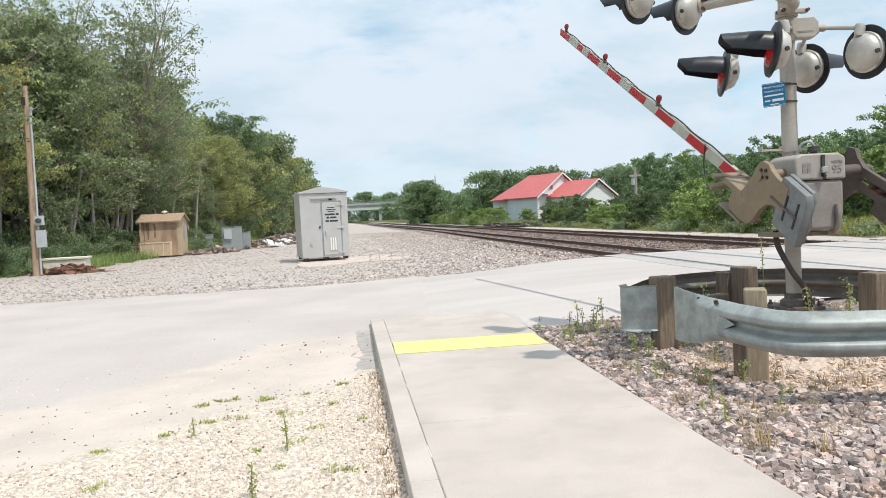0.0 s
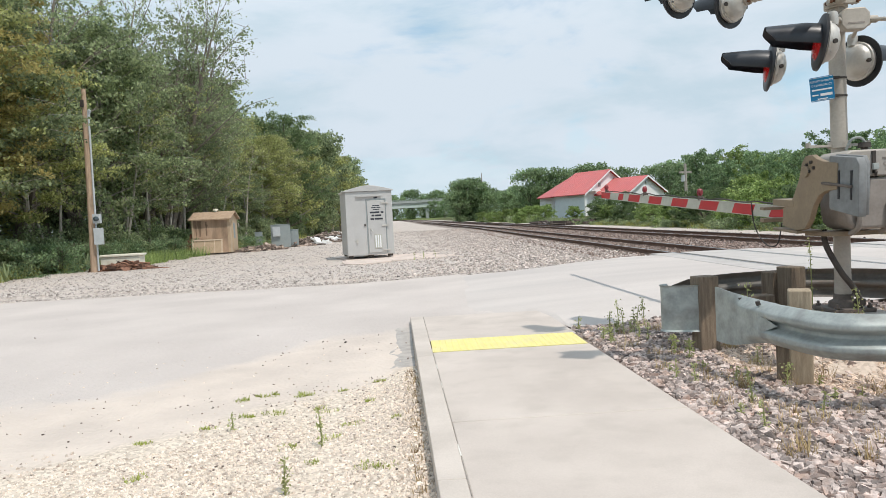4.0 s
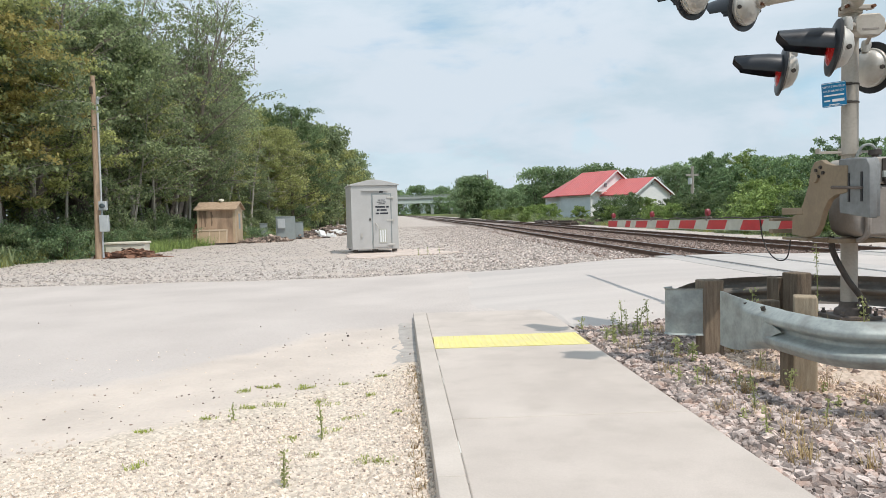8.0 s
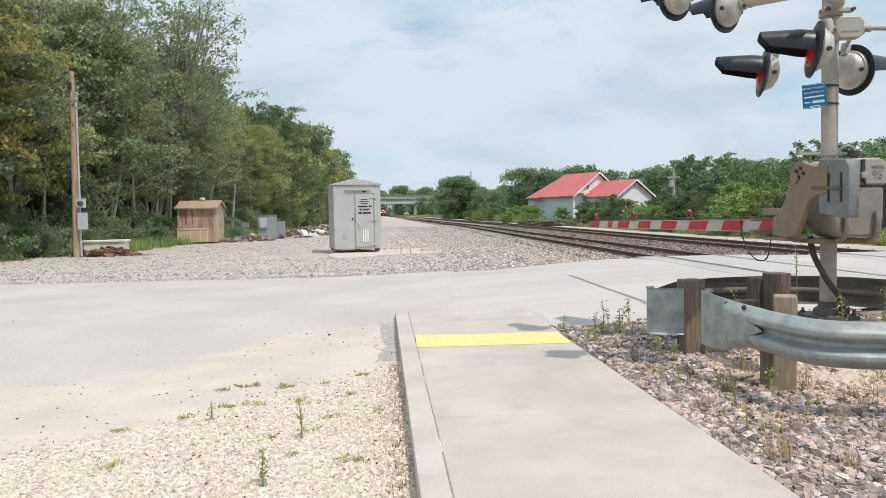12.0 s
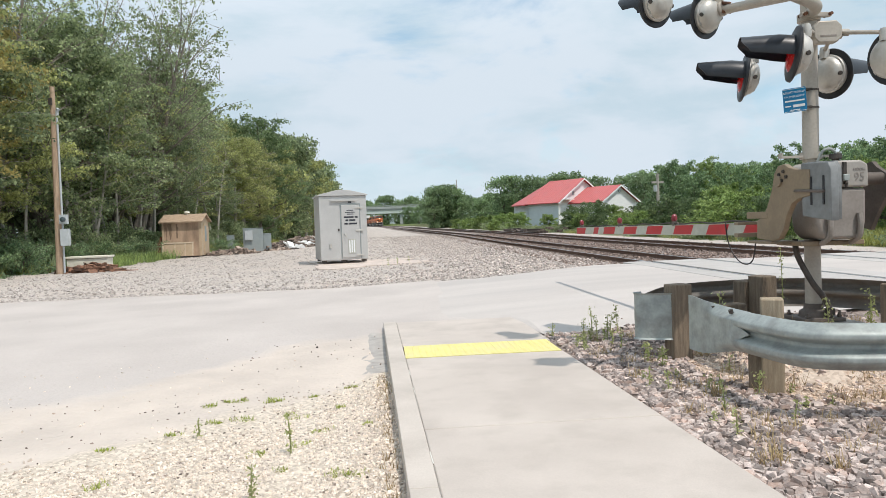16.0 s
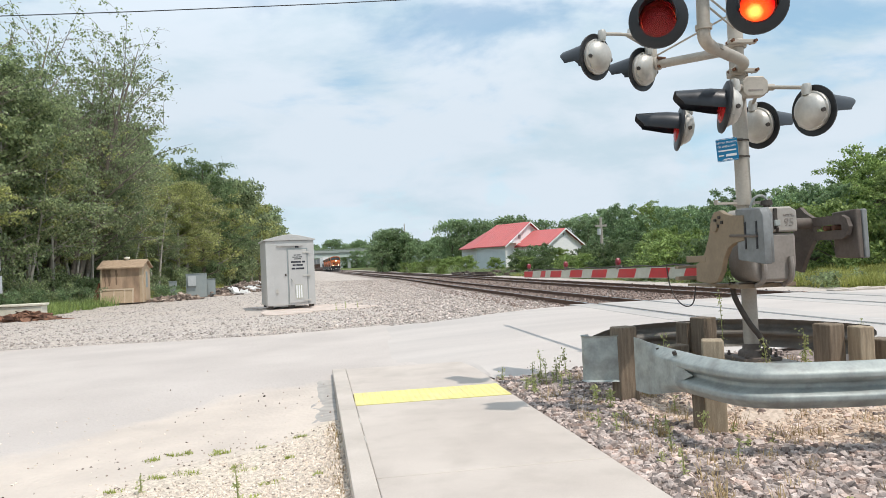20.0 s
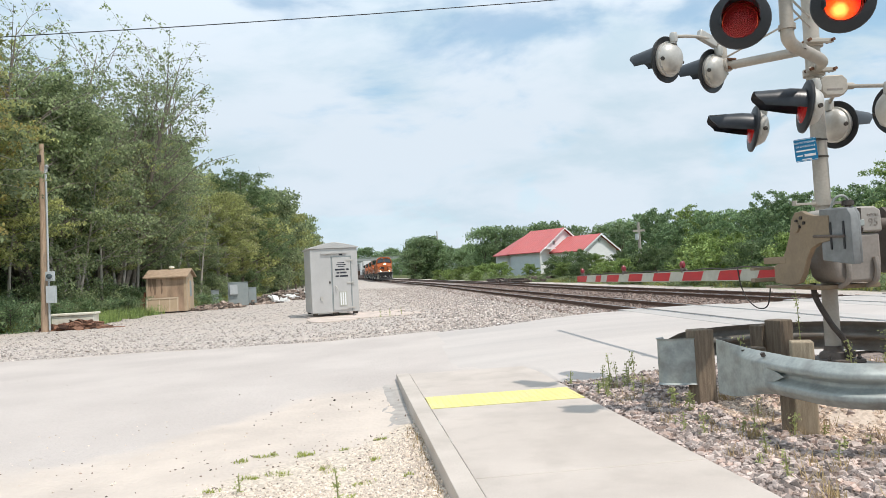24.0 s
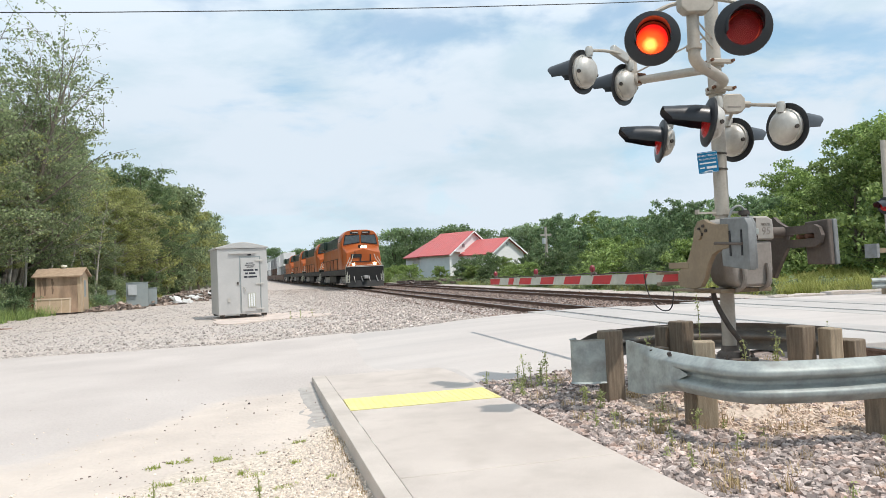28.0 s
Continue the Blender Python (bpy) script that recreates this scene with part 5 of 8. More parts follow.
def flasher(parent, c, ang, lens, dip=2.5, hood_len=0.40):
    """a round crossing lamp at c facing the heading ang (degrees, 0 is +y, positive to -x)."""
    m = pose(*c, 0, 0, ang) @ pose(0, 0, 0, -90 - dip, 0, 0) @ Matrix.Scale(0.92, 4)
    house = part("lamp_housing", MB().lathe([(0.0, -0.165), (0.07, -0.160), (0.135, -0.135), (0.168, -0.095), (0.176, -0.065), (0.192, -0.060), (0.196, -0.045), (0.190, -0.038), (0.190, -0.005)], m, 28), M_SILVER, parent, "round silver lamp housing")
    part("backing_disc", MB().lathe([(0.15, 0.012), (0.235, 0.006), (0.25, 0.0), (0.256, -0.02), (0.25, -0.024), (0.16, -0.012)], m, 36), M_BLACK, house, "black round backing disc")
    part("lens", MB().lathe([(0.163, 0.010), (0.125, 0.03), (0.06, 0.042), (0.0, 0.045)], m, 28), lens, house, "red glass lens")
    if lens is M_LAMP_GLASS:
        hub = m @ Vector((0, 0, -0.09))
        # added part: a glowing disc that turns away to imitate the flashing
        ref = part("reflector", MB().lathe([(0.143, 0.012), (0.11, -0.004), (0.06, -0.012), (0.0, -0.014)], m @ Matrix.Translation((0, 0, -0.09)), 24).lathe([(0.143, 0.010), (0.143, -0.02), (0.0, -0.024)], m @ Matrix.Translation((0, 0, -0.09)), 24), M_GLOW_DISC, house, "added glowing disc that turns away to make the lamp flash", origin=hub)
        # added sleeve, blocks glow that leaks past the turned disc
        part("sleeve", MB().lathe([(0.148, -0.11), (0.148, -0.01), (0.158, 0.008)], m, 28), M_BLACK, house, "added black sleeve that blocks stray glow")
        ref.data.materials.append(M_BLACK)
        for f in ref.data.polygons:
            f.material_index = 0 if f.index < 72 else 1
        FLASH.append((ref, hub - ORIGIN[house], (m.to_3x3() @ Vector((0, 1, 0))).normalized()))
    hood = MB()
    n = 18
    tip = 0.158 - 0.17 * (hood_len - 0.24)
    verts, faces = [], []
    for j in range(n + 1):
        a = radians(-14 + 208 * j / n)
        ln = hood_len * (0.80 + 0.20 * smoothstep(-0.25, 0.6, math.sin(a)))
        for r, z in ((0.168, 0.0), (0.166, ln * 0.3), (tip, ln)):
            verts.append(m @ Vector((r * math.cos(a), -r * math.sin(a), z)))
        for r, z in ((0.162, 0.0), (0.160, ln * 0.3), (tip - 0.006, ln)):
            verts.append(m @ Vector((r * math.cos(a), -r * math.sin(a), z)))
    for j in range(n):
        a, b = 6 * j, 6 * (j + 1)
        faces += [(a, a + 1, b + 1, b), (a + 1, a + 2, b + 2, b + 1), (a + 3, b + 3, b + 4, a + 4), (a + 4, b + 4, b + 5, a + 5), (a + 2, a + 5, b + 5, b + 2)]
    part("hood", hood.add(verts, faces), M_HOOD, house, "long black sun hood")
    lug = MB().tube([m @ Vector((0, -0.16, -0.10)), m @ Vector((0, -0.22, -0.10))], 0.035, 12)
    part("mount_lug", lug, M_SILVER, house)
    for sx in (-1, 1):
        part("screw", MB().tube([m @ Vector((sx * 0.155, 0.02, -0.09)), m @ Vector((sx * 0.18, 0.02, -0.10))], 0.02, 8), M_DARKSTEEL, house)
    for a in (40, 140, 250):
        u, v = 0.178 * math.cos(radians(a)), 0.178 * math.sin(radians(a))
        part("latch", MB().box(-0.02, -0.012, -0.075, 0.02, 0.012, -0.035, m @ Matrix.Translation((u, v, 0)) @ Matrix.Rotation(radians(a + 90), 4, "Z")), M_SILVER, house)
    return m, house


# lower cluster, along the road
LOW = [((3.473, 5.70, 2.581), 72), ((3.511, 6.60, 2.572), 72), ((4.289, 6.40, 2.548), -72), ((4.413, 5.75, 2.551), -76)]
octagon = [(-0.17, -0.06), (-0.11, -0.12), (0.11, -0.12), (0.17, -0.06), (0.17, 0.06), (0.11, 0.12), (-0.11, 0.12), (-0.17, 0.06)]
jm = pose(3.956, 5.98, 2.828, 90, 0, -8)
jbox = part("junction_box", MB().extrude([(0.72 * u, 0.8 * v) for u, v in octagon], -0.05, 0.05, jm), M_MAST, sig, "flat cast junction box", bevel=0.012)
part("lettering_bar", MB().extrude([(-0.07, -0.045), (0.07, -0.045), (0.07, -0.03), (-0.07, -0.03)], 0.051, 0.053, jm), M_BOX, jbox)
part("clamp", MB().lathe([(0.072, -0.05), (0.095, -0.05), (0.095, 0.05), (0.072, 0.05)], Matrix.Translation((SX, SY, 2.83))).box(SX - 0.05, SY - 0.2, 2.79, SX + 0.05, SY - 0.07, 2.87), M_MAST, sig, bevel=0.006)
for c, a in LOW:
    mm, house = flasher(sig, c, a, M_LENS, -9.0 if a > 0 else -5.0, 0.47)
    top = mm @ Vector((0, -0.235, -0.08))
    sx = 1 if c[0] > SX else -1
    start = Vector((3.956 + sx * 0.12, 5.98 + (0.1 if c[1] > SY else 0.0), 2.828))
    part("lamp_arm", MB().tube(curve([start, start.lerp(top, 0.5), top], 5), 0.018, 10).tube([start, start + Vector((sx * 0.09, 0, 0.0))], 0.032, 10), M_MAST, sig)
    part("cap", MB().lathe([(0.0, 0.045), (0.035, 0.035), (0.045, 0.0), (0.035, -0.06)], Matrix.Translation(top), 12), M_SILVER, house)
# upper pair, toward the side street
part("elbow_pipe", MB().tube(curve([(SX, SY - 0.02, 3.05), (3.795, 5.87, 3.035), (3.35, 5.46, 3.0), (3.14, 5.28, 2.985), (3.04, 5.21, 3.03), (3.03, 5.2, 3.14), (3.035, 5.2, 3.46)], 6), 0.052, 16), M_MAST, sig, "thick grey elbow pipe")
for z in (3.02, 3.30):
    part("pipe_clamp", MB().lathe([(0.072, -0.035), (0.098, -0.035), (0.098, 0.035), (0.072, 0.035)], Matrix.Translation((SX, SY, z))).box(SX - 0.14, SY - 0.13, z - 0.02, SX + 0.14, SY - 0.08, z + 0.02), M_MAST, sig, bevel=0.006)
    for dx in (-0.12, 0.12):
        part("clamp_bolt", MB().tube([(SX + dx, SY - 0.16, z), (SX + dx, SY - 0.05, z)], 0.016, 8), M_RUST, sig)
for p0 in ((3.20, 5.33, 2.99), (3.03, 5.2, 3.12)):
    part("pipe_collar", MB().lathe([(0.05, -0.02), (0.066, -0.02), (0.066, 0.02), (0.05, 0.02)], Matrix.Translation(p0)), M_MAST, sig)
um = pose(3.035, 5.16, 3.50, 90, 0, -12)
part("junction_box", MB().extrude([(0.85 * u, 0.85 * v) for u, v in octagon], -0.06, 0.06, um), M_MAST, sig, "flat cast junction box", bevel=0.012)
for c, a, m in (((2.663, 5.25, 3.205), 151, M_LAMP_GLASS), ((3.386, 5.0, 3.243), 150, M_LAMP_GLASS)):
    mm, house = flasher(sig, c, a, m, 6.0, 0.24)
    top = mm @ Vector((0, -0.24, -0.10))
    part("lamp_arm", MB().tube(curve([(3.035, 5.2, 3.52), Vector((3.035, 5.2, 3.52)).lerp(top, 0.5) + Vector((0, 0, 0.03)), tuple(top)], 5), 0.018, 10), M_MAST, sig)
# far pair on the cantilever pipe
part("arm_pipe", MB().tube([(SX, SY + 0.03, 3.262), (3.50, 7.08, 3.352)], 0.046, 14), M_MAST, sig, "thick grey cantilever pipe")
part("tee_fitting", MB().tube([(3.49, 7.06, 3.30), (3.47, 7.06, 3.66)], 0.066, 14).tube([(3.53, 6.98, 3.352), (3.44, 7.16, 3.352)], 0.075, 14), M_MAST, sig, bevel=0.008)
for dz in (-0.04, 0.05):
    part("clamp_bolt", MB().tube([(3.50, 6.96, 3.352 + dz), (3.60, 6.98, 3.352 + dz)], 0.016, 8), M_RUST, sig)
part("bracket", MB().box(-0.13, -0.03, -0.05, 0.13, 0.03, 0.05, pose(3.28, 6.95, 3.62, 0, 18, 20)), M_SILVER, sig, bevel=0.01)
for c in ((2.706, 6.75, 3.339), (3.377, 7.1, 3.311)):
    mm, house = flasher(sig, c, 28, M_LENS, -6.0, 0.42)
    top = mm @ Vector((0, -0.24, -0.10))
    part("lamp_arm", MB().tube(curve([(3.40, 7.0, 3.62), Vector((3.40, 7.0, 3.62)).lerp(top, 0.5) + Vector((0, 0, 0.02)), tuple(top)], 5), 0.017, 10), M_MAST, sig)
    part("cap", MB().lathe([(0.0, 0.045), (0.035, 0.035), (0.045, 0.0), (0.035, -0.06)], Matrix.Translation(top), 12), M_SILVER, house)
for z0, dz in ((3.46, -0.02), (3.56, 0.06)):
    part("stay_rod", MB().tube([(SX, SY, z0), (3.05, 5.25, 3.38 + dz)], 0.010, 6), M_MAST, sig)
part("stay_rod", MB().tube([(SX, SY + 0.02, 3.62), (3.52, 7.0, 3.44)], 0.010, 6), M_MAST, sig)
# upper pipe and cross-buck stub above the lamps
part("crossbuck_board", MB().box(-0.6, -0.012, -0.11, 0.6, 0.012, 0.11, pose(SX - 0.04, SY - 0.12, 4.55, 0, 45, 20)), M_WHITE, sig, "white crossbuck board")
part("crossbuck_board", MB().box(-0.6, -0.012, -0.11, 0.6, 0.012, 0.11, pose(SX - 0.04, SY - 0.15, 4.55, 0, -45, 20)), M_WHITE, sig, "white crossbuck board")
# blue emergency sign
sm = pose(3.719, 6.08, 2.258, 90, 0, -34) @ Matrix.Rotation(radians(3), 4, "Z") @ Matrix.Diagonal((0.79, 0.83, 1, 1))
sign = part("emergency_sign", MB().extrude([(-0.11, -0.13), (0.11, -0.13), (0.12, -0.12), (0.12, 0.12), (0.11, 0.13), (-0.11, 0.13), (-0.12, 0.12), (-0.12, -0.12)], -0.004, 0.0, sm), M_BLUE, sig, "small blue emergency notice with white lettering")
words("lettering", "REPORT PROBLEM", 0.028, M_INK, sign, sm @ Matrix.Translation((0, 0.075, 0.0015)))
words("lettering", "OR EMERGENCY", 0.028, M_INK, sign, sm @ Matrix.Translation((0, 0.03, 0.0015)))
part("lettering_bar", MB().extrude([(-0.1, -0.016), (0.1, -0.016), (0.1, 0.0), (-0.1, 0.0)], 0.001, 0.002, sm).extrude([(-0.1, -0.07), (-0.04, -0.07), (-0.04, -0.056), (-0.1, -0.056)], 0.001, 0.002, sm).extrude([(-0.02, -0.078), (0.1, -0.078), (0.1, -0.050), (-0.02, -0.050)], 0.001, 0.002, sm).extrude([(-0.05, -0.112), (0.05, -0.112), (0.05, -0.102), (-0.05, -0.102)], 0.001, 0.002, sm), M_INK, sign)
part("border", MB().extrude([(-0.113, -0.123), (0.113, -0.123), (0.113, -0.119), (-0.113, -0.119)], 0.001, 0.002, sm), M_INK, sign)
part("border", MB().extrude([(-0.113, 0.119), (0.113, 0.119), (0.113, 0.123), (-0.113, 0.123)], 0.001, 0.002, sm), M_INK, sign)
for z in (2.36, 2.20):
    part("band", MB().lathe([(0.071, -0.008), (0.076, -0.008), (0.076, 0.008), (0.071, 0.008)], Matrix.Translation((SX, SY, z))).box(SX - 0.12, SY - 0.1, z - 0.008, SX - 0.04, SY - 0.05, z + 0.008), M_DARKSTEEL, sig)

# the signal is shrunk about the camera's eye point to fit the view
EYE_POINT, SIG_S = Vector((0.0, -0.05, 1.28)), 0.915
sig.location = EYE_POINT + SIG_S * (ORIGIN[sig] - EYE_POINT)
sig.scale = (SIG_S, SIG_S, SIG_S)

# ---- relay bungalow ----
bung = thing("relay_bungalow", (-1.64, 25.75, 0.04), "silver-grey steel relay bungalow with a locked door", "equipment cabinet")
bm_ = pose(-1.64, 25.75, 0.04, 0, 0, 11)
BW, BD, BHT = 0.83, 0.95, 2.31


def bung_box(x0, y0, z0, x1, y1, z1):
    return MB().box(x0, y0, z0, x1, y1, z1, bm_)


pad = thing("concrete_pad", (-1.5, 25.5, 0.0), "packed pale dirt round the bungalow's foot", "dirt pad", kind="structure")
part("pad_slab", blot(-0.95, 25.0, 2.4, 2.4, 0.1, 8.0, -0.055, 0.032, 60, 0.9), M_DIRT, pad)
part("body", bung_box(-BW, -BD, 0.06, BW, BD, BHT), M_BUNG, bung, bevel=0.02)
rm = MB().extrude([(-BW - 0.05, 0.0), (BW + 0.05, 0.0), (BW + 0.05, 0.04), (BW * 0.62, 0.13), (BW * 0.3, 0.19), (0, 0.215), (-BW * 0.3, 0.19), (-BW * 0.62, 0.13), (-BW - 0.05, 0.04)], -BD - 0.05, BD + 0.05, bm_ @ Matrix(((1, 0, 0, 0), (0, 0, -1, 0), (0, 1, 0, BHT), (0, 0, 0, 1))))
part("roof", rm, M_BUNG, bung, "slightly arched steel roof", bevel=0.01)
part("rain_gutter", bung_box(-0.45, -BD - 0.07, 2.12, 0.45, -BD, 2.17), M_BUNG, bung)
door = part("door", bung_box(-0.07, -BD - 0.03, 0.14, 0.56, -BD, 1.98), M_BUNG, bung, "flush steel door", bevel=0.008)
part("door_frame", bung_box(-0.11, -BD - 0.015, 0.10, -0.08, -BD, 2.03).box(0.57, -BD - 0.015, 0.10, 0.60, -BD, 2.03, bm_).box(-0.11, -BD - 0.02, 1.99, 0.60, -BD, 2.03, bm_), M_UTIL, bung)
for z in (0.22, 1.08, 1.88):
    part("hinge", bung_box(0.42, -BD - 0.055, z - 0.03, 0.68, -BD - 0.03, z + 0.03), M_SILVER, door, bevel=0.004)
part("handle", MB().tube([bm_ @ Vector((0.02, -BD - 0.03, 0.98)), bm_ @ Vector((0.02, -BD - 0.09, 0.98)), bm_ @ Vector((0.08, -BD - 0.09, 0.86))], 0.018, 8), M_SILVER, door, "lever door handle")
vent = part("vent_panel", bung_box(0.14, -BD - 0.045, 0.28, 0.40, -BD - 0.03, 0.78), M_WHITE, door, "white louvred vent panel")
for k in range(3):
    part("vent_slot", bung_box(0.165 + 0.08 * k, -BD - 0.05, 0.31, 0.21 + 0.08 * k, -BD - 0.044, 0.75), M_INK, vent)
for z, h, spans in ((1.795, 0.03, ((0.12, 0.20), (0.215, 0.36))), (1.725, 0.03, ((0.07, 0.27), (0.285, 0.40))), (1.66, 0.03, ((0.13, 0.36),)), (1.555, 0.06, ((0.02, 0.36), (0.40, 0.50))),
                    (1.445, 0.06, ((0.07, 0.17), (0.20, 0.42))), (1.325, 0.06, ((0.03, 0.15), (0.18, 0.47)))):
    for a, b in spans:
        part("lettering_bar", bung_box(a, -BD - 0.034, z - h / 2, b, -BD - 0.029, z + h / 2), M_DARKINK, door)
part("number_plate", bung_box(0.18, -BD - 0.01, 2.055, 0.30, -BD, 2.105), M_DARKINK, bung)
for x in (-0.7, 0.7):
    for y in (-0.8, 0.8):
        part("foot", bung_box(x - 0.08, y - 0.08, -0.02, x + 0.08, y + 0.08, 0.07), M_DARKSTEEL, bung)
part("foot", bung_box(-0.1, -0.9, -0.02, 0.1, -0.75, 0.07), M_DARKSTEEL, bung)
part("outlet_box", bung_box(-0.52, -BD - 0.04, 0.50, -0.44, -BD, 0.64), M_SILVER, bung)
part("lock_box", bung_box(-0.2, -BD - 0.03, 1.08, -0.15, -BD, 1.16), M_DARKSTEEL, bung)
part("vent_pipe", MB().tube([bm_ @ Vector((-0.82, 0.3, 2.1)), bm_ @ Vector((-0.82, 0.3, 2.42))], 0.02, 8), M_SILVER, bung)

# ---- shed and yard things ----
shed = thing("shed", (-10.75, 38.9, 0.0), "tan plywood shed with a stained wall and low gable roof", "shed")
sm_ = pose(-10.75, 38.9, 0.02, 0, 0, 1) @ Matrix.Diagonal((1.0, 1, 1.05, 1))
part("wall", MB().box(-0.95, -0.9, 0.0, 1.0, -0.84, 1.72, sm_), M_SHED, shed, bevel=0.01)
part("wall", MB().box(-0.95, 0.84, 0.0, 1.0, 0.9, 1.72, sm_), M_SHED, shed, bevel=0.01)
part("wall", MB().box(-0.95, -0.84, 0.0, -0.89, 0.84, 1.72, sm_), M_SHED, shed)
part("wall", MB().extrude([(-0.84, 0.0), (0.84, 0.0), (0.84, 1.72), (0, 2.02), (-0.84, 1.72)], 0.94, 1.0, sm_ @ Matrix(((0, 0, 1, 0), (1, 0, 0, 0), (0, 1, 0, 0), (0, 0, 0, 1)))), M_SHED_TRIM, shed)
part("roof", MB().extrude([(-1.08, 1.68), (0, 2.06), (1.08, 1.68), (1.08, 1.74), (0, 2.13), (-1.08, 1.74)], -1.1, 1.14, sm_ @ Matrix(((0, 0, 1, 0), (1, 0, 0, 0), (0, 1, 0, 0), (0, 0, 0, 1)))), M_ROOF_BROWN, shed, "brown shingled roof")
part("trim", MB().box(0.9, -0.93, 0.0, 1.03, -0.90, 1.72, sm_), M_SHED_TRIM, shed)
part("trim", MB().box(-0.98, -0.93, 0.0, -0.9, -0.90, 1.72, sm_), M_SHED_TRIM, shed)
part("door", MB().box(1.0, -0.35, 0.1, 1.04, 0.35, 1.6, sm_), M_SHED_TRIM, shed, "narrow end door")
part("window", MB().box(1.04, -0.18, 0.7, 1.05, 0.18, 1.5, sm_), M_UTIL, shed)
for x, top, low, w in ((-0.76, 1.64, 0.75, 0.09), (-0.57, 1.66, 0.85, 0.20), (-0.22, 1.62, 0.90, 0.12)):
    edge = [(x + w * (0.5 + 0.5 * nz(k, x, 1.7)) * (1 - 0.6 * k / 7), top + (low - top) * k / 7) for k in range(8)] + [(x - w * (0.5 + 0.5 * nz(k, x, 2.3, 5.0)) * (1 - 0.6 * k / 7), top + (low - top) * k / 7) for k in range(7, -1, -1)]
    part("water_stain", MB().extrude(edge, 0.901, 0.903, sm_ @ Matrix(((1, 0, 0, 0), (0, 0, -1, 0), (0, 1, 0, 0), (0, 0, 0, 1)))), M_SHED_STAIN, shed, "dark water stain running down the wall")
part("roof_vent", MB().lathe([(0.0, 0.12), (0.14, 0.1), (0.16, 0.02), (0.09, 0.0), (0.09, -0.1)], sm_ @ Matrix.Translation((0.1, 0, 2.16)), 12), M_CREAM, shed)
panel = thing("plywood_sheet", (-10.85, 37.75, 0.0), "pale framed plywood panel leaning on the shed", "panel")
pm = pose(-10.85, 37.75, 0.03, -9, 0, 2)
part("board", MB().box(-0.85, 0.0, 0.0, 0.75, 0.03, 0.74, pm), M_SHED_TRIM, panel)
for a, z, lo, hi in ((-0.85, -0.77, 0, 0.74), (0.67, 0.75, 0, 0.74), (-0.77, 0.67, 0.67, 0.74), (-0.22, -0.17, 0, 0.67), (0.3, 0.35, 0, 0.67)):
    part("batten", MB().box(a, -0.03, lo, z, 0.0, hi, pm), M_BATTEN, panel)
solid("leaning_plank", MB().box(-0.06, -0.02, 0, 0.06, 0.02, 1.1, pose(-11.95, 38.0, 0.0, -6, 8, 10)).box(-0.05, -0.02, 0, 0.05, 0.02, 0.8, pose(-12.1, 37.9, 0.0, -5, 14, 10)), M_RUST, "reddish planks leaning on the shed", "plank")

upole = thing("utility_pole", (-11.3, 25.9, -0.05), "bare weathered wooden service pole with conduit and meter boxes", "utility pole")
part("pole", MB().tube([(-11.30, 25.9, -0.3), (-11.26, 25.9, 2.5), (-11.20, 25.85, 6.55)], [0.125, 0.112, 0.08], 14), M_POLE, upole)
part("conduit", MB().tube([(-11.10, 25.82, 0.0), (-11.08, 25.82, 3.2), (-11.06, 25.8, 5.6)], 0.035, 8), M_PVC, upole, "grey conduit up the pole")
part("meter_box", MB().box(-11.12, 25.64, 0.95, -10.82, 25.80, 1.55), M_PVC, upole, "grey steel disconnect box", bevel=0.01)
part("meter_box", MB().box(-11.12, 25.64, 1.72, -10.86, 25.80, 2.05), M_PVC, upole, "grey meter socket", bevel=0.01)
part("meter", MB().lathe([(0.09, 0), (0.085, 0.08), (0.0, 0.1)], pose(-10.98, 25.64, 1.88, 90, 0, 0), 14), M_GLASS, upole)
part("weatherhead", MB().tube(curve([(-11.06, 25.8, 5.5), (-11.04, 25.8, 5.75), (-10.98, 25.74, 5.72)]), 0.05, 8), M_PVC, upole)
upole.location.x -= 0.28
part("insulator_rack", MB().box(-11.3, 25.72, 5.9, -11.18, 25.78, 6.15), M_DARKSTEEL, upole)

tub = thing("plastic_tub", (-10.2, 27.0, 0.0), "cream rectangular tub among scrap beside the pole", "tub")
tmx = pose(-11.12, 27.35, 0.0, 0, 0, 6)
part("body", MB().box(-0.72, -0.35, 0.05, 0.72, 0.35, 0.44, tmx), M_CREAM, tub, bevel=0.03)
part("rim", MB().box(-0.77, -0.4, 0.44, 0.77, 0.4, 0.52, tmx), M_CREAM, tub, bevel=0.015)


def heap(name, spots, n, size, mat, label, category, seed, kind="stuff"):
    rng = random.Random(seed)
    mb = MB()
    for _ in range(n):
        x, y, r, h = rng.choice(spots)
        px, py = x + rng.gauss(0, r * 0.5), y + rng.gauss(0, r * 0.4)
        a, b, c = rng.uniform(*size), rng.uniform(*size) * 0.35, rng.uniform(*size) * 0.2
        d = math.hypot(px - x, py - y) / max(r, 0.1)
        m = pose(px, py, ground_z(px, py) + max(0.02, h * (1 - d) * rng.random()), rng.uniform(-25, 25), rng.uniform(-25, 25), rng.uniform(0, 180))
        mb.box(-a / 2, -b / 2, -c / 2, a / 2, b / 2, c / 2, m)
    return solid(name, mb, mat, label, category, kind=kind, smooth=False)


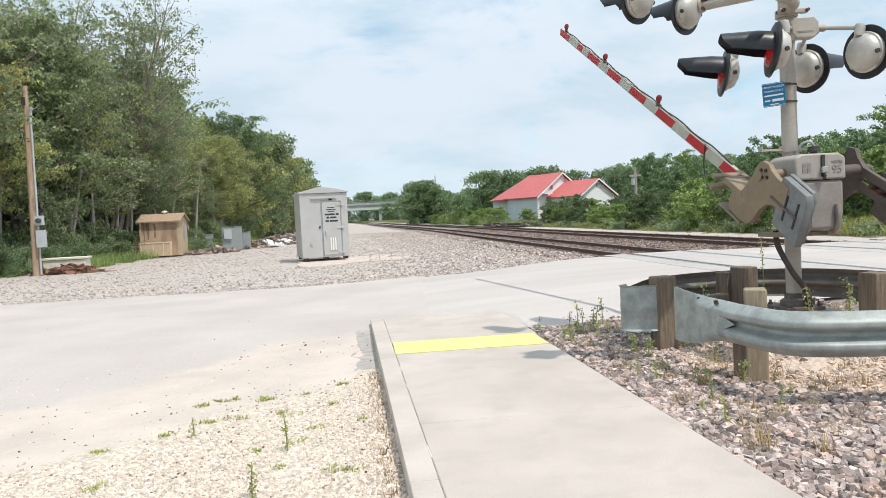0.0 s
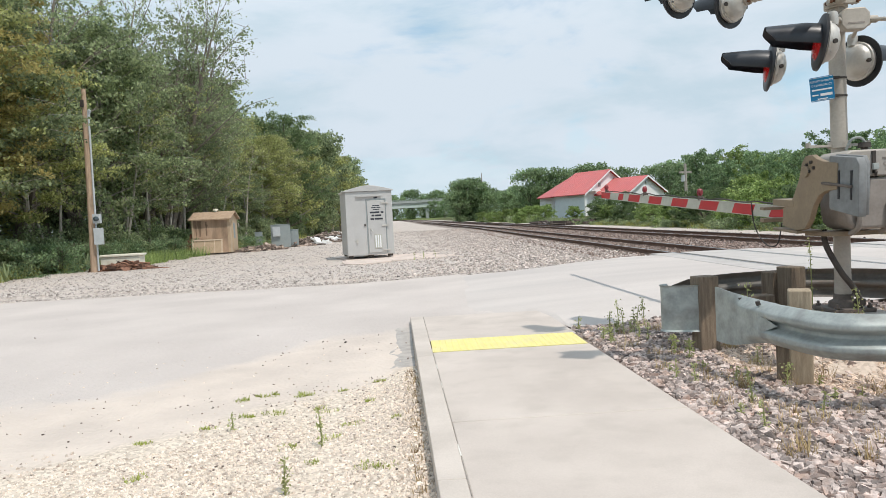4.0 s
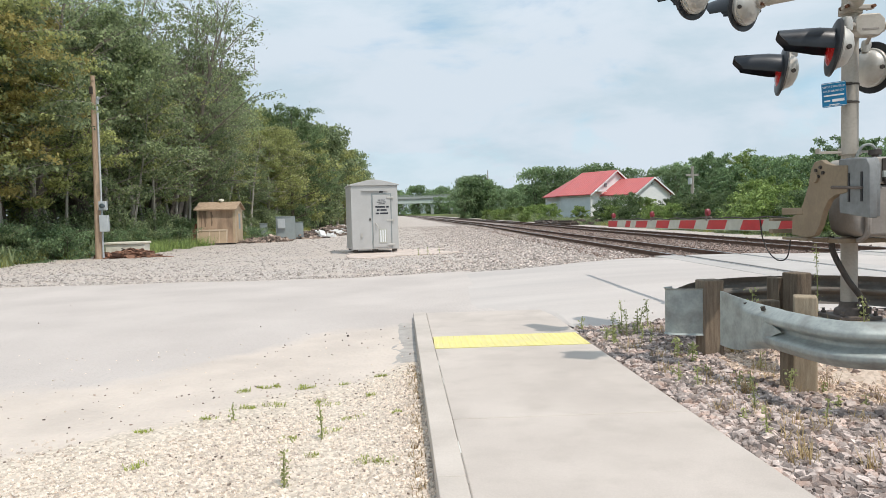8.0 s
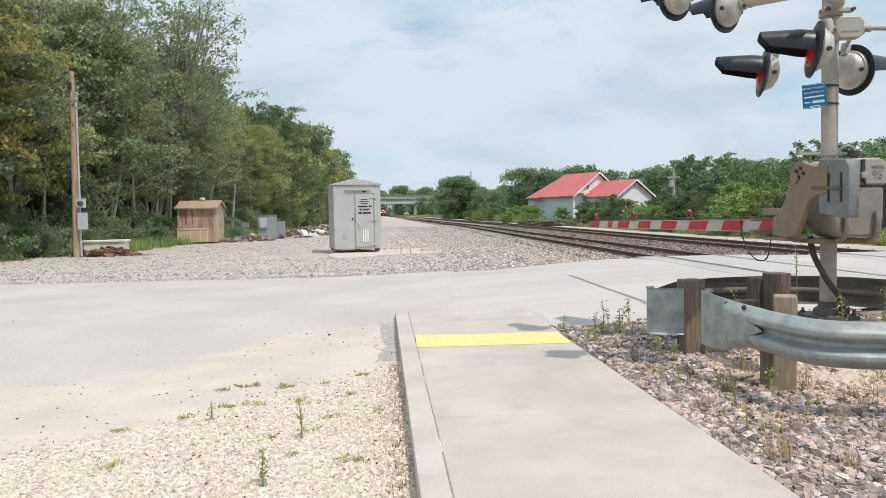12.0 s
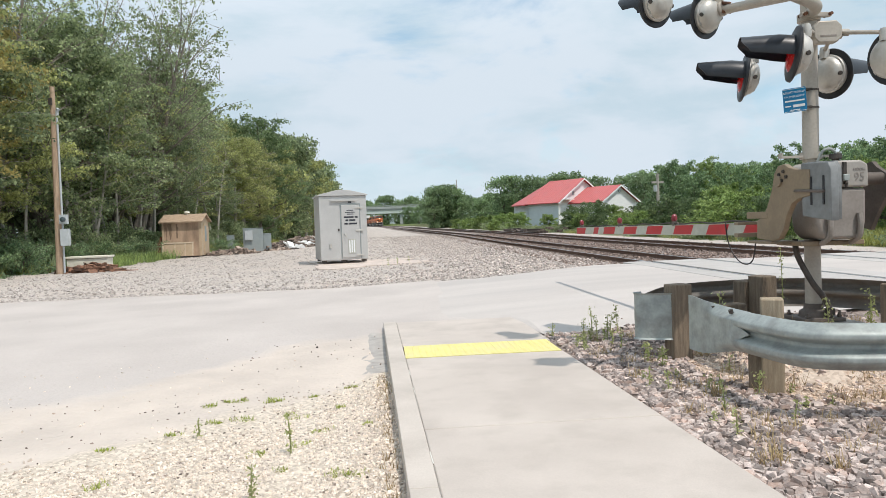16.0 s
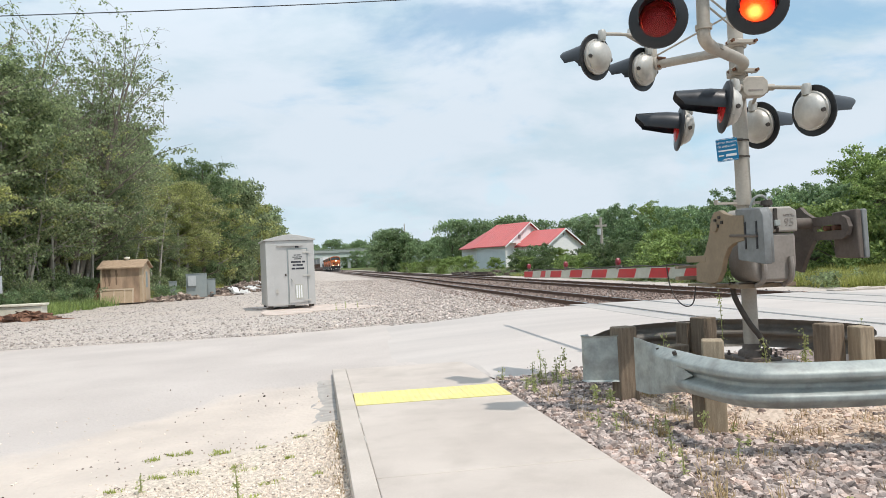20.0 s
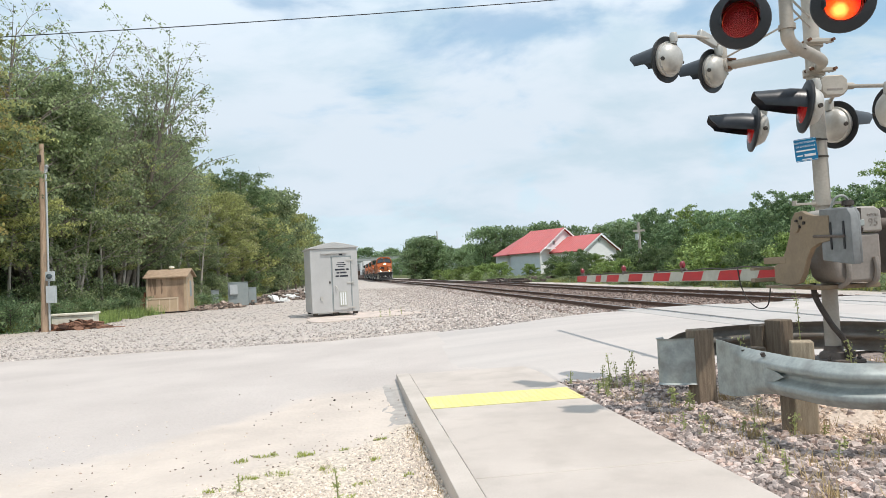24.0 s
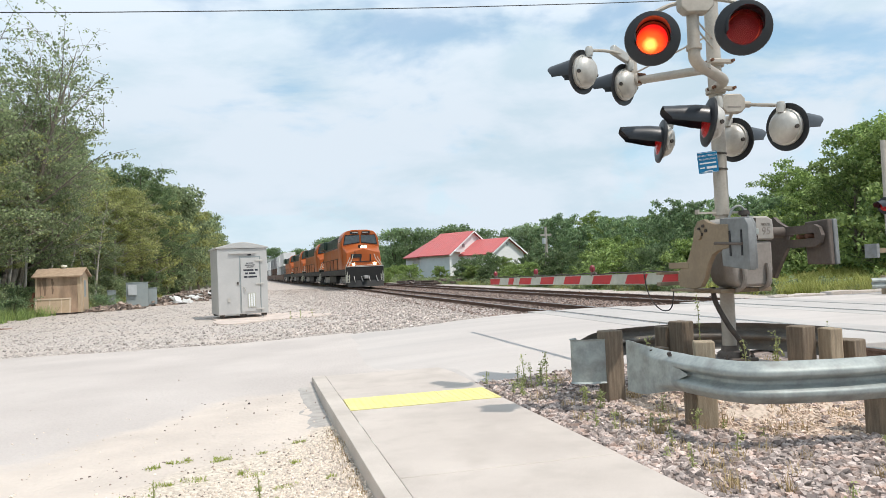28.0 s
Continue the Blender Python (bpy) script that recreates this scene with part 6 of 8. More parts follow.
heap("scrap_heap", [(-10.95, 26.6, 0.7, 0.36), (-10.45, 26.7, 0.5, 0.26)], 130, (0.12, 0.8), M_SCRAP, "rusty scrap metal heaped by the tub", "scrap", 4)
bars = MB()
bend = random.Random(15)
for k in range(46):
    x, y = -10.75 + bend.gauss(0, 0.42), 26.55 + bend.gauss(0, 0.22)
    g, ln, a = ground_z(x, y), bend.uniform(0.35, 1.0), bend.uniform(-0.6, 0.6) + (math.pi if k % 2 else 0)
    h = max(0.03, 0.34 - 0.32 * abs(x + 10.75)) * bend.uniform(0.3, 1.1)
    bars.tube(curve([(x - math.cos(a) * ln / 2, y - math.sin(a) * ln / 2, g + h * 0.3), (x, y, g + h), (x + math.cos(a) * ln / 2, y + math.sin(a) * ln / 2, g + 0.02 + h * bend.uniform(0.0, 0.8))], 3), bend.uniform(0.012, 0.03), 5)
solid("scrap_bars", bars, M_SCRAP, "tangle of bent rusty bars heaped by the tub", "scrap", kind="stuff")
heap("debris_pile", [(-9.0, 39.6, 0.8, 0.25), (-8.3, 40.6, 1.0, 0.35), (-7.3, 44.5, 1.2, 0.45), (-6.9, 49, 1.8, 0.6), (-6.6, 53, 2.0, 0.7), (-6.3, 58, 2.0, 0.6), (-6.2, 64, 2.2, 0.5)], 1300, (0.08, 0.75), M_DEBRIS, "mixed dumped debris along the yard edge", "debris", 5)
heap("white_sheeting", [(-5.9, 52, 1.2, 0.5), (-5.6, 58, 1.5, 0.6), (-6.4, 47, 0.8, 0.4), (-5.6, 62, 1.4, 0.5)], 22, (0.3, 1.3), M_BOXWHITE, "white plastic sheets and pipes in the debris", "debris", 6)
heap("dark_scrap", [(-4.9, 70, 1.6, 0.9)], 40, (0.3, 1.2), M_LOCOBLACK, "dark scrap at the end of the debris row", "scrap", 7)
for x, y, w, d, h, nm in ((-7.95, 43.0, 1.15, 0.8, 1.35, 1), (-9.5, 44.0, 0.45, 0.4, 0.95, 2), (-7.3, 44.0, 0.5, 0.6, 1.0, 3)):
    cab = thing("utility_cabinet", (x, y, 0.0), "grey-green steel utility cabinet standing in the yard", "utility cabinet", "utility cabinets in the yard")
    mm = pose(x, y, 0.0, 0, 0, 10)
    part("body", MB().box(-w / 2, -d / 2, 0.0, w / 2, d / 2, h, mm), M_UTIL, cab, bevel=0.02)
    part("lid", MB().box(-w / 2 - 0.02, -d / 2 - 0.02, h, w / 2 + 0.02, d / 2 + 0.02, h + 0.04, mm), M_UTIL, cab)
    part("door", MB().box(-w * 0.42, -d / 2 - 0.02, h * 0.1, w * 0.02, -d / 2, h * 0.92, mm), M_UTIL, cab)
    if nm == 1:
        part("meter_box", MB().box(-w * 0.4, -d / 2 - 0.16, h * 0.5, -w * 0.02, -d / 2 - 0.02, h * 0.92, mm), M_PVC, cab)

# ---- distance: barn, overpass, poles ----
barn = thing("barn", (26.0, 96.0, 0.4), "white barn with a red metal roof and a lower side wing", "barn")
BR = pose(25.1, 91.4, 0.35, 0, 0, -60)


def hall(x0, x1, y0, y1, eave, ridge, side_mat, gable_mat):
    """a gabled hall, ridge along x, gable at x1."""
    ym = (y0 + y1) / 2
    part("wall", MB().box(x0, y0, 0, x1 - 0.15, y0 + 0.15, eave, BR), side_mat, barn)
    part("wall", MB().box(x0, y1 - 0.15, 0, x1 - 0.15, y1, eave, BR), side_mat, barn)
    for x in (x0, x1 - 0.15):
        part("gable_wall", MB().extrude([(y0, 0), (y1, 0), (y1, eave), (ym, ridge), (y0, eave)], x, x + 0.15, BR @ Matrix(((0, 0, 1, 0), (1, 0, 0, 0), (0, 1, 0, 0), (0, 0, 0, 1)))), gable_mat, barn, "white gable wall")
    k = (ridge - eave) / (y1 - ym)
    ov = 0.4
    for s in (-1, 1):
        e = ym + s * ((y1 - ym) + ov)
        p = [(x0 - ov, ym, ridge + 0.05), (x1 + ov, ym, ridge + 0.05), (x1 + ov, e, eave - k * ov + 0.05), (x0 - ov, e, eave - k * ov + 0.05)]
        q = [(a, b, c + 0.1) for a, b, c in p]
        part("roof", MB().add([BR @ Vector(v) for v in p + q], [(3, 2, 1, 0), (4, 5, 6, 7), (0, 1, 5, 4), (1, 2, 6, 5), (2, 3, 7, 6), (3, 0, 4, 7)]), M_BARN_ROOF, barn, "red ribbed metal roof", smooth=False)
        seams = MB()
        for i in range(14):
            x = x0 + (x1 - x0) * i / 13
            a, b = Vector((x, ym, ridge + 0.16)), Vector((x, e, eave - k * ov + 0.16))
            seams.tube([BR @ a, BR @ b], 0.035, 4)
        part("roof_seams", seams, M_BARN_ROOF, barn)
        part("fascia", MB().add([BR @ Vector(v) for v in ((x1 + ov + 0.02, ym, ridge - 0.05), (x1 + ov + 0.02, e, eave - k * ov - 0.1), (x1 + ov + 0.02, e, eave - k * ov + 0.12), (x1 + ov + 0.02, ym, ridge + 0.17))], [(0, 1, 2, 3)]), M_BARN_WHITE, barn)


hall(-4.2, 1.6, -4.4, 4.4, 3.1, 5.95, M_BARN_BLUE, M_BARN_WHITE)
# hipped wing behind the ridge's end
wing = [(-4.4, 0.0, 6.05), (-4.4, -4.85, 2.95), (-8.2, -4.0, 2.95), (-8.2, 4.0, 2.95), (-4.4, 4.85, 2.95)]
part("hip_roof", MB().add([BR @ Vector(v) for v in wing] + [BR @ Vector((x, y, z - 0.12)) for x, y, z in wing], [(0, 2, 1), (0, 3, 2), (0, 4, 3), (5, 6, 7, 8, 9), (1, 2, 7, 6), (2, 3, 8, 7), (3, 4, 9, 8), (4, 0, 5, 9), (0, 1, 6, 5)]), M_BARN_ROOF, barn, "red hipped roof end", smooth=False)
for y0, y1, x0, x1 in ((-3.7, -3.55, -7.9, -4.2), (3.55, 3.7, -7.9, -4.2), (-3.55, 3.55, -7.9, -7.75)):
    part("wall", MB().box(x0, y0, 0, x1, y1, 2.9, BR), M_BARN_BLUE, barn)
hall(1.7, 7.0, -2.4, 4.0, 2.9, 4.75, M_BARN_WHITE, M_BARN_WHITE)
part("gable_vent", MB().box(1.6, -2.0, 3.9, 1.66, -1.6, 4.4, BR), M_UTIL, barn)
part("awning", MB().box(1.6, -4.0, 3.3, 2.5, -2.45, 3.4, BR), M_BARN_WHITE, barn)
part("gable_lamp", MB().tube([BR @ Vector((7.0, 0.8, 4.1)), BR @ Vector((7.15, 0.8, 4.1))], 0.18, 10), M_UTIL, barn)
house = thing("house", (47.0, 62.0, 0.5), "small tan house almost hidden in the trees", "house")
hm = pose(45.0, 62.0, 0.4, 0, 0, 20)
part("wall", MB().box(-3, -3, 0, 3, 3, 2.6, hm), M_BARN_WHITE, house)
part("roof", MB().extrude([(-3.3, 2.5), (0, 4.4), (3.3, 2.5)], -3.3, 3.3, hm @ Matrix(((1, 0, 0, 0), (0, 0, -1, 0), (0, 1, 0, 0), (0, 0, 0, 1)))), M_SHED_TRIM, house)

bridge = thing("overpass", (10, 430, 0), "pale concrete highway overpass beyond the curve of the tracks", "overpass", kind="structure")
part("deck", MB().box(-90, 428, 10.3, 60, 438, 11.2), M_BRIDGE, bridge)
part("parapet", MB().box(-90, 427.6, 11.2, 60, 428.0, 12.5), M_BRIDGE, bridge)
for k in range(3):
    part("girder", MB().box(-90, 428.3 + 3.4 * k, 8.3, 60, 428.9 + 3.4 * k, 10.3), M_STEEL_PALE, bridge, "pale green steel girder")
for x in (-36, -13.5, 10.2):
    part("pier", MB().box(x - 0.9, 429.5, 0, x + 0.9, 431, 7.5), M_BRIDGE, bridge)
    part("pier_cap", MB().box(x - 1.7, 429.2, 7.2, x + 1.7, 437.4, 8.3), M_BRIDGE, bridge)
part("abutment", MB().box(19.6, 428.5, 0, 22.5, 438, 10.3), M_BRIDGE, bridge)
part("railing", MB().box(-90, 428, 13.1, 60, 428.1, 13.3).box(-90, 428, 12.7, 60, 428.1, 12.85), M_STEEL, bridge)
for k in range(40):
    part("rail_post", MB().box(-88 + 3.7 * k, 428, 12.5, -87.8 + 3.7 * k, 428.15, 13.4), M_STEEL, bridge)

for x, y, h, arm in ((20.0, 50, 4.3, 0.45), (15.6, 150, 10.4, 0.0)):
    up = thing("distant_pole", (x, y, 0.3), "thin grey utility pole standing among far trees", "utility pole", "distant poles")
    part("pole", MB().tube([(x, y, 0), (x, y, h)], [0.16, 0.10], 8), M_BARK_PALE, up)
    if arm:
        part("crossarm", MB().box(x - arm, y - 0.06, h - 0.7, x + arm, y + 0.06, h - 0.55), M_BARK_PALE, up)
        part("transformer", MB().tube([(x - 0.25, y - 0.2, h - 1.3), (x - 0.25, y - 0.2, h - 0.85)], 0.14, 10), M_PVC, up)

wire = thing("overhead_wire", (0, 20, 8.5), "thin black overhead cable sagging across the sky", "cable", kind="structure")
part("cable", MB().tube([(-60 + 5 * i, 20, 8.85 + 0.062 * (-60 + 5 * i) + 0.0009 * (-60 + 5 * i) ** 2) for i in range(25)], 0.013, 6), M_CABLE, wire)

# timbers stacked beyond the far track
for i in range(9):
    m = pose(15.8 + 0.7 * (i % 3) + 0.2 * nz(i, 1), 62 + 1.9 * (i // 3) + i * 0.5, 0.20 + 0.2 * (i % 2), 0, 3 * nz(i, 2), 62 + 30 * nz(i, 3))
    solid("old_tie", MB().box(-1.3, -0.12, -0.1, 1.3, 0.12, 0.1, m), M_TIE, "old dark railway tie dumped beside the track", "railway tie", "dumped ties", bevel=0.01)

# signal and guardrail on the far side of the crossing
fs = thing("crossing_signal", (15.9, 15.8, 0.1), "distant crossing signal with a red lamp and counterweight", "crossing signal")
part("mast", MB().tube([(16.25, 15.9, 0.0), (16.25, 15.9, 4.4)], 0.07, 14), M_MAST, fs)
for x, y in ((15.78, 15.5), (16.7, 15.7)):
    mm, house = flasher(fs, (x, y, 2.53), 100, M_LENS)
    part("lamp_arm", MB().tube([mm @ Vector((0, -0.2, -0.1)), (16.25, 15.9, 2.8)], 0.025, 8), M_MAST, fs)
part("counterweight", MB().box(15.2, 15.3, 1.12, 15.3, 15.7, 1.5), M_PLATE, fs, bevel=0.01)
part("counterweight_arm", MB().box(15.3, 15.45, 1.25, 16.1, 15.55, 1.38), M_TAN, fs)
part("mechanism_box", MB().box(16.05, 15.3, 1.1, 16.65, 15.75, 1.8), M_BOX, fs, bevel=0.02)
fg = thing("guardrail", (15.6, 15.2, 0.1), "short galvanised guardrail beyond the tracks", "guardrail")
part("beam", beam(curve([(15.05, 15.4, 0.30), (15.6, 15.15, 0.30), (16.6, 15.1, 0.30), (18.5, 15.2, 0.30)]), 1), M_STEEL, fg)
for x in (15.5, 17.0, 18.4):
    part("post", MB().box(x - 0.08, 15.3, -0.1, x + 0.08, 15.45, 0.64), M_TIMBER_NEW, fg)
fkerb = MB()
for i in range(40):
    x = 13.3 + 0.24 * i
    fkerb.box(x, 17.0 + 0.06 * nz(i, 3, 0.7) + 0.02 * i, -0.05, x + 0.26, 17.3 + 0.05 * nz(i, 8, 0.9) + 0.02 * i, 0.16 + 0.05 * nz(i, 1, 0.6), Matrix.Identity(4))
solid("rubble_kerb", fkerb, M_CURB, "broken pale concrete edge beyond the tracks", "kerb", kind="structure", bevel=0.03)


# ---- plants ----
def leaf_arrays(centres, size, rng, droop=0.3):
    n = len(centres)
    nrm = rng.normal(0, 1, (n, 3)) + np.array([0, 0, 0.7])
    nrm /= np.linalg.norm(nrm, axis=1)[:, None]
    d = rng.normal(0, 1, (n, 3))
    d -= nrm * np.sum(d * nrm, 1)[:, None]
    d /= np.linalg.norm(d, axis=1)[:, None]
    s = np.cross(nrm, d)
    ln = (size * rng.uniform(0.6, 1.35, n))[:, None]
    w = ln * rng.uniform(0.28, 0.42, n)[:, None]
    a = centres - d * ln * 0.5
    b = centres + s * w + nrm * ln * 0.08
    c = centres + d * ln * 0.5 - np.array([0, 0, 1]) * ln * droop * 0.3
    e = centres - s * w + nrm * ln * 0.08
    v = np.stack([a, b, c, e], 1).reshape(-1, 3)
    f = np.arange(4 * n).reshape(-1, 4)
    return v, f


def make_tree(name, seed, h, spread_r, trunk_r, leaves, leaf, leaf_mat, bark, label, bare=0.25, clump=0.85, stems=1, top_sparse=0.0, limbs=26, rise=1.0, twigs=3, pad=0.5, lean=0.10, droop=0.25):
    """a tapered trunk with limbs and twigs, and leaves hung along the twigs in flat, drooping sprays."""
    rng = np.random.default_rng(seed)
    rnd = random.Random(seed)
    wood, sprays = MB(), []
    for st in range(stems):
        tilt = Vector((rnd.uniform(-1, 1), rnd.uniform(-1, 1), 0)) * (lean if stems == 1 else 0.28)
        base = Vector((rnd.uniform(-0.4, 0.4), rnd.uniform(-0.4, 0.4), -0.3)) * (0 if stems == 1 else 1) + Vector((0, 0, -0.3))
        hh = h * (1.0 if st == 0 else rnd.uniform(0.7, 0.95))
        trunk = [base + tilt * hh * t + Vector((0.25 * math.sin(3 * t + seed), 0.25 * math.cos(2.3 * t + seed), 0)) * t + Vector((0, 0, hh * 0.96 * t)) for t in (0, 0.12, 0.3, 0.5, 0.7, 0.88, 1.0)]
        wood.tube(trunk, [trunk_r * 1.25, trunk_r, trunk_r * 0.85, trunk_r * 0.62, trunk_r * 0.4, trunk_r * 0.2, 0.012], 7, False)
        for i in range(limbs // stems):
            t = bare + (0.97 - bare) * (i + rnd.random()) / (limbs / stems)
            k = min(5, int(t * 6))
            p = trunk[k].lerp(trunk[k + 1], t * 6 - k)
            a = i * 2.4 + rnd.uniform(-0.5, 0.5)
            shape = math.sin(math.pi * min(1.0, (t - bare) / (1 - bare) * 0.78 + 0.18)) ** 0.7
            ln = spread_r * shape * rnd.uniform(0.6, 1.15)
            up = 0.25 + 0.75 * t + rnd.uniform(-0.1, 0.2)
            d = Vector((math.cos(a), math.sin(a), up * 0.8 * rise)).normalized()
            q = p + d * ln * 0.55 + Vector((0, 0, 0.05 * ln))
            e = p + d * ln + Vector((0, 0, rnd.uniform(-0.12, 0.18) * ln))
            r0 = max(0.016, trunk_r * 0.46 * (1.05 - t))
            wood.tube([p, q, e], [r0, r0 * 0.6, 0.008], 5, False)
            full = 1.0 - top_sparse * smoothstep(0.45, 0.95, t)
            sprays.append((q, e, 0.42 * clump, full))
            for j in range(twigs):
                f = rnd.uniform(0.3, 0.97)
                w = p.lerp(q, f / 0.55) if f < 0.55 else q.lerp(e, (f - 0.55) / 0.45)
                b = w + Vector((rnd.gauss(d.x * 0.5, 0.9), rnd.gauss(d.y * 0.5, 0.9), rnd.gauss(0.30 * rise, 0.4))).normalized() * ln * rnd.uniform(0.25, 0.55)
                wood.tube([w, w.lerp(b, 0.5) + Vector((0, 0, 0.04)), b], [r0 * 0.4, r0 * 0.25, 0.006], 4, False)
                sprays.append((w, b, 0.36 * clump, full * (0.0 if rnd.random() < 0.08 else rnd.uniform(0.5, 1.3))))
    start, end = np.array([tuple(v[0]) for v in sprays]), np.array([tuple(v[1]) for v in sprays])
    wide = np.array([v[2] for v in sprays])
    length = np.linalg.norm(end - start, axis=1)
    wt = np.array([v[3] for v in sprays]) * (length + 0.15) * wide
    pick = rng.choice(len(sprays), leaves, p=wt / wt.sum())
    u = (0.12 + 0.98 * rng.random(leaves) ** 0.8)[:, None]
    off = rng.normal(0, 0.55, (leaves, 3)) * np.array([1, 1, pad]) * wide[pick][:, None] * (1.15 - 0.5 * u)
    sag = np.zeros((leaves, 3))
    sag[:, 2] = -droop * (u[:, 0] ** 2) * length[pick] * 0.5 - droop * 0.6 * np.linalg.norm(off[:, :2], axis=1)
    cen = start[pick] + (end[pick] - start[pick]) * u + off + sag
    cen[:, 2] = np.maximum(cen[:, 2], 0.08)
    v, f = leaf_arrays(cen, leaf, rng, 0.9)
    tree = thing(name, (0, 0, 0), label, "tree" if h > 5 else "shrub")
    part("trunk", wood, bark, tree)
    crown = new("crown", quick_mesh("crown", v, f, leaf_mat))
    crown.parent = tree
    return tree


def put_trees(kinds, spots, group):
    """places each kind's first tree and copies the rest."""
    first = {}
    for i, (k, x, y, s, turn) in enumerate(spots):
        m = Matrix.Translation((x, y, ground_z(x, y) - 0.05)) @ Matrix.Rotation(turn, 4, "Z") @ Matrix.Diagonal((s, s, s * (0.92 + 0.16 * ((i * 37) % 10) / 10), 1))
        if k in first:
            copy_thing(kinds[k], m)
        else:
            first[k] = m
            tagged(kinds[k], group=group)
    for k, m in first.items():
        kinds[k].matrix_basis = m


WOOD = {
    "dark": make_tree("woodland_tree", 11, 11.5, 3.6, 0.16, 18000, 0.15, M_LEAF_DARK, M_BARK, "dense dark green broadleaf tree at the wood's edge", 0.14, 1.3, 1, 0.0, 32, 1.0, 6),
    "mid": make_tree("woodland_tree", 12, 10.5, 3.4, 0.15, 22000, 0.135, M_LEAF_MID, M_BARK_PALE, "leafy green broadleaf tree at the wood's edge", 0.26, 1.2, 1, 0.0, 34, 0.9, 7),
    "olive": make_tree("woodland_tree", 13, 9.8, 3.4, 0.15, 22000, 0.13, M_LEAF_OLIVE, M_BARK_PALE, "olive-green tree with yellowing leaves", 0.28, 1.15, 1, 0.0, 34, 0.8, 7),
    "russet": make_tree("woodland_tree", 27, 11.0, 4.2, 0.18, 30000, 0.135, M_LEAF_RUSSET, M_BARK, "tall broad tree with brownish olive drooping leaves", 0.30, 1.25, 1, 0.0, 40, 0.7, 8, 0.5, 0.06, 0.4),
    "sparse": make_tree("sparse_tree", 14, 14.5, 4.3, 0.20, 7000, 0.15, M_LEAF_PALE, M_BARK_MID, "tall thinly leaved tree with bare upper branches", 0.22, 0.85, 3, 0.80, 48, 1.6, 6),
    "sparse2": make_tree("sparse_tree", 15, 13.0, 4.4, 0.21, 9500, 0.15, M_LEAF_PALE, M_BARK_MID, "tall thinly leaved tree with pale bare upper branches", 0.22, 0.9, 3, 0.5, 48, 1.4, 6),
    "slender": make_tree("slender_tree", 19, 9.5, 2.3, 0.10, 2600, 0.12, M_LEAF_OLIVE, M_BARK_PALE, "slender grey-barked tree with a thin crown at the wood's edge", 0.5, 0.7, 2, 0.2, 24, 1.2, 4),
    "back": make_tree("woodland_tree", 17, 10.5, 3.4, 0.15, 5600, 0.27, M_LEAF_MID, M_BARK, "leafy green broadleaf tree inside the wood", 0.14, 1.9, 1, 0.0, 24, 1.0, 4, 0.6),
    "backolive": make_tree("woodland_tree", 18, 9.8, 3.3, 0.15, 5600, 0.26, M_LEAF_OLIVE, M_BARK_PALE, "olive-green tree inside the wood", 0.14, 1.8, 1, 0.0, 24, 1.0, 4, 0.6),
    "fern": make_tree("undergrowth_shrub", 29, 2.2, 1.5, 0.03, 5200, 0.10, M_LEAF_FAR, M_BARK, "bright green leafy bush at the wood's foot", 0.05, 0.9, 3, 0.0, 30, 0.8, 4),
    "under": make_tree("undergrowth_shrub", 16, 3.0, 1.7, 0.04, 5200, 0.12, M_LEAF_MID, M_BARK, "low leafy shrub under the trees", 0.05, 1.3, 3, 0.0, 26, 0.9, 5),
}
rnd = random.Random(5)
spots = []
for i, y in enumerate([23, 26.5, 29, 32, 35, 38.5, 42, 46, 50, 54, 58.5, 63, 68, 73, 79, 85, 92, 99, 107, 116, 126, 137, 149, 162, 176, 191, 207, 225]):
    x = wood_edge(y) - rnd.uniform(1.0, 2.4)
    low = 0.66 if 36 < y < 56 else 1.08
    x += 0.6 * smoothstep(54, 66, y) + 2.4 * smoothstep(66, 100, y)
    k = ("olive", "mid", "olive", "mid", "mid", "olive", "mid", "mid", "olive", "mid", "olive", "olive", "dark", "mid")[i % 14]
    if y > 70:
        k = ("back", "backolive")[i % 5 in (1, 3)]
    spots.append((k, x, y + rnd.uniform(-1, 1), rnd.uniform(0.85, 1.1) * low, rnd.uniform(0, 6.28)))
    spots.append((("backolive", "back", "back")[i % 3] if y > 34 else "backolive", x - rnd.uniform(3, 5), y + rnd.uniform(-1.5, 1.5), rnd.uniform(1.0, 1.2) * low, rnd.uniform(0, 6.28)))
    if y < 110:
        spots.append((("back", "backolive", "back")[i % 3], x - rnd.uniform(7, 10), y + rnd.uniform(-2, 2), rnd.uniform(1.05, 1.3) * (low if y > 40 else 1.0) * (0.85 if 30 < y < 62 else 1), rnd.uniform(0, 6.28)))
for x, y, k, s in ((-15.2, 33.5, "sparse", 1.0), (-14.6, 38, "sparse2", 1.0), (-14.9, 43.5, "sparse2", 1.0), (-16, 29, "sparse", 0.95), (-14.4, 48, "sparse", 0.9), (-17.5, 36, "sparse", 1.1), (-17.2, 27.5, "russet", 1.0), (-19.5, 32, "russet", 1.15), (-15.6, 24.0, "russet", 0.85), (-14.5, 40.5, "sparse", 0.95), (-15.0, 46.5, "sparse", 1.08), (-14.8, 51, "sparse2", 0.95), (-14.6, 55, "sparse2", 0.9), (-14.7, 42, "sparse", 1.1), (-15.5, 50, "sparse", 1.1)):
    spots.append((k, x, y, s, rnd.uniform(0, 6.28)))
for i, y in enumerate((29.5, 33.8, 36, 40.2, 42.5, 45, 47.8, 52)):
    spots.append(("slender", wood_edge(y) - rnd.uniform(0.4, 1.5), y, 0.8 + 0.05 * (i % 5), rnd.uniform(0, 6.28)))
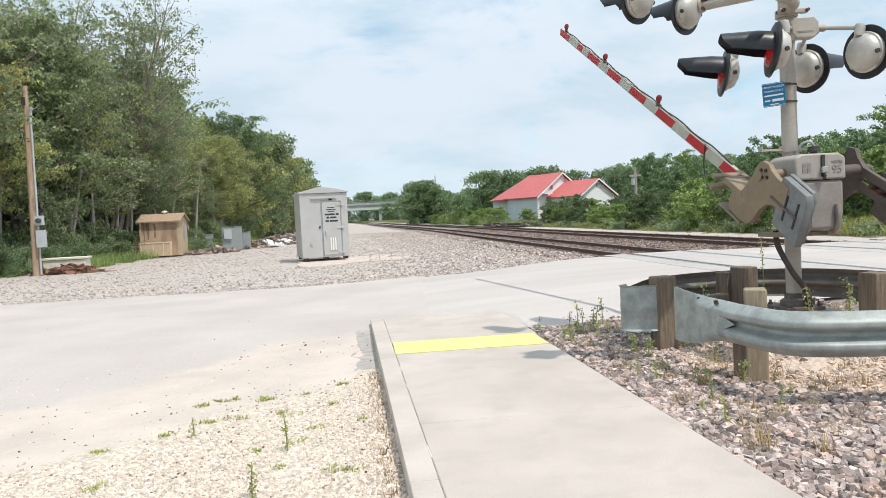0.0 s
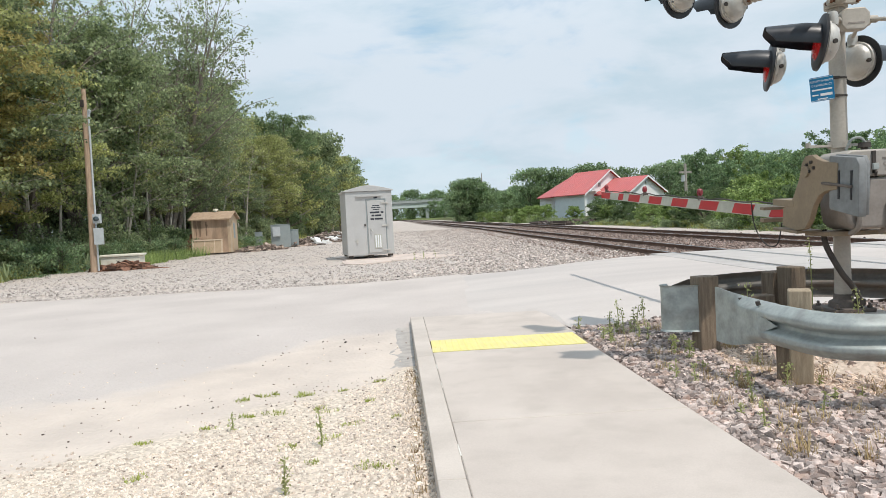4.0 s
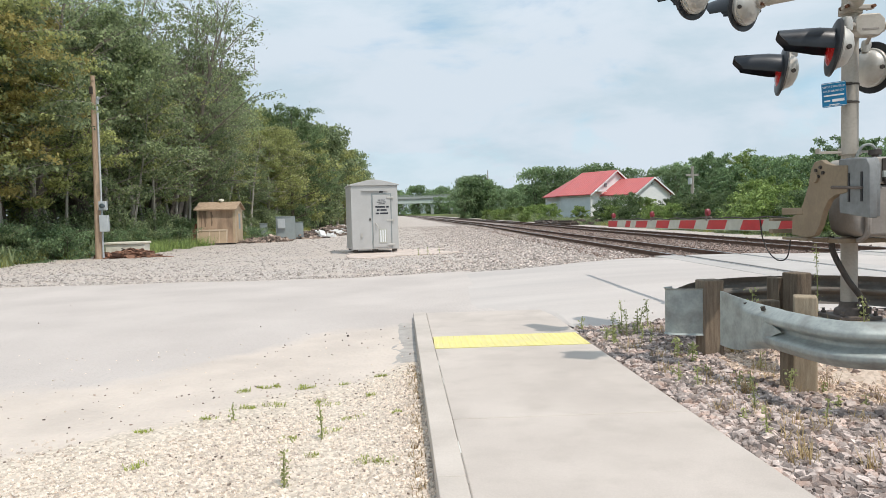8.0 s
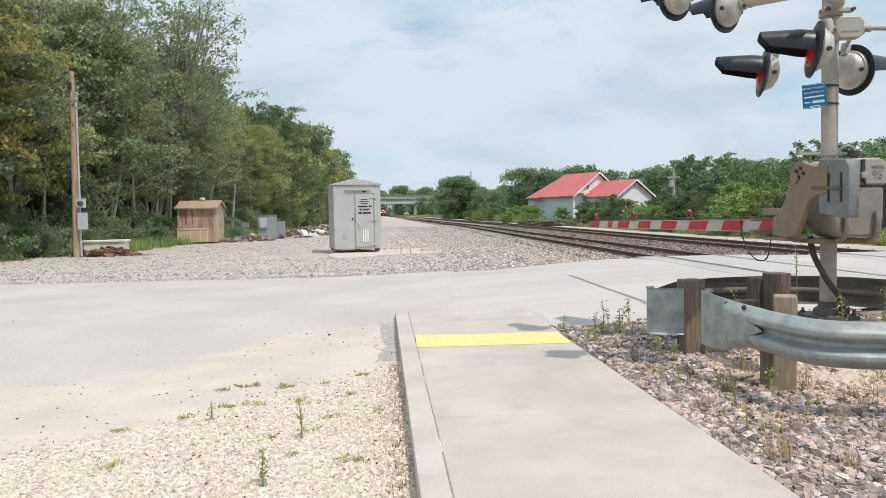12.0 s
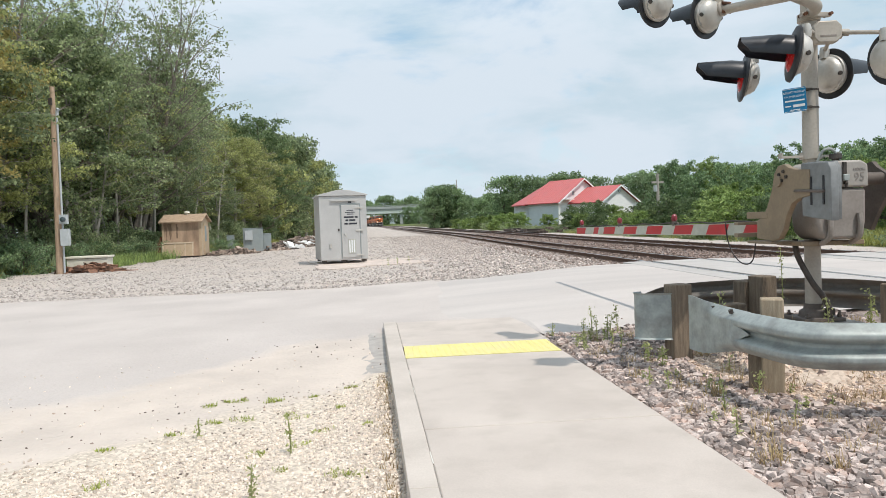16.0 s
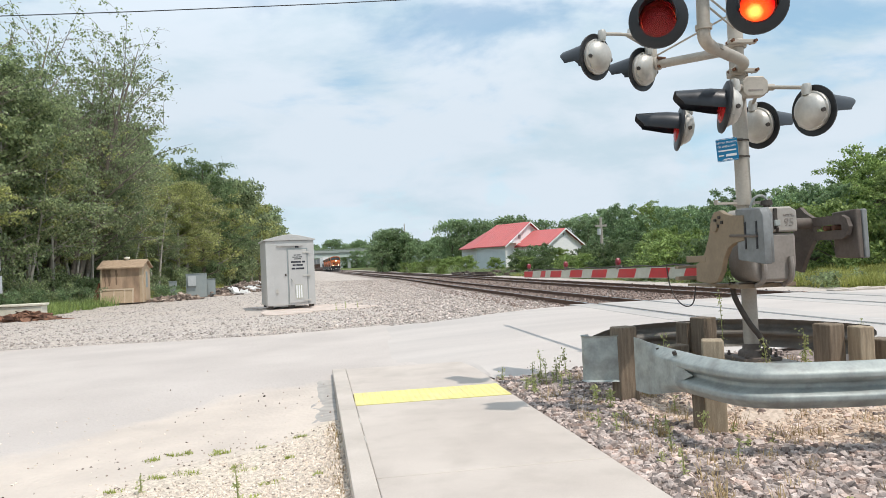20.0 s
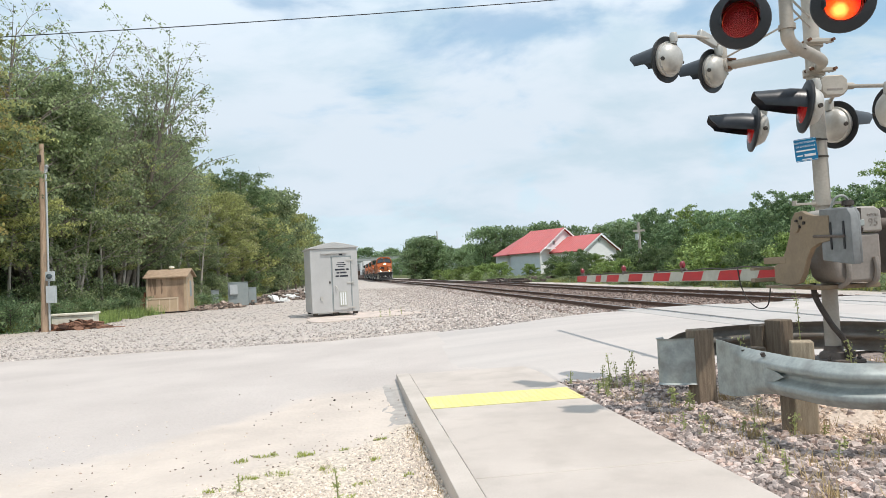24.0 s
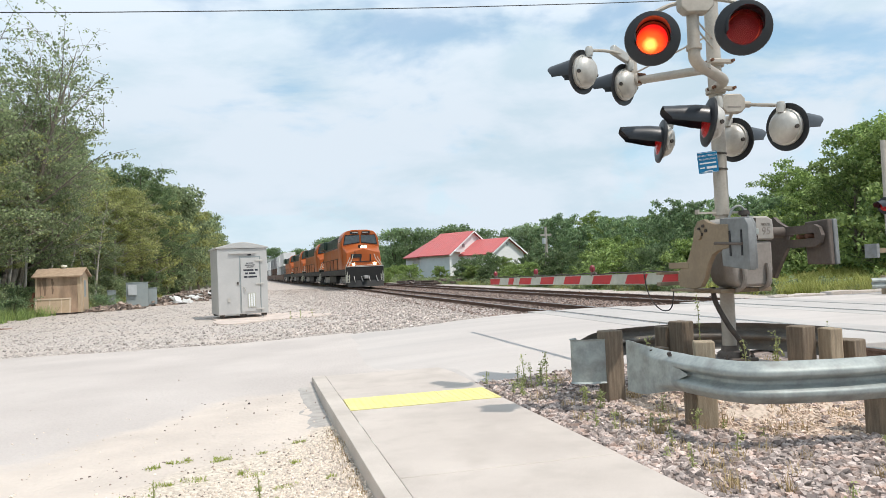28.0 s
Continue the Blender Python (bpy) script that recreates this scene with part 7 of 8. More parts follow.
for y in (22, 24.4, 27.5, 30, 32, 34.5, 36.5, 39.5, 41.5, 44, 46.5, 50, 54, 58, 63, 69, 76, 84, 93, 104):
    spots.append(("under", wood_edge(y) - rnd.uniform(-0.1, 0.9), y + rnd.uniform(-0.6, 0.6), rnd.uniform(0.5, 0.92) * (1 if y < 60 else 1.4), rnd.uniform(0, 6.28)))
for x, y, k in ((-13.9, 24.6, 0.8), (-13.3, 26.4, 0.72), (-14.2, 28.2, 0.85), (-13.0, 30.0, 0.6), (-12.9, 32.4, 0.66), (-12.6, 34.4, 0.62), (-12.4, 36.6, 0.6), (-12.9, 39.5, 0.9), (-9.6, 42.2, 0.55)):
    spots.append(("fern", x, y, k, rnd.uniform(0, 6.28)))
put_trees(WOOD, spots, "trees of the left wood")

HEDGE = {
    "bush": make_tree("hedge_shrub", 21, 4.2, 2.6, 0.06, 8500, 0.20, M_LEAF_HEDGE, M_BARK, "bright green bushy shrub beyond the tracks", 0.02, 1.0, 3, 0.0, 36, 1.1, 3, 0.6),
    "tree": make_tree("hedgerow_tree", 22, 6.8, 3.2, 0.12, 9500, 0.22, M_LEAF_FAR, M_BARK, "rounded green hedgerow tree beyond the tracks", 0.08, 1.15, 2, 0.0, 40, 1.2, 3, 0.6),
    "big": make_tree("hedgerow_tree", 23, 8.5, 3.9, 0.16, 19000, 0.18, M_LEAF_HEDGE, M_BARK, "large bright green tree near the crossing", 0.06, 1.15, 2, 0.0, 48, 1.1, 4, 0.6),
    "fartree": make_tree("hedgerow_tree", 25, 6.8, 3.2, 0.12, 3600, 0.30, M_LEAF_HAZED, M_BARK, "rounded green tree in the distance", 0.08, 1.7, 2, 0.0, 34, 1.5, 3, 0.8),
    "weed": make_tree("low_shrub", 31, 1.3, 1.15, 0.02, 1500, 0.13, M_LEAF_PALE, M_BARK_MID, "low yellow-green weedy shrub beside the tracks", 0.0, 0.8, 4, 0.0, 22, 1.0, 3, 0.5),
    "darkbush": make_tree("hedge_shrub", 24, 3.6, 2.4, 0.05, 7000, 0.18, M_LEAF_DARK, M_BARK, "dark green shrub beyond the tracks", 0.02, 1.0, 3, 0.0, 34, 1.1, 3, 0.6),
}
spots = []
for i, y in enumerate([28, 31, 34.5, 38, 42, 46.5, 51, 56, 62]):
    spots.append((("bush", "darkbush", "bush")[i % 3], 18.2 + rnd.uniform(-0.6, 0.9) + track_x(y) - 7.15, y, rnd.uniform(0.60, 0.78) * (1 if y < 46 else 0.72), rnd.uniform(0, 6.28)))
    if y < 50:
        spots.append((("tree", "bush")[i % 2], 22.5 + rnd.uniform(-1, 1.2), y + 1.5, rnd.uniform(0.52, 0.66), rnd.uniform(0, 6.28)))
        spots.append(("tree", 28.5 + rnd.uniform(-2, 2), y + 4, rnd.uniform(0.58, 0.7), rnd.uniform(0, 6.28)))
        spots.append(("fartree", 36 + rnd.uniform(-2, 2), y + 6, rnd.uniform(0.75, 0.95), rnd.uniform(0, 6.28)))
        spots.append(("fartree", 45 + rnd.uniform(-2, 3), y + 9, rnd.uniform(0.8, 1.0), rnd.uniform(0, 6.28)))
for x, y, k, s in ((26.0, 30, "big", 0.62), (28.0, 31, "big", 0.69), (24.3, 25, "big", 0.61), (26.5, 24.0, "big", 0.82), (29.5, 20.5, "big", 0.98), (26.0, 19.0, "big", 0.70), (32, 27, "big", 0.98), (33, 18, "big", 1.1), (22.0, 21.0, "bush", 0.9), (20.4, 25.5, "bush", 0.8),
                   (18.0, 66, "darkbush", 0.75), (20.5, 68, "darkbush", 0.75), (23, 69, "bush", 0.52), (26, 70, "darkbush", 0.6), (29, 71, "bush", 0.56), (32, 72, "bush", 0.7), (35.5, 74, "tree", 0.62), (39, 76, "tree", 0.75),
                   (16.0, 84, "bush", 0.55), (15, 92, "bush", 0.55), (17.5, 98, "bush", 0.6), (14.2, 104, "bush", 0.5), (13.2, 112, "bush", 0.46), (12.4, 121, "bush", 0.5), (16.5, 108, "bush", 0.5), (19.4, 82, "bush", 0.4), (13.9, 88, "bush", 0.36)):
    spots.append((k, x, y, s, rnd.uniform(0, 6.28)))
for i, (x, y) in enumerate(((25.6, 56), (28.2, 55), (30.5, 56), (34, 57), (28.6, 66), (32.5, 64), (36, 67), (39.5, 65), (31, 74), (43, 68), (40, 78))):
    spots.append((("tree", "big")[i % 2], x, y, (0.98 + 0.076 * y + rnd.uniform(-0.6, 0.5)) / (7.0 if i % 2 == 0 else 8.8), rnd.uniform(0, 6.28)))
for i in range(16):
    spots.append(("fartree", 40 + 5 * i + rnd.uniform(-2, 2), 105 + rnd.uniform(-8, 14), rnd.uniform(0.85, 1.12), rnd.uniform(0, 6.28)))
for x, y, s in ((10.9, 150, 0.95), (12.2, 151, 1.3), (13.6, 152, 1.42), (15.7, 150, 1.3), (12.6, 158, 1.35), (17.5, 155, 1.0), (20.3, 150, 0.85), (26.8, 152, 1.45), (29.5, 150, 1.5), (32.5, 152, 1.45), (36, 152, 1.4), (40, 150, 1.45), (45, 150, 1.45), (52, 150, 1.5), (58, 150, 1.5), (33.8, 130, 1.3)):
    spots.append(("fartree", x, y, s, rnd.uniform(0, 6.28)))
for i in range(40):
    a = -75 + 5.2 * i
    y = 470 + rnd.uniform(-10, 60)
    spots.append(("fartree", a, y, rnd.uniform(2.3, 2.95), rnd.uniform(0, 6.28)))
for i in range(10):
    spots.append(("fartree", 14 + 5 * i + rnd.uniform(-2, 2), 400 - 14 * i, rnd.uniform(1.3, 1.7), rnd.uniform(0, 6.28)))
for i in range(52):
    y = 18.8 + 1.15 * i + rnd.uniform(-0.4, 0.4)
    spots.append(("weed", track_x(y) + rnd.uniform(9.0, 10.6) + (0.8 if y < 24 else 0.0), y, rnd.uniform(0.35, 0.85), rnd.uniform(0, 6.28)))
for i in range(16):
    y = 80 + 3.2 * i
    spots.append(("weed", track_x(y) + rnd.uniform(8.6, 11.0), y, rnd.uniform(0.7, 1.4), rnd.uniform(0, 6.28)))
spots.append(("fartree", 33.9, 128, 1.32, 2.0))
put_trees(HEDGE, spots, "hedgerow beyond the tracks")


def tufts(name, spots, blades, h, w, mat, label, category, seed):
    rng = np.random.default_rng(seed)
    vs = []
    for x, y, r in spots:
        r *= rng.uniform(0.5, 1.0)
        n = blades
        a = rng.uniform(0, 6.28, n)
        d = r * np.sqrt(rng.random(n))
        px, py = x + d * np.cos(a), y + d * np.sin(a)
        hh = h * rng.uniform(0.4, 1.2, n)
        b = rng.uniform(0, 6.28, n)
        bend = hh * rng.uniform(0.2, 1.0, n)
        ww = w * rng.uniform(0.6, 1.3, n)
        pz = np.array([ground_z(float(i), float(j)) for i, j in zip(px, py)]) - 0.01
        sx, sy = -np.sin(b) * ww, np.cos(b) * ww
        tx, ty = px + np.cos(b) * bend, py + np.sin(b) * bend
        vs.append(np.stack([np.stack([px - sx, py - sy, pz], -1), np.stack([px + sx, py + sy, pz], -1), np.stack([tx + sx * 0.2, ty + sy * 0.2, pz + hh], -1), np.stack([tx - sx * 0.2, ty - sy * 0.2, pz + hh], -1)], 1).reshape(-1, 3))
    v = np.concatenate(vs)
    return tagged(new(name, quick_mesh(name, v, np.arange(len(v)).reshape(-1, 4), mat)), label, category, kind="stuff")


rnd = random.Random(9)
tufts("grass_verge", [(wood_edge(y) + rnd.uniform(-1.6, 0.8), y, 0.7) for y in np.arange(20, 70, 0.35)], 70, 0.42, 0.012, M_GRASS, "rough green grass along the wood's edge", "grass", 1)
tufts("shed_grass", [(rnd.uniform(-12.4, -10.9), rnd.uniform(29.0, 37.0), 0.5) for _ in range(40)], 80, 0.45, 0.012, M_LEAF_HEDGE, "bright green grass between the tub and the shed", "grass", 13)
tufts("verge_plants", [(wood_edge(y) + rnd.uniform(-1.0, 0.45), y, 0.5) for y in np.arange(21, 42, 0.5)], 46, 0.6, 0.045, M_LEAF_MID, "broad-leaved green plants at the foot of the wood", "plants", 11)
tufts("track_grass", [(track_x(y) + rnd.uniform(9.2, 11.8), y, 1.0) for y in np.arange(18, 110, 0.5)], 70, 0.30, 0.016, M_GRASS, "tall yellowish grass beyond the tracks", "grass", 2)
tufts("roadside_grass", [(rnd.uniform(16.5, 24), rnd.uniform(18.6, 26), 0.7) for _ in range(150)], 110, 0.42, 0.018, M_GRASS, "rough yellow-green grass beside the far road edge", "grass", 6)
spot = random.Random(41)
tufts("lot_grass", [(x + spot.uniform(-0.05, 0.05), y + spot.uniform(-0.03, 0.03), spot.uniform(0.03, 0.085)) for x, y in ((-1.58, 5.05), (-1.5, 5.82), (-1.36, 5.93), (-1.28, 5.97), (-1.04, 5.89), (-0.98, 5.93), (-0.69, 5.96), (-0.35, 6.14), (-0.71, 5.35), (-0.80, 5.42), (-1.12, 5.35), (-1.33, 5.28), (-1.94, 4.77),
                                                                     (-0.34, 4.0), (-0.25, 3.92), (-0.61, 4.64), (-0.69, 4.19), (-0.52, 4.9), (-0.9, 4.5), (-0.42, 5.5), (-0.2, 4.9), (-1.7, 4.1), (-0.95, 3.4)) for _ in range(2)], 46, 0.030, 0.005, M_LOTGRASS, "small flat grass tufts in the gravel", "grass", 3)
tufts("curb_grass", [(cxx, y, 0.06) for y in np.arange(2.2, 6.5, 0.16) for cxx in (0.02 - 0.015 * y,)], 16, 0.05, 0.004, M_DRYWEED, "dry grass along the curb", "grass", 4)
tufts("ballast_weeds", [(rnd.uniform(1.85, 2.9), rnd.uniform(3.2, 7.5), 0.1) for _ in range(36)] + [(rnd.uniform(2.7, 4.8), rnd.uniform(4.2, 6.6), 0.12) for _ in range(26)], 30, 0.10, 0.0035, M_DRYWEED, "dry tan weeds among the ballast", "weeds", 5)


def weed(x, y, h, mat, seed, leaves=26, leaf=0.05, label="leafy green weed growing in the gravel"):
    rng = np.random.default_rng(seed)
    z = ground_z(x, y) - 0.01
    bend = rng.normal(0, 0.06, 2) * h
    stem = [(x + bend[0] * t * t, y + bend[1] * t * t, z + h * t) for t in (0, 0.35, 0.7, 1.0)]
    wd = thing("weed", (x, y, z), label, "weed", "weeds in the gravel")
    part("stem", MB().tube(stem, [0.006, 0.005, 0.004, 0.002], 5, False), mat, wd)
    t = rng.uniform(0.12, 1.0, leaves)
    cen = np.stack([x + bend[0] * t * t, y + bend[1] * t * t, z + h * t], -1) + rng.normal(0, 1, (leaves, 3)) * np.array([0.6, 0.6, 0.2]) * leaf * 1.2
    v, f = leaf_arrays(cen, leaf, rng)
    ob = new("leaves", quick_mesh("leaves", v - np.array([x, y, z]), f, mat))
    ob.parent = wd


for i, (x, y, h, lf) in enumerate(((-0.76, 3.69, 0.24, 0.06), (-1.35, 4.94, 0.15, 0.05), (-0.66, 4.47, 0.30, 0.055), (2.0, 7.1, 0.3, 0.06), (2.2, 7.45, 0.38, 0.06), (2.35, 7.3, 0.33, 0.06), (2.5, 7.5, 0.36, 0.06),
                                   (1.9, 6.7, 0.22, 0.06), (2.0, 4.9, 0.2, 0.05), (2.15, 4.35, 0.25, 0.05), (1.95, 3.8, 0.2, 0.05), (2.3, 5.75, 0.2, 0.08), (2.25, 5.95, 0.22, 0.08), (2.95, 6.0, 0.62, 0.09), (3.62, 6.15, 0.85, 0.06), (3.5, 5.3, 0.35, 0.07), (4.35, 6.0, 0.5, 0.06),
                                   (4.15, 5.7, 0.45, 0.09), (4.6, 5.6, 0.75, 0.06), (2.55, 4.65, 0.22, 0.06), (3.4, 3.75, 0.24, 0.07), (0.35, 23.0, 0.3, 0.07), (0.75, 23.4, 0.3, 0.07), (0.05, 22.8, 0.28, 0.07))):
    weed(x, y, h * 0.9, M_WEED, 50 + i, 60, lf * 0.38)
small = random.Random(77)
for i in range(9):
    x, y = small.uniform(1.75, 2.35), small.uniform(6.5, 7.55)
    weed(x, y, small.uniform(0.14, 0.34), M_WEED, 130 + i, 44, 0.024)
for i in range(14):
    x, y = small.uniform(1.85, 2.9), small.uniform(2.9, 5.5)
    weed(x, y, small.uniform(0.08, 0.18), M_WEED, 90 + i, 30, 0.022)

pile = random.Random(23)
ties = thing("old_ties", (track_x(66.0, 11.5) + 2.4, 66.0, 0.0), "dark old ties dumped beside the second track", "old ties")
for k in range(26):
    y = pile.uniform(60.5, 74.0)
    x = track_x(y, 11.5) + pile.uniform(1.9, 2.9)
    m = pose(x, y, ground_z(x, y) + 0.10 + 0.17 * (k % 3) * pile.random(), pile.uniform(-6, 6), pile.uniform(-6, 6), 90 + pile.uniform(-35, 35))
    part("tie", MB().box(-1.25, -0.11, -0.09, 1.25, 0.11, 0.09, m), M_TIE, ties, bevel=0.01)

# ---- train ----
def loco(y0=0.0):
    """a road locomotive, nose toward -y at y0, standing on the rail head at z = 0."""
    lo = thing("locomotive", (0, 0, 0), "orange and black diesel freight locomotive with lit headlights", "locomotive", "locomotives of the freight train")
    part("underframe", MB().box(-1.5, 0.3, 1.05, 1.5, 21.9, 1.55), M_LOCOBLACK, lo, bevel=0.04)
    part("long_hood", MB().box(-1.15, 5.0, 1.55, 1.15, 21.5, 3.55), M_ORANGE, lo, bevel=0.05)
    part("hood_top", MB().box(-1.17, 5.0, 3.55, 1.17, 21.5, 4.55), M_LOCOGREEN, lo, "dark green upper hood", bevel=0.12)
    part("radiator", MB().box(-1.5, 17.2, 3.7, 1.5, 21.3, 4.55), M_LOCOGREEN, lo, bevel=0.08)
    cabp = [(-1.52, 1.55), (1.52, 1.55), (1.56, 3.65), (1.50, 4.10), (1.36, 4.42), (1.12, 4.68), (0.6, 4.80), (-0.6, 4.80), (-1.12, 4.68), (-1.36, 4.42), (-1.50, 4.10), (-1.56, 3.65)]
    T = Matrix(((1, 0, 0, 0), (0, 0, -1, 0), (0, 1, 0, 0), (0, 0, 0, 1)))
    cab = part("cab", MB().extrude(cabp, -5.1, -2.3, T), M_ORANGE, lo, "orange cab", bevel=0.05)
    nose = MB().add([(-1.48, 0.85, 1.55), (1.48, 0.85, 1.55), (1.5, 2.32, 1.55), (-1.5, 2.32, 1.55),
                     (-1.36, 0.88, 2.85), (0, 0.80, 3.22), (1.36, 0.88, 2.85), (1.52, 2.32, 3.42), (0, 2.32, 3.70), (-1.52, 2.32, 3.42)],
                    [(0, 3, 2, 1), (0, 1, 6, 5, 4), (1, 2, 7, 6), (3, 0, 4, 9), (4, 5, 8, 9), (5, 6, 7, 8), (2, 3, 9, 8, 7)])
    part("nose", nose, M_ORANGE, lo, "broad sloping orange nose with a peaked top", bevel=0.08)
    part("grille", MB().box(-1.0, 0.80, 2.45, -0.15, 0.86, 2.75).box(-0.3, 0.78, 2.1, -0.2, 0.86, 2.75).box(0.5, 0.80, 2.1, 0.6, 0.86, 2.7).box(-1.0, 0.80, 2.1, 1.0, 0.86, 2.16), M_LOCOBLACK, lo, "black nose door seams and grab irons")
    part("walkway_edge", MB().box(-1.5, 0.22, 1.70, 1.5, 0.9, 1.76), M_LOCOGREY, lo)
    part("nose_stripe", MB().tube(curve([(-1.3, 0.80, 2.15), (-0.7, 0.74, 1.86), (0.0, 0.72, 1.82), (0.7, 0.74, 1.86), (1.3, 0.80, 2.15)], 4), 0.025, 5), M_WHITE, lo, "pale lower grab rail")
    part("nose_door", MB().box(-0.95, 0.86, 1.85, -0.35, 0.95, 2.8), M_ORANGE, lo, bevel=0.02)
    for a, z in ((-1.2, -0.08), (0.08, 1.2)):
        for grow, depth, mt, nm in ((0.06, 2.275, M_LOCOBLACK, "windshield_gasket"), (0.0, 2.255, M_GLASS, "windshield")):
            o, i = (a, z) if abs(a) > abs(z) else (z, a)
            sg = 1 if o > 0 else -1
            q = [(o * 1.13 + sg * grow, 3.60 - grow), (i - sg * grow * 0.5, 3.78 - grow), (i - sg * grow * 0.5, 4.33 + grow), (o * 1.0 + sg * grow, 4.31 + grow)]
            part(nm, MB().extrude(q, -depth - 0.02, -depth, T), mt, cab, "sloping windshield pane" if nm == "windshield" else "")
        part("number_board", MB().box(a * 0.75 + 0.08, 2.22, 4.46, z * 0.75 - 0.08, 2.3, 4.65), M_LOCOBLACK, cab)
        part("lettering_bar", MB().box(a * 0.66 + 0.14, 2.205, 4.52, z * 0.66 - 0.14, 2.22, 4.60), M_LOCOGREY, cab)
    for s in (-1, 1):
        part("side_window", MB().box(s * 1.51, 2.9, 3.1, s * 1.535, 4.5, 3.9), M_GLASS, cab, "dark cab side window")
        part("ditch_light", MB().lathe([(0.0, 0.06), (0.10, 0.05), (0.12, 0.0)], pose(s * 0.85, 0.62, 1.93, 90, 0, 0), 12), M_HEAD, lo, "glowing ditch light")
        part("handrail", MB().tube([(s * 1.42, 0.25, 0.5), (s * 1.42, 0.3, 1.55), (s * 0.95, 0.7, 2.35), (s * 0.85, 0.78, 2.72)], 0.03, 6).tube([(s * 1.5, 0.6, 0.5), (s * 1.5, 0.6, 1.7), (s * 1.1, 0.8, 2.5)], 0.028, 6), M_WHITE, lo, "white grab rail")
        part("handrail", MB().tube([(s * 1.5, 5.2, 2.5), (s * 1.5, 21.4, 2.5)], 0.03, 5), M_LOCOBLACK, lo)
        part("ladder", MB().box(s * 1.25, 0.25, 0.45, s * 1.30, 0.75, 1.1).box(s * 1.47, 0.25, 0.45, s * 1.52, 0.75, 1.1), M_WHITE, lo, "white-edged step ladder")
        for z in (0.48, 0.72, 0.96):
            part("step", MB().box(s * 1.30, 0.27, z, s * 1.47, 0.7, z + 0.04), M_LOCOGREY, lo)
        for k in range(6):
            part("stanchion", MB().tube([(s * 1.5, 6 + 3 * k, 1.5), (s * 1.5, 6 + 3 * k, 2.5)], 0.025, 4), M_LOCOBLACK, lo)
    part("headlight_box", MB().box(-0.30, 1.05, 3.14, 0.30, 1.6, 3.50), M_LOCOBLACK, lo, "black twin headlight housing", bevel=0.04)
    for dx in (-0.12, 0.13):
        part("headlight", MB().lathe([(0.0, 0.07), (0.10, 0.05), (0.13, 0.0)], pose(dx + 0.06, 1.04, 3.32, 90, 0, 0), 14), M_HEAD, lo, "glowing headlight")
    part("emblem", MB().box(-0.72, 0.85, 2.80, -0.36, 0.90, 3.02), M_LOCOBLACK, lo)
    part("pilot", MB().add([(-1.5, 0.3, 0.35), (1.5, 0.3, 0.35), (1.5, 0.75, 0.35), (-1.5, 0.75, 0.35), (-1.5, 0.25, 1.72), (1.5, 0.25, 1.72), (1.5, 0.85, 1.72), (-1.5, 0.85, 1.72)], [(0, 3, 2, 1), (4, 5, 6, 7), (0, 1, 5, 4), (1, 2, 6, 5), (2, 3, 7, 6), (3, 0, 4, 7)]), M_LOCOBLACK, lo, "black pilot beam", bevel=0.04)
    part("plow", MB().add([(-1.45, 0.25, 0.12), (0, -0.25, 0.12), (1.45, 0.25, 0.12), (-1.45, 0.3, 0.62), (0, 0.05, 0.62), (1.45, 0.3, 0.62), (0, 0.5, 0.4)], [(0, 1, 4, 3), (1, 2, 5, 4), (0, 3, 6), (2, 6, 5), (3, 4, 5, 6), (0, 6, 2, 1)]), M_LOCOBLACK, lo, "dark snow plow")
    part("coupler", MB().box(-0.15, -0.35, 0.75, 0.15, 0.3, 1.0), M_LOCOGREY, lo, bevel=0.03)
    for k in range(4):
        part("air_hose", MB().tube(curve([(-0.9 + 0.6 * k, 0.25, 0.95), (-0.9 + 0.6 * k, 0.05, 0.7), (-0.8 + 0.6 * k, 0.1, 0.5)], 4), 0.03, 5), M_LOCOGREY, lo)
    part("fuel_tank", MB().box(-1.4, 8.3, 0.4, 1.4, 14.0, 1.05), M_LOCOBLACK, lo, bevel=0.1)
    for yc in (4.2, 18.0):
        truck = part("truck", MB().box(-1.2, yc - 2.4, 0.55, -1.0, yc + 2.4, 0.95).box(1.0, yc - 2.4, 0.55, 1.2, yc + 2.4, 0.95).box(-1.0, yc - 0.4, 0.6, 1.0, yc + 0.4, 0.9), M_LOCOGREY, lo, "pale grey truck frame", bevel=0.04)
        for dy in (-1.9, 0.0, 1.9):
            w = MB()
            for s in (-0.76, 0.70):
                w.tube([(s, yc + dy, 0.52), (s + 0.06, yc + dy, 0.52)], 0.52, 20)
            w.tube([(-0.8, yc + dy, 0.52), (0.8, yc + dy, 0.52)], 0.09, 8)
            part("wheelset", w, M_DARKSTEEL, truck)
            part("journal_box", MB().box(-1.32, yc + dy - 0.22, 0.4, -1.18, yc + dy + 0.22, 0.72), M_SILVER if dy == 0 else M_LOCOGREY, truck)
    part("exhaust", MB().box(-0.4, 12, 4.35, 0.4, 13.2, 4.6), M_LOCOBLACK, lo)
    part("horn", MB().tube([(0.5, 4.4, 4.62), (0.5, 4.4, 4.85)], 0.08, 8), M_LOCOYELLOW, lo)
    return lo


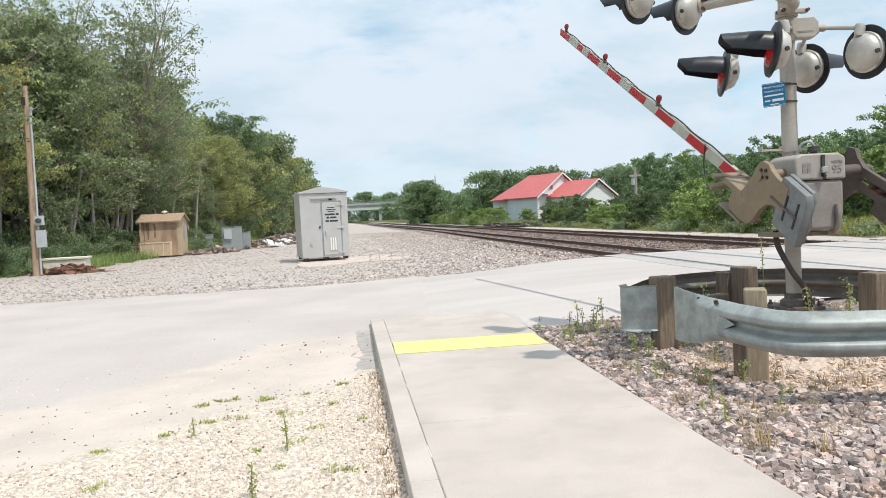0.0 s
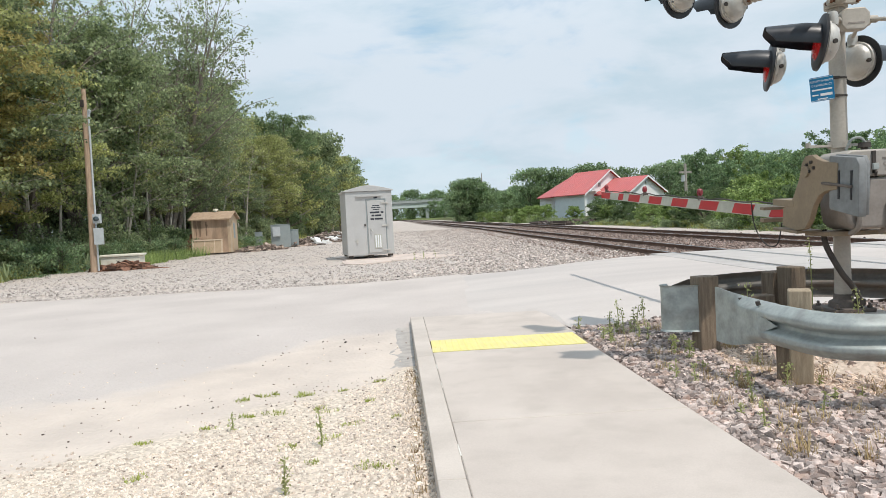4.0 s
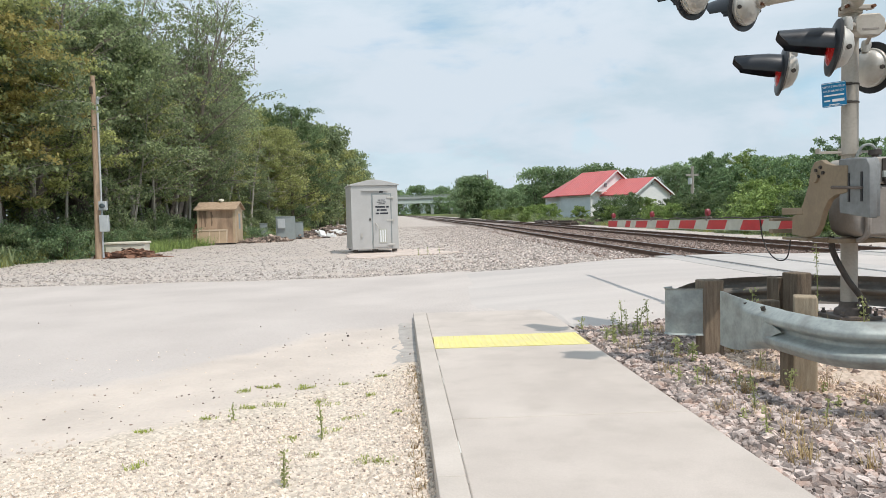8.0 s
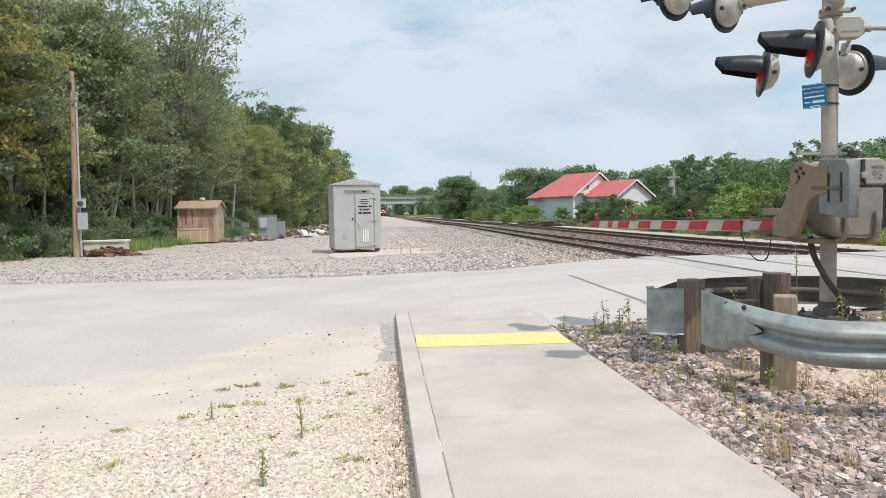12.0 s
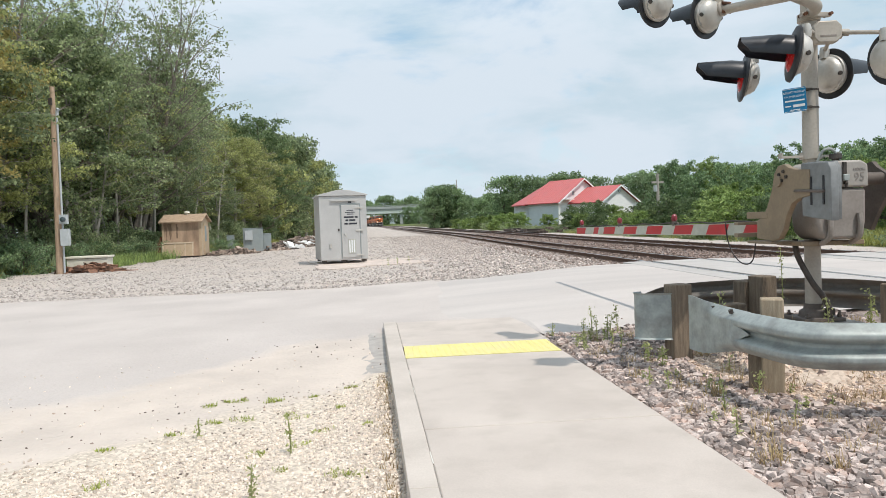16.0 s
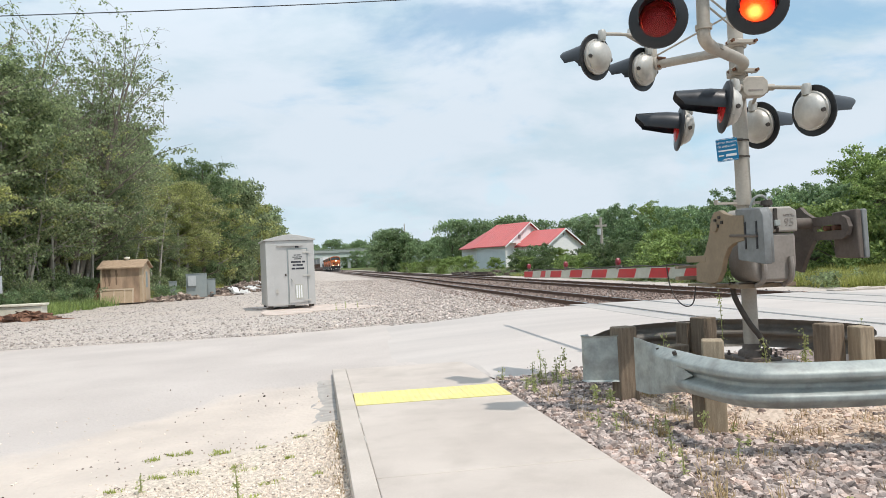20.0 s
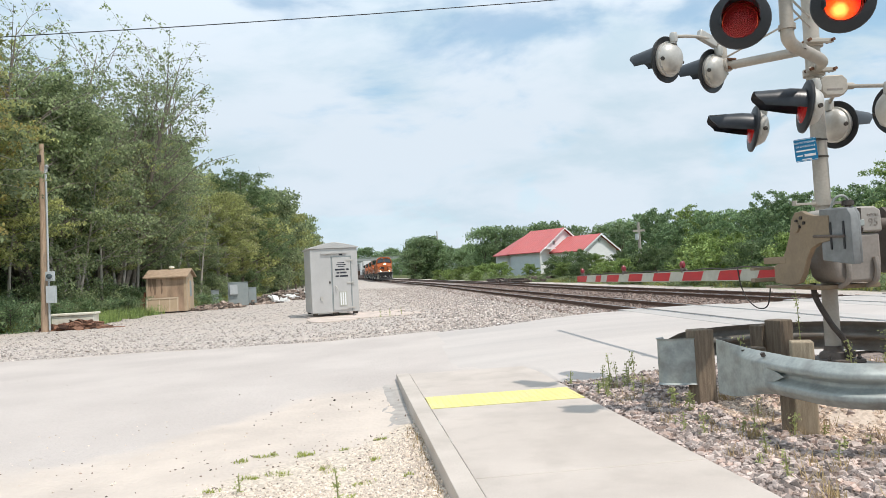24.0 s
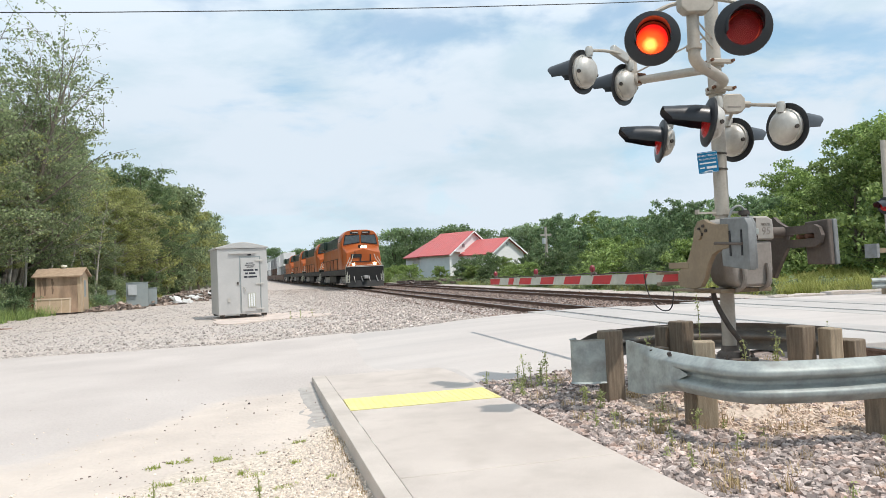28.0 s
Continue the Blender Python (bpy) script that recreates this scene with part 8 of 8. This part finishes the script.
def well_car(low, high):
    """a well car with two stacked containers, on the rail head at z = 0."""
    c = thing("well_car", (0, 0, 0), "brown container well car carrying two stacked boxes", "well car", "cars of the freight train")
    part("side_sill", MB().box(-1.5, 0.6, 0.45, -1.38, 20.6, 1.55), M_WELL, c)
    part("side_sill", MB().box(1.38, 0.6, 0.45, 1.5, 20.6, 1.55), M_WELL, c)
    part("end_platform", MB().box(-1.4, 0.0, 0.95, 1.4, 3.2, 1.25), M_WELL, c)
    part("end_platform", MB().box(-1.4, 18.0, 0.95, 1.4, 21.2, 1.25), M_WELL, c)
    for z0, z1, m, y0, y1 in ((0.5, 3.3, low, 4.0, 17.2), (3.35, 6.1, high, 3.2, 18.0)):
        b = part("container", MB().box(-1.22, y0, z0, 1.22, y1, z1), m, c, "corrugated shipping container", bevel=0.03)
        for x in (-1.23, 1.23):
            rib = MB()
            for k in range(24):
                y = y0 + 0.4 + (y1 - y0 - 0.8) * k / 23
                rib.box(x - 0.015, y - 0.08, z0 + 0.15, x + 0.015, y + 0.08, z1 - 0.15)
            part("ribs", rib, m, b)
    for yc in (1.6, 19.6):
        w = MB()
        for dy in (-0.9, 0.9):
            for s in (-0.76, 0.70):
                w.tube([(s, yc + dy, 0.46), (s + 0.06, yc + dy, 0.46)], 0.46, 16)
        w.box(-1.1, yc - 1.2, 0.4, -0.9, yc + 1.2, 0.75).box(0.9, yc - 1.2, 0.4, 1.1, yc + 1.2, 0.75)
        part("truck", w, M_DARKSTEEL, c)
    return c


first = loco()
TRAIN = [(first, 0.0)]
for k in range(1, 4):
    TRAIN.append((copy_thing(first, Matrix.Identity(4)), 22.6 * k))
cars = [well_car(M_BOXGREY, M_BOXWHITE), well_car(M_BOXWHITE, M_BOXWHITE), well_car(M_WELL, M_BOXGREY)]
for k in range(9):
    c = cars[k] if k < 3 else copy_thing(cars[(0, 1, 1, 2, 1, 0)[k % 6]], Matrix.Identity(4))
    TRAIN.append((c, 90.6 + 21.6 * k))
SPEED, AT_END = 21.3, 55.6
GATE = [(0.0, 27.5), (0.5, 23.4), (1.0, 19.5), (1.5, 16.0), (2.0, 13.0), (2.5, 10.4), (3.0, 8.0), (3.5, 5.9), (4.0, 3.9), (4.5, 2.1), (5.0, 0.3), (5.5, -0.1), (6.0, -0.2), (28.0, -0.2)]


def motions():
    for ob, back in TRAIN:
        rows = []
        for t in range(0, 29, 2):
            y0 = AT_END + SPEED * (28 - t) + back
            y1 = y0 + 21.0
            x0, x1 = track_x(y0), track_x(y1)
            ang = math.degrees(math.atan2(x0 - x1, y1 - y0))
            rows.append((t, pose(x0, y0, RAIL_Z + grade(y0), 0, 0, ang)))
        walk(ob, rows)
    # the two upper lamps flash in turn: their added glowing discs swing round and back
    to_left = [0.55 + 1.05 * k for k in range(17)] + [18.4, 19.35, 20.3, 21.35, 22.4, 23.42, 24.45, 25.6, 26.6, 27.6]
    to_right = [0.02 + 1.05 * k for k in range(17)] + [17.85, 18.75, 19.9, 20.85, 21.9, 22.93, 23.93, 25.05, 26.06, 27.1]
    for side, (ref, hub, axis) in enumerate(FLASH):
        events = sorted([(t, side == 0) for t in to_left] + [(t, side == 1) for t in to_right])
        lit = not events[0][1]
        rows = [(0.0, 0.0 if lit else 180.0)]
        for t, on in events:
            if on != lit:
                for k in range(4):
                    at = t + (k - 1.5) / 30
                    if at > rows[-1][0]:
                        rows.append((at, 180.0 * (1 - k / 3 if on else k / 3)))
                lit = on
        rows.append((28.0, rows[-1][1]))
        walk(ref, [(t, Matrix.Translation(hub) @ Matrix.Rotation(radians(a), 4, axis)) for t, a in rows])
    home = Vector((3.58, PY, PZ)) - ORIGIN[sig]
    walk(gate, [(t, pose(home.x, home.y, home.z, a, 0, 0)) for t, a in GATE])


motions()
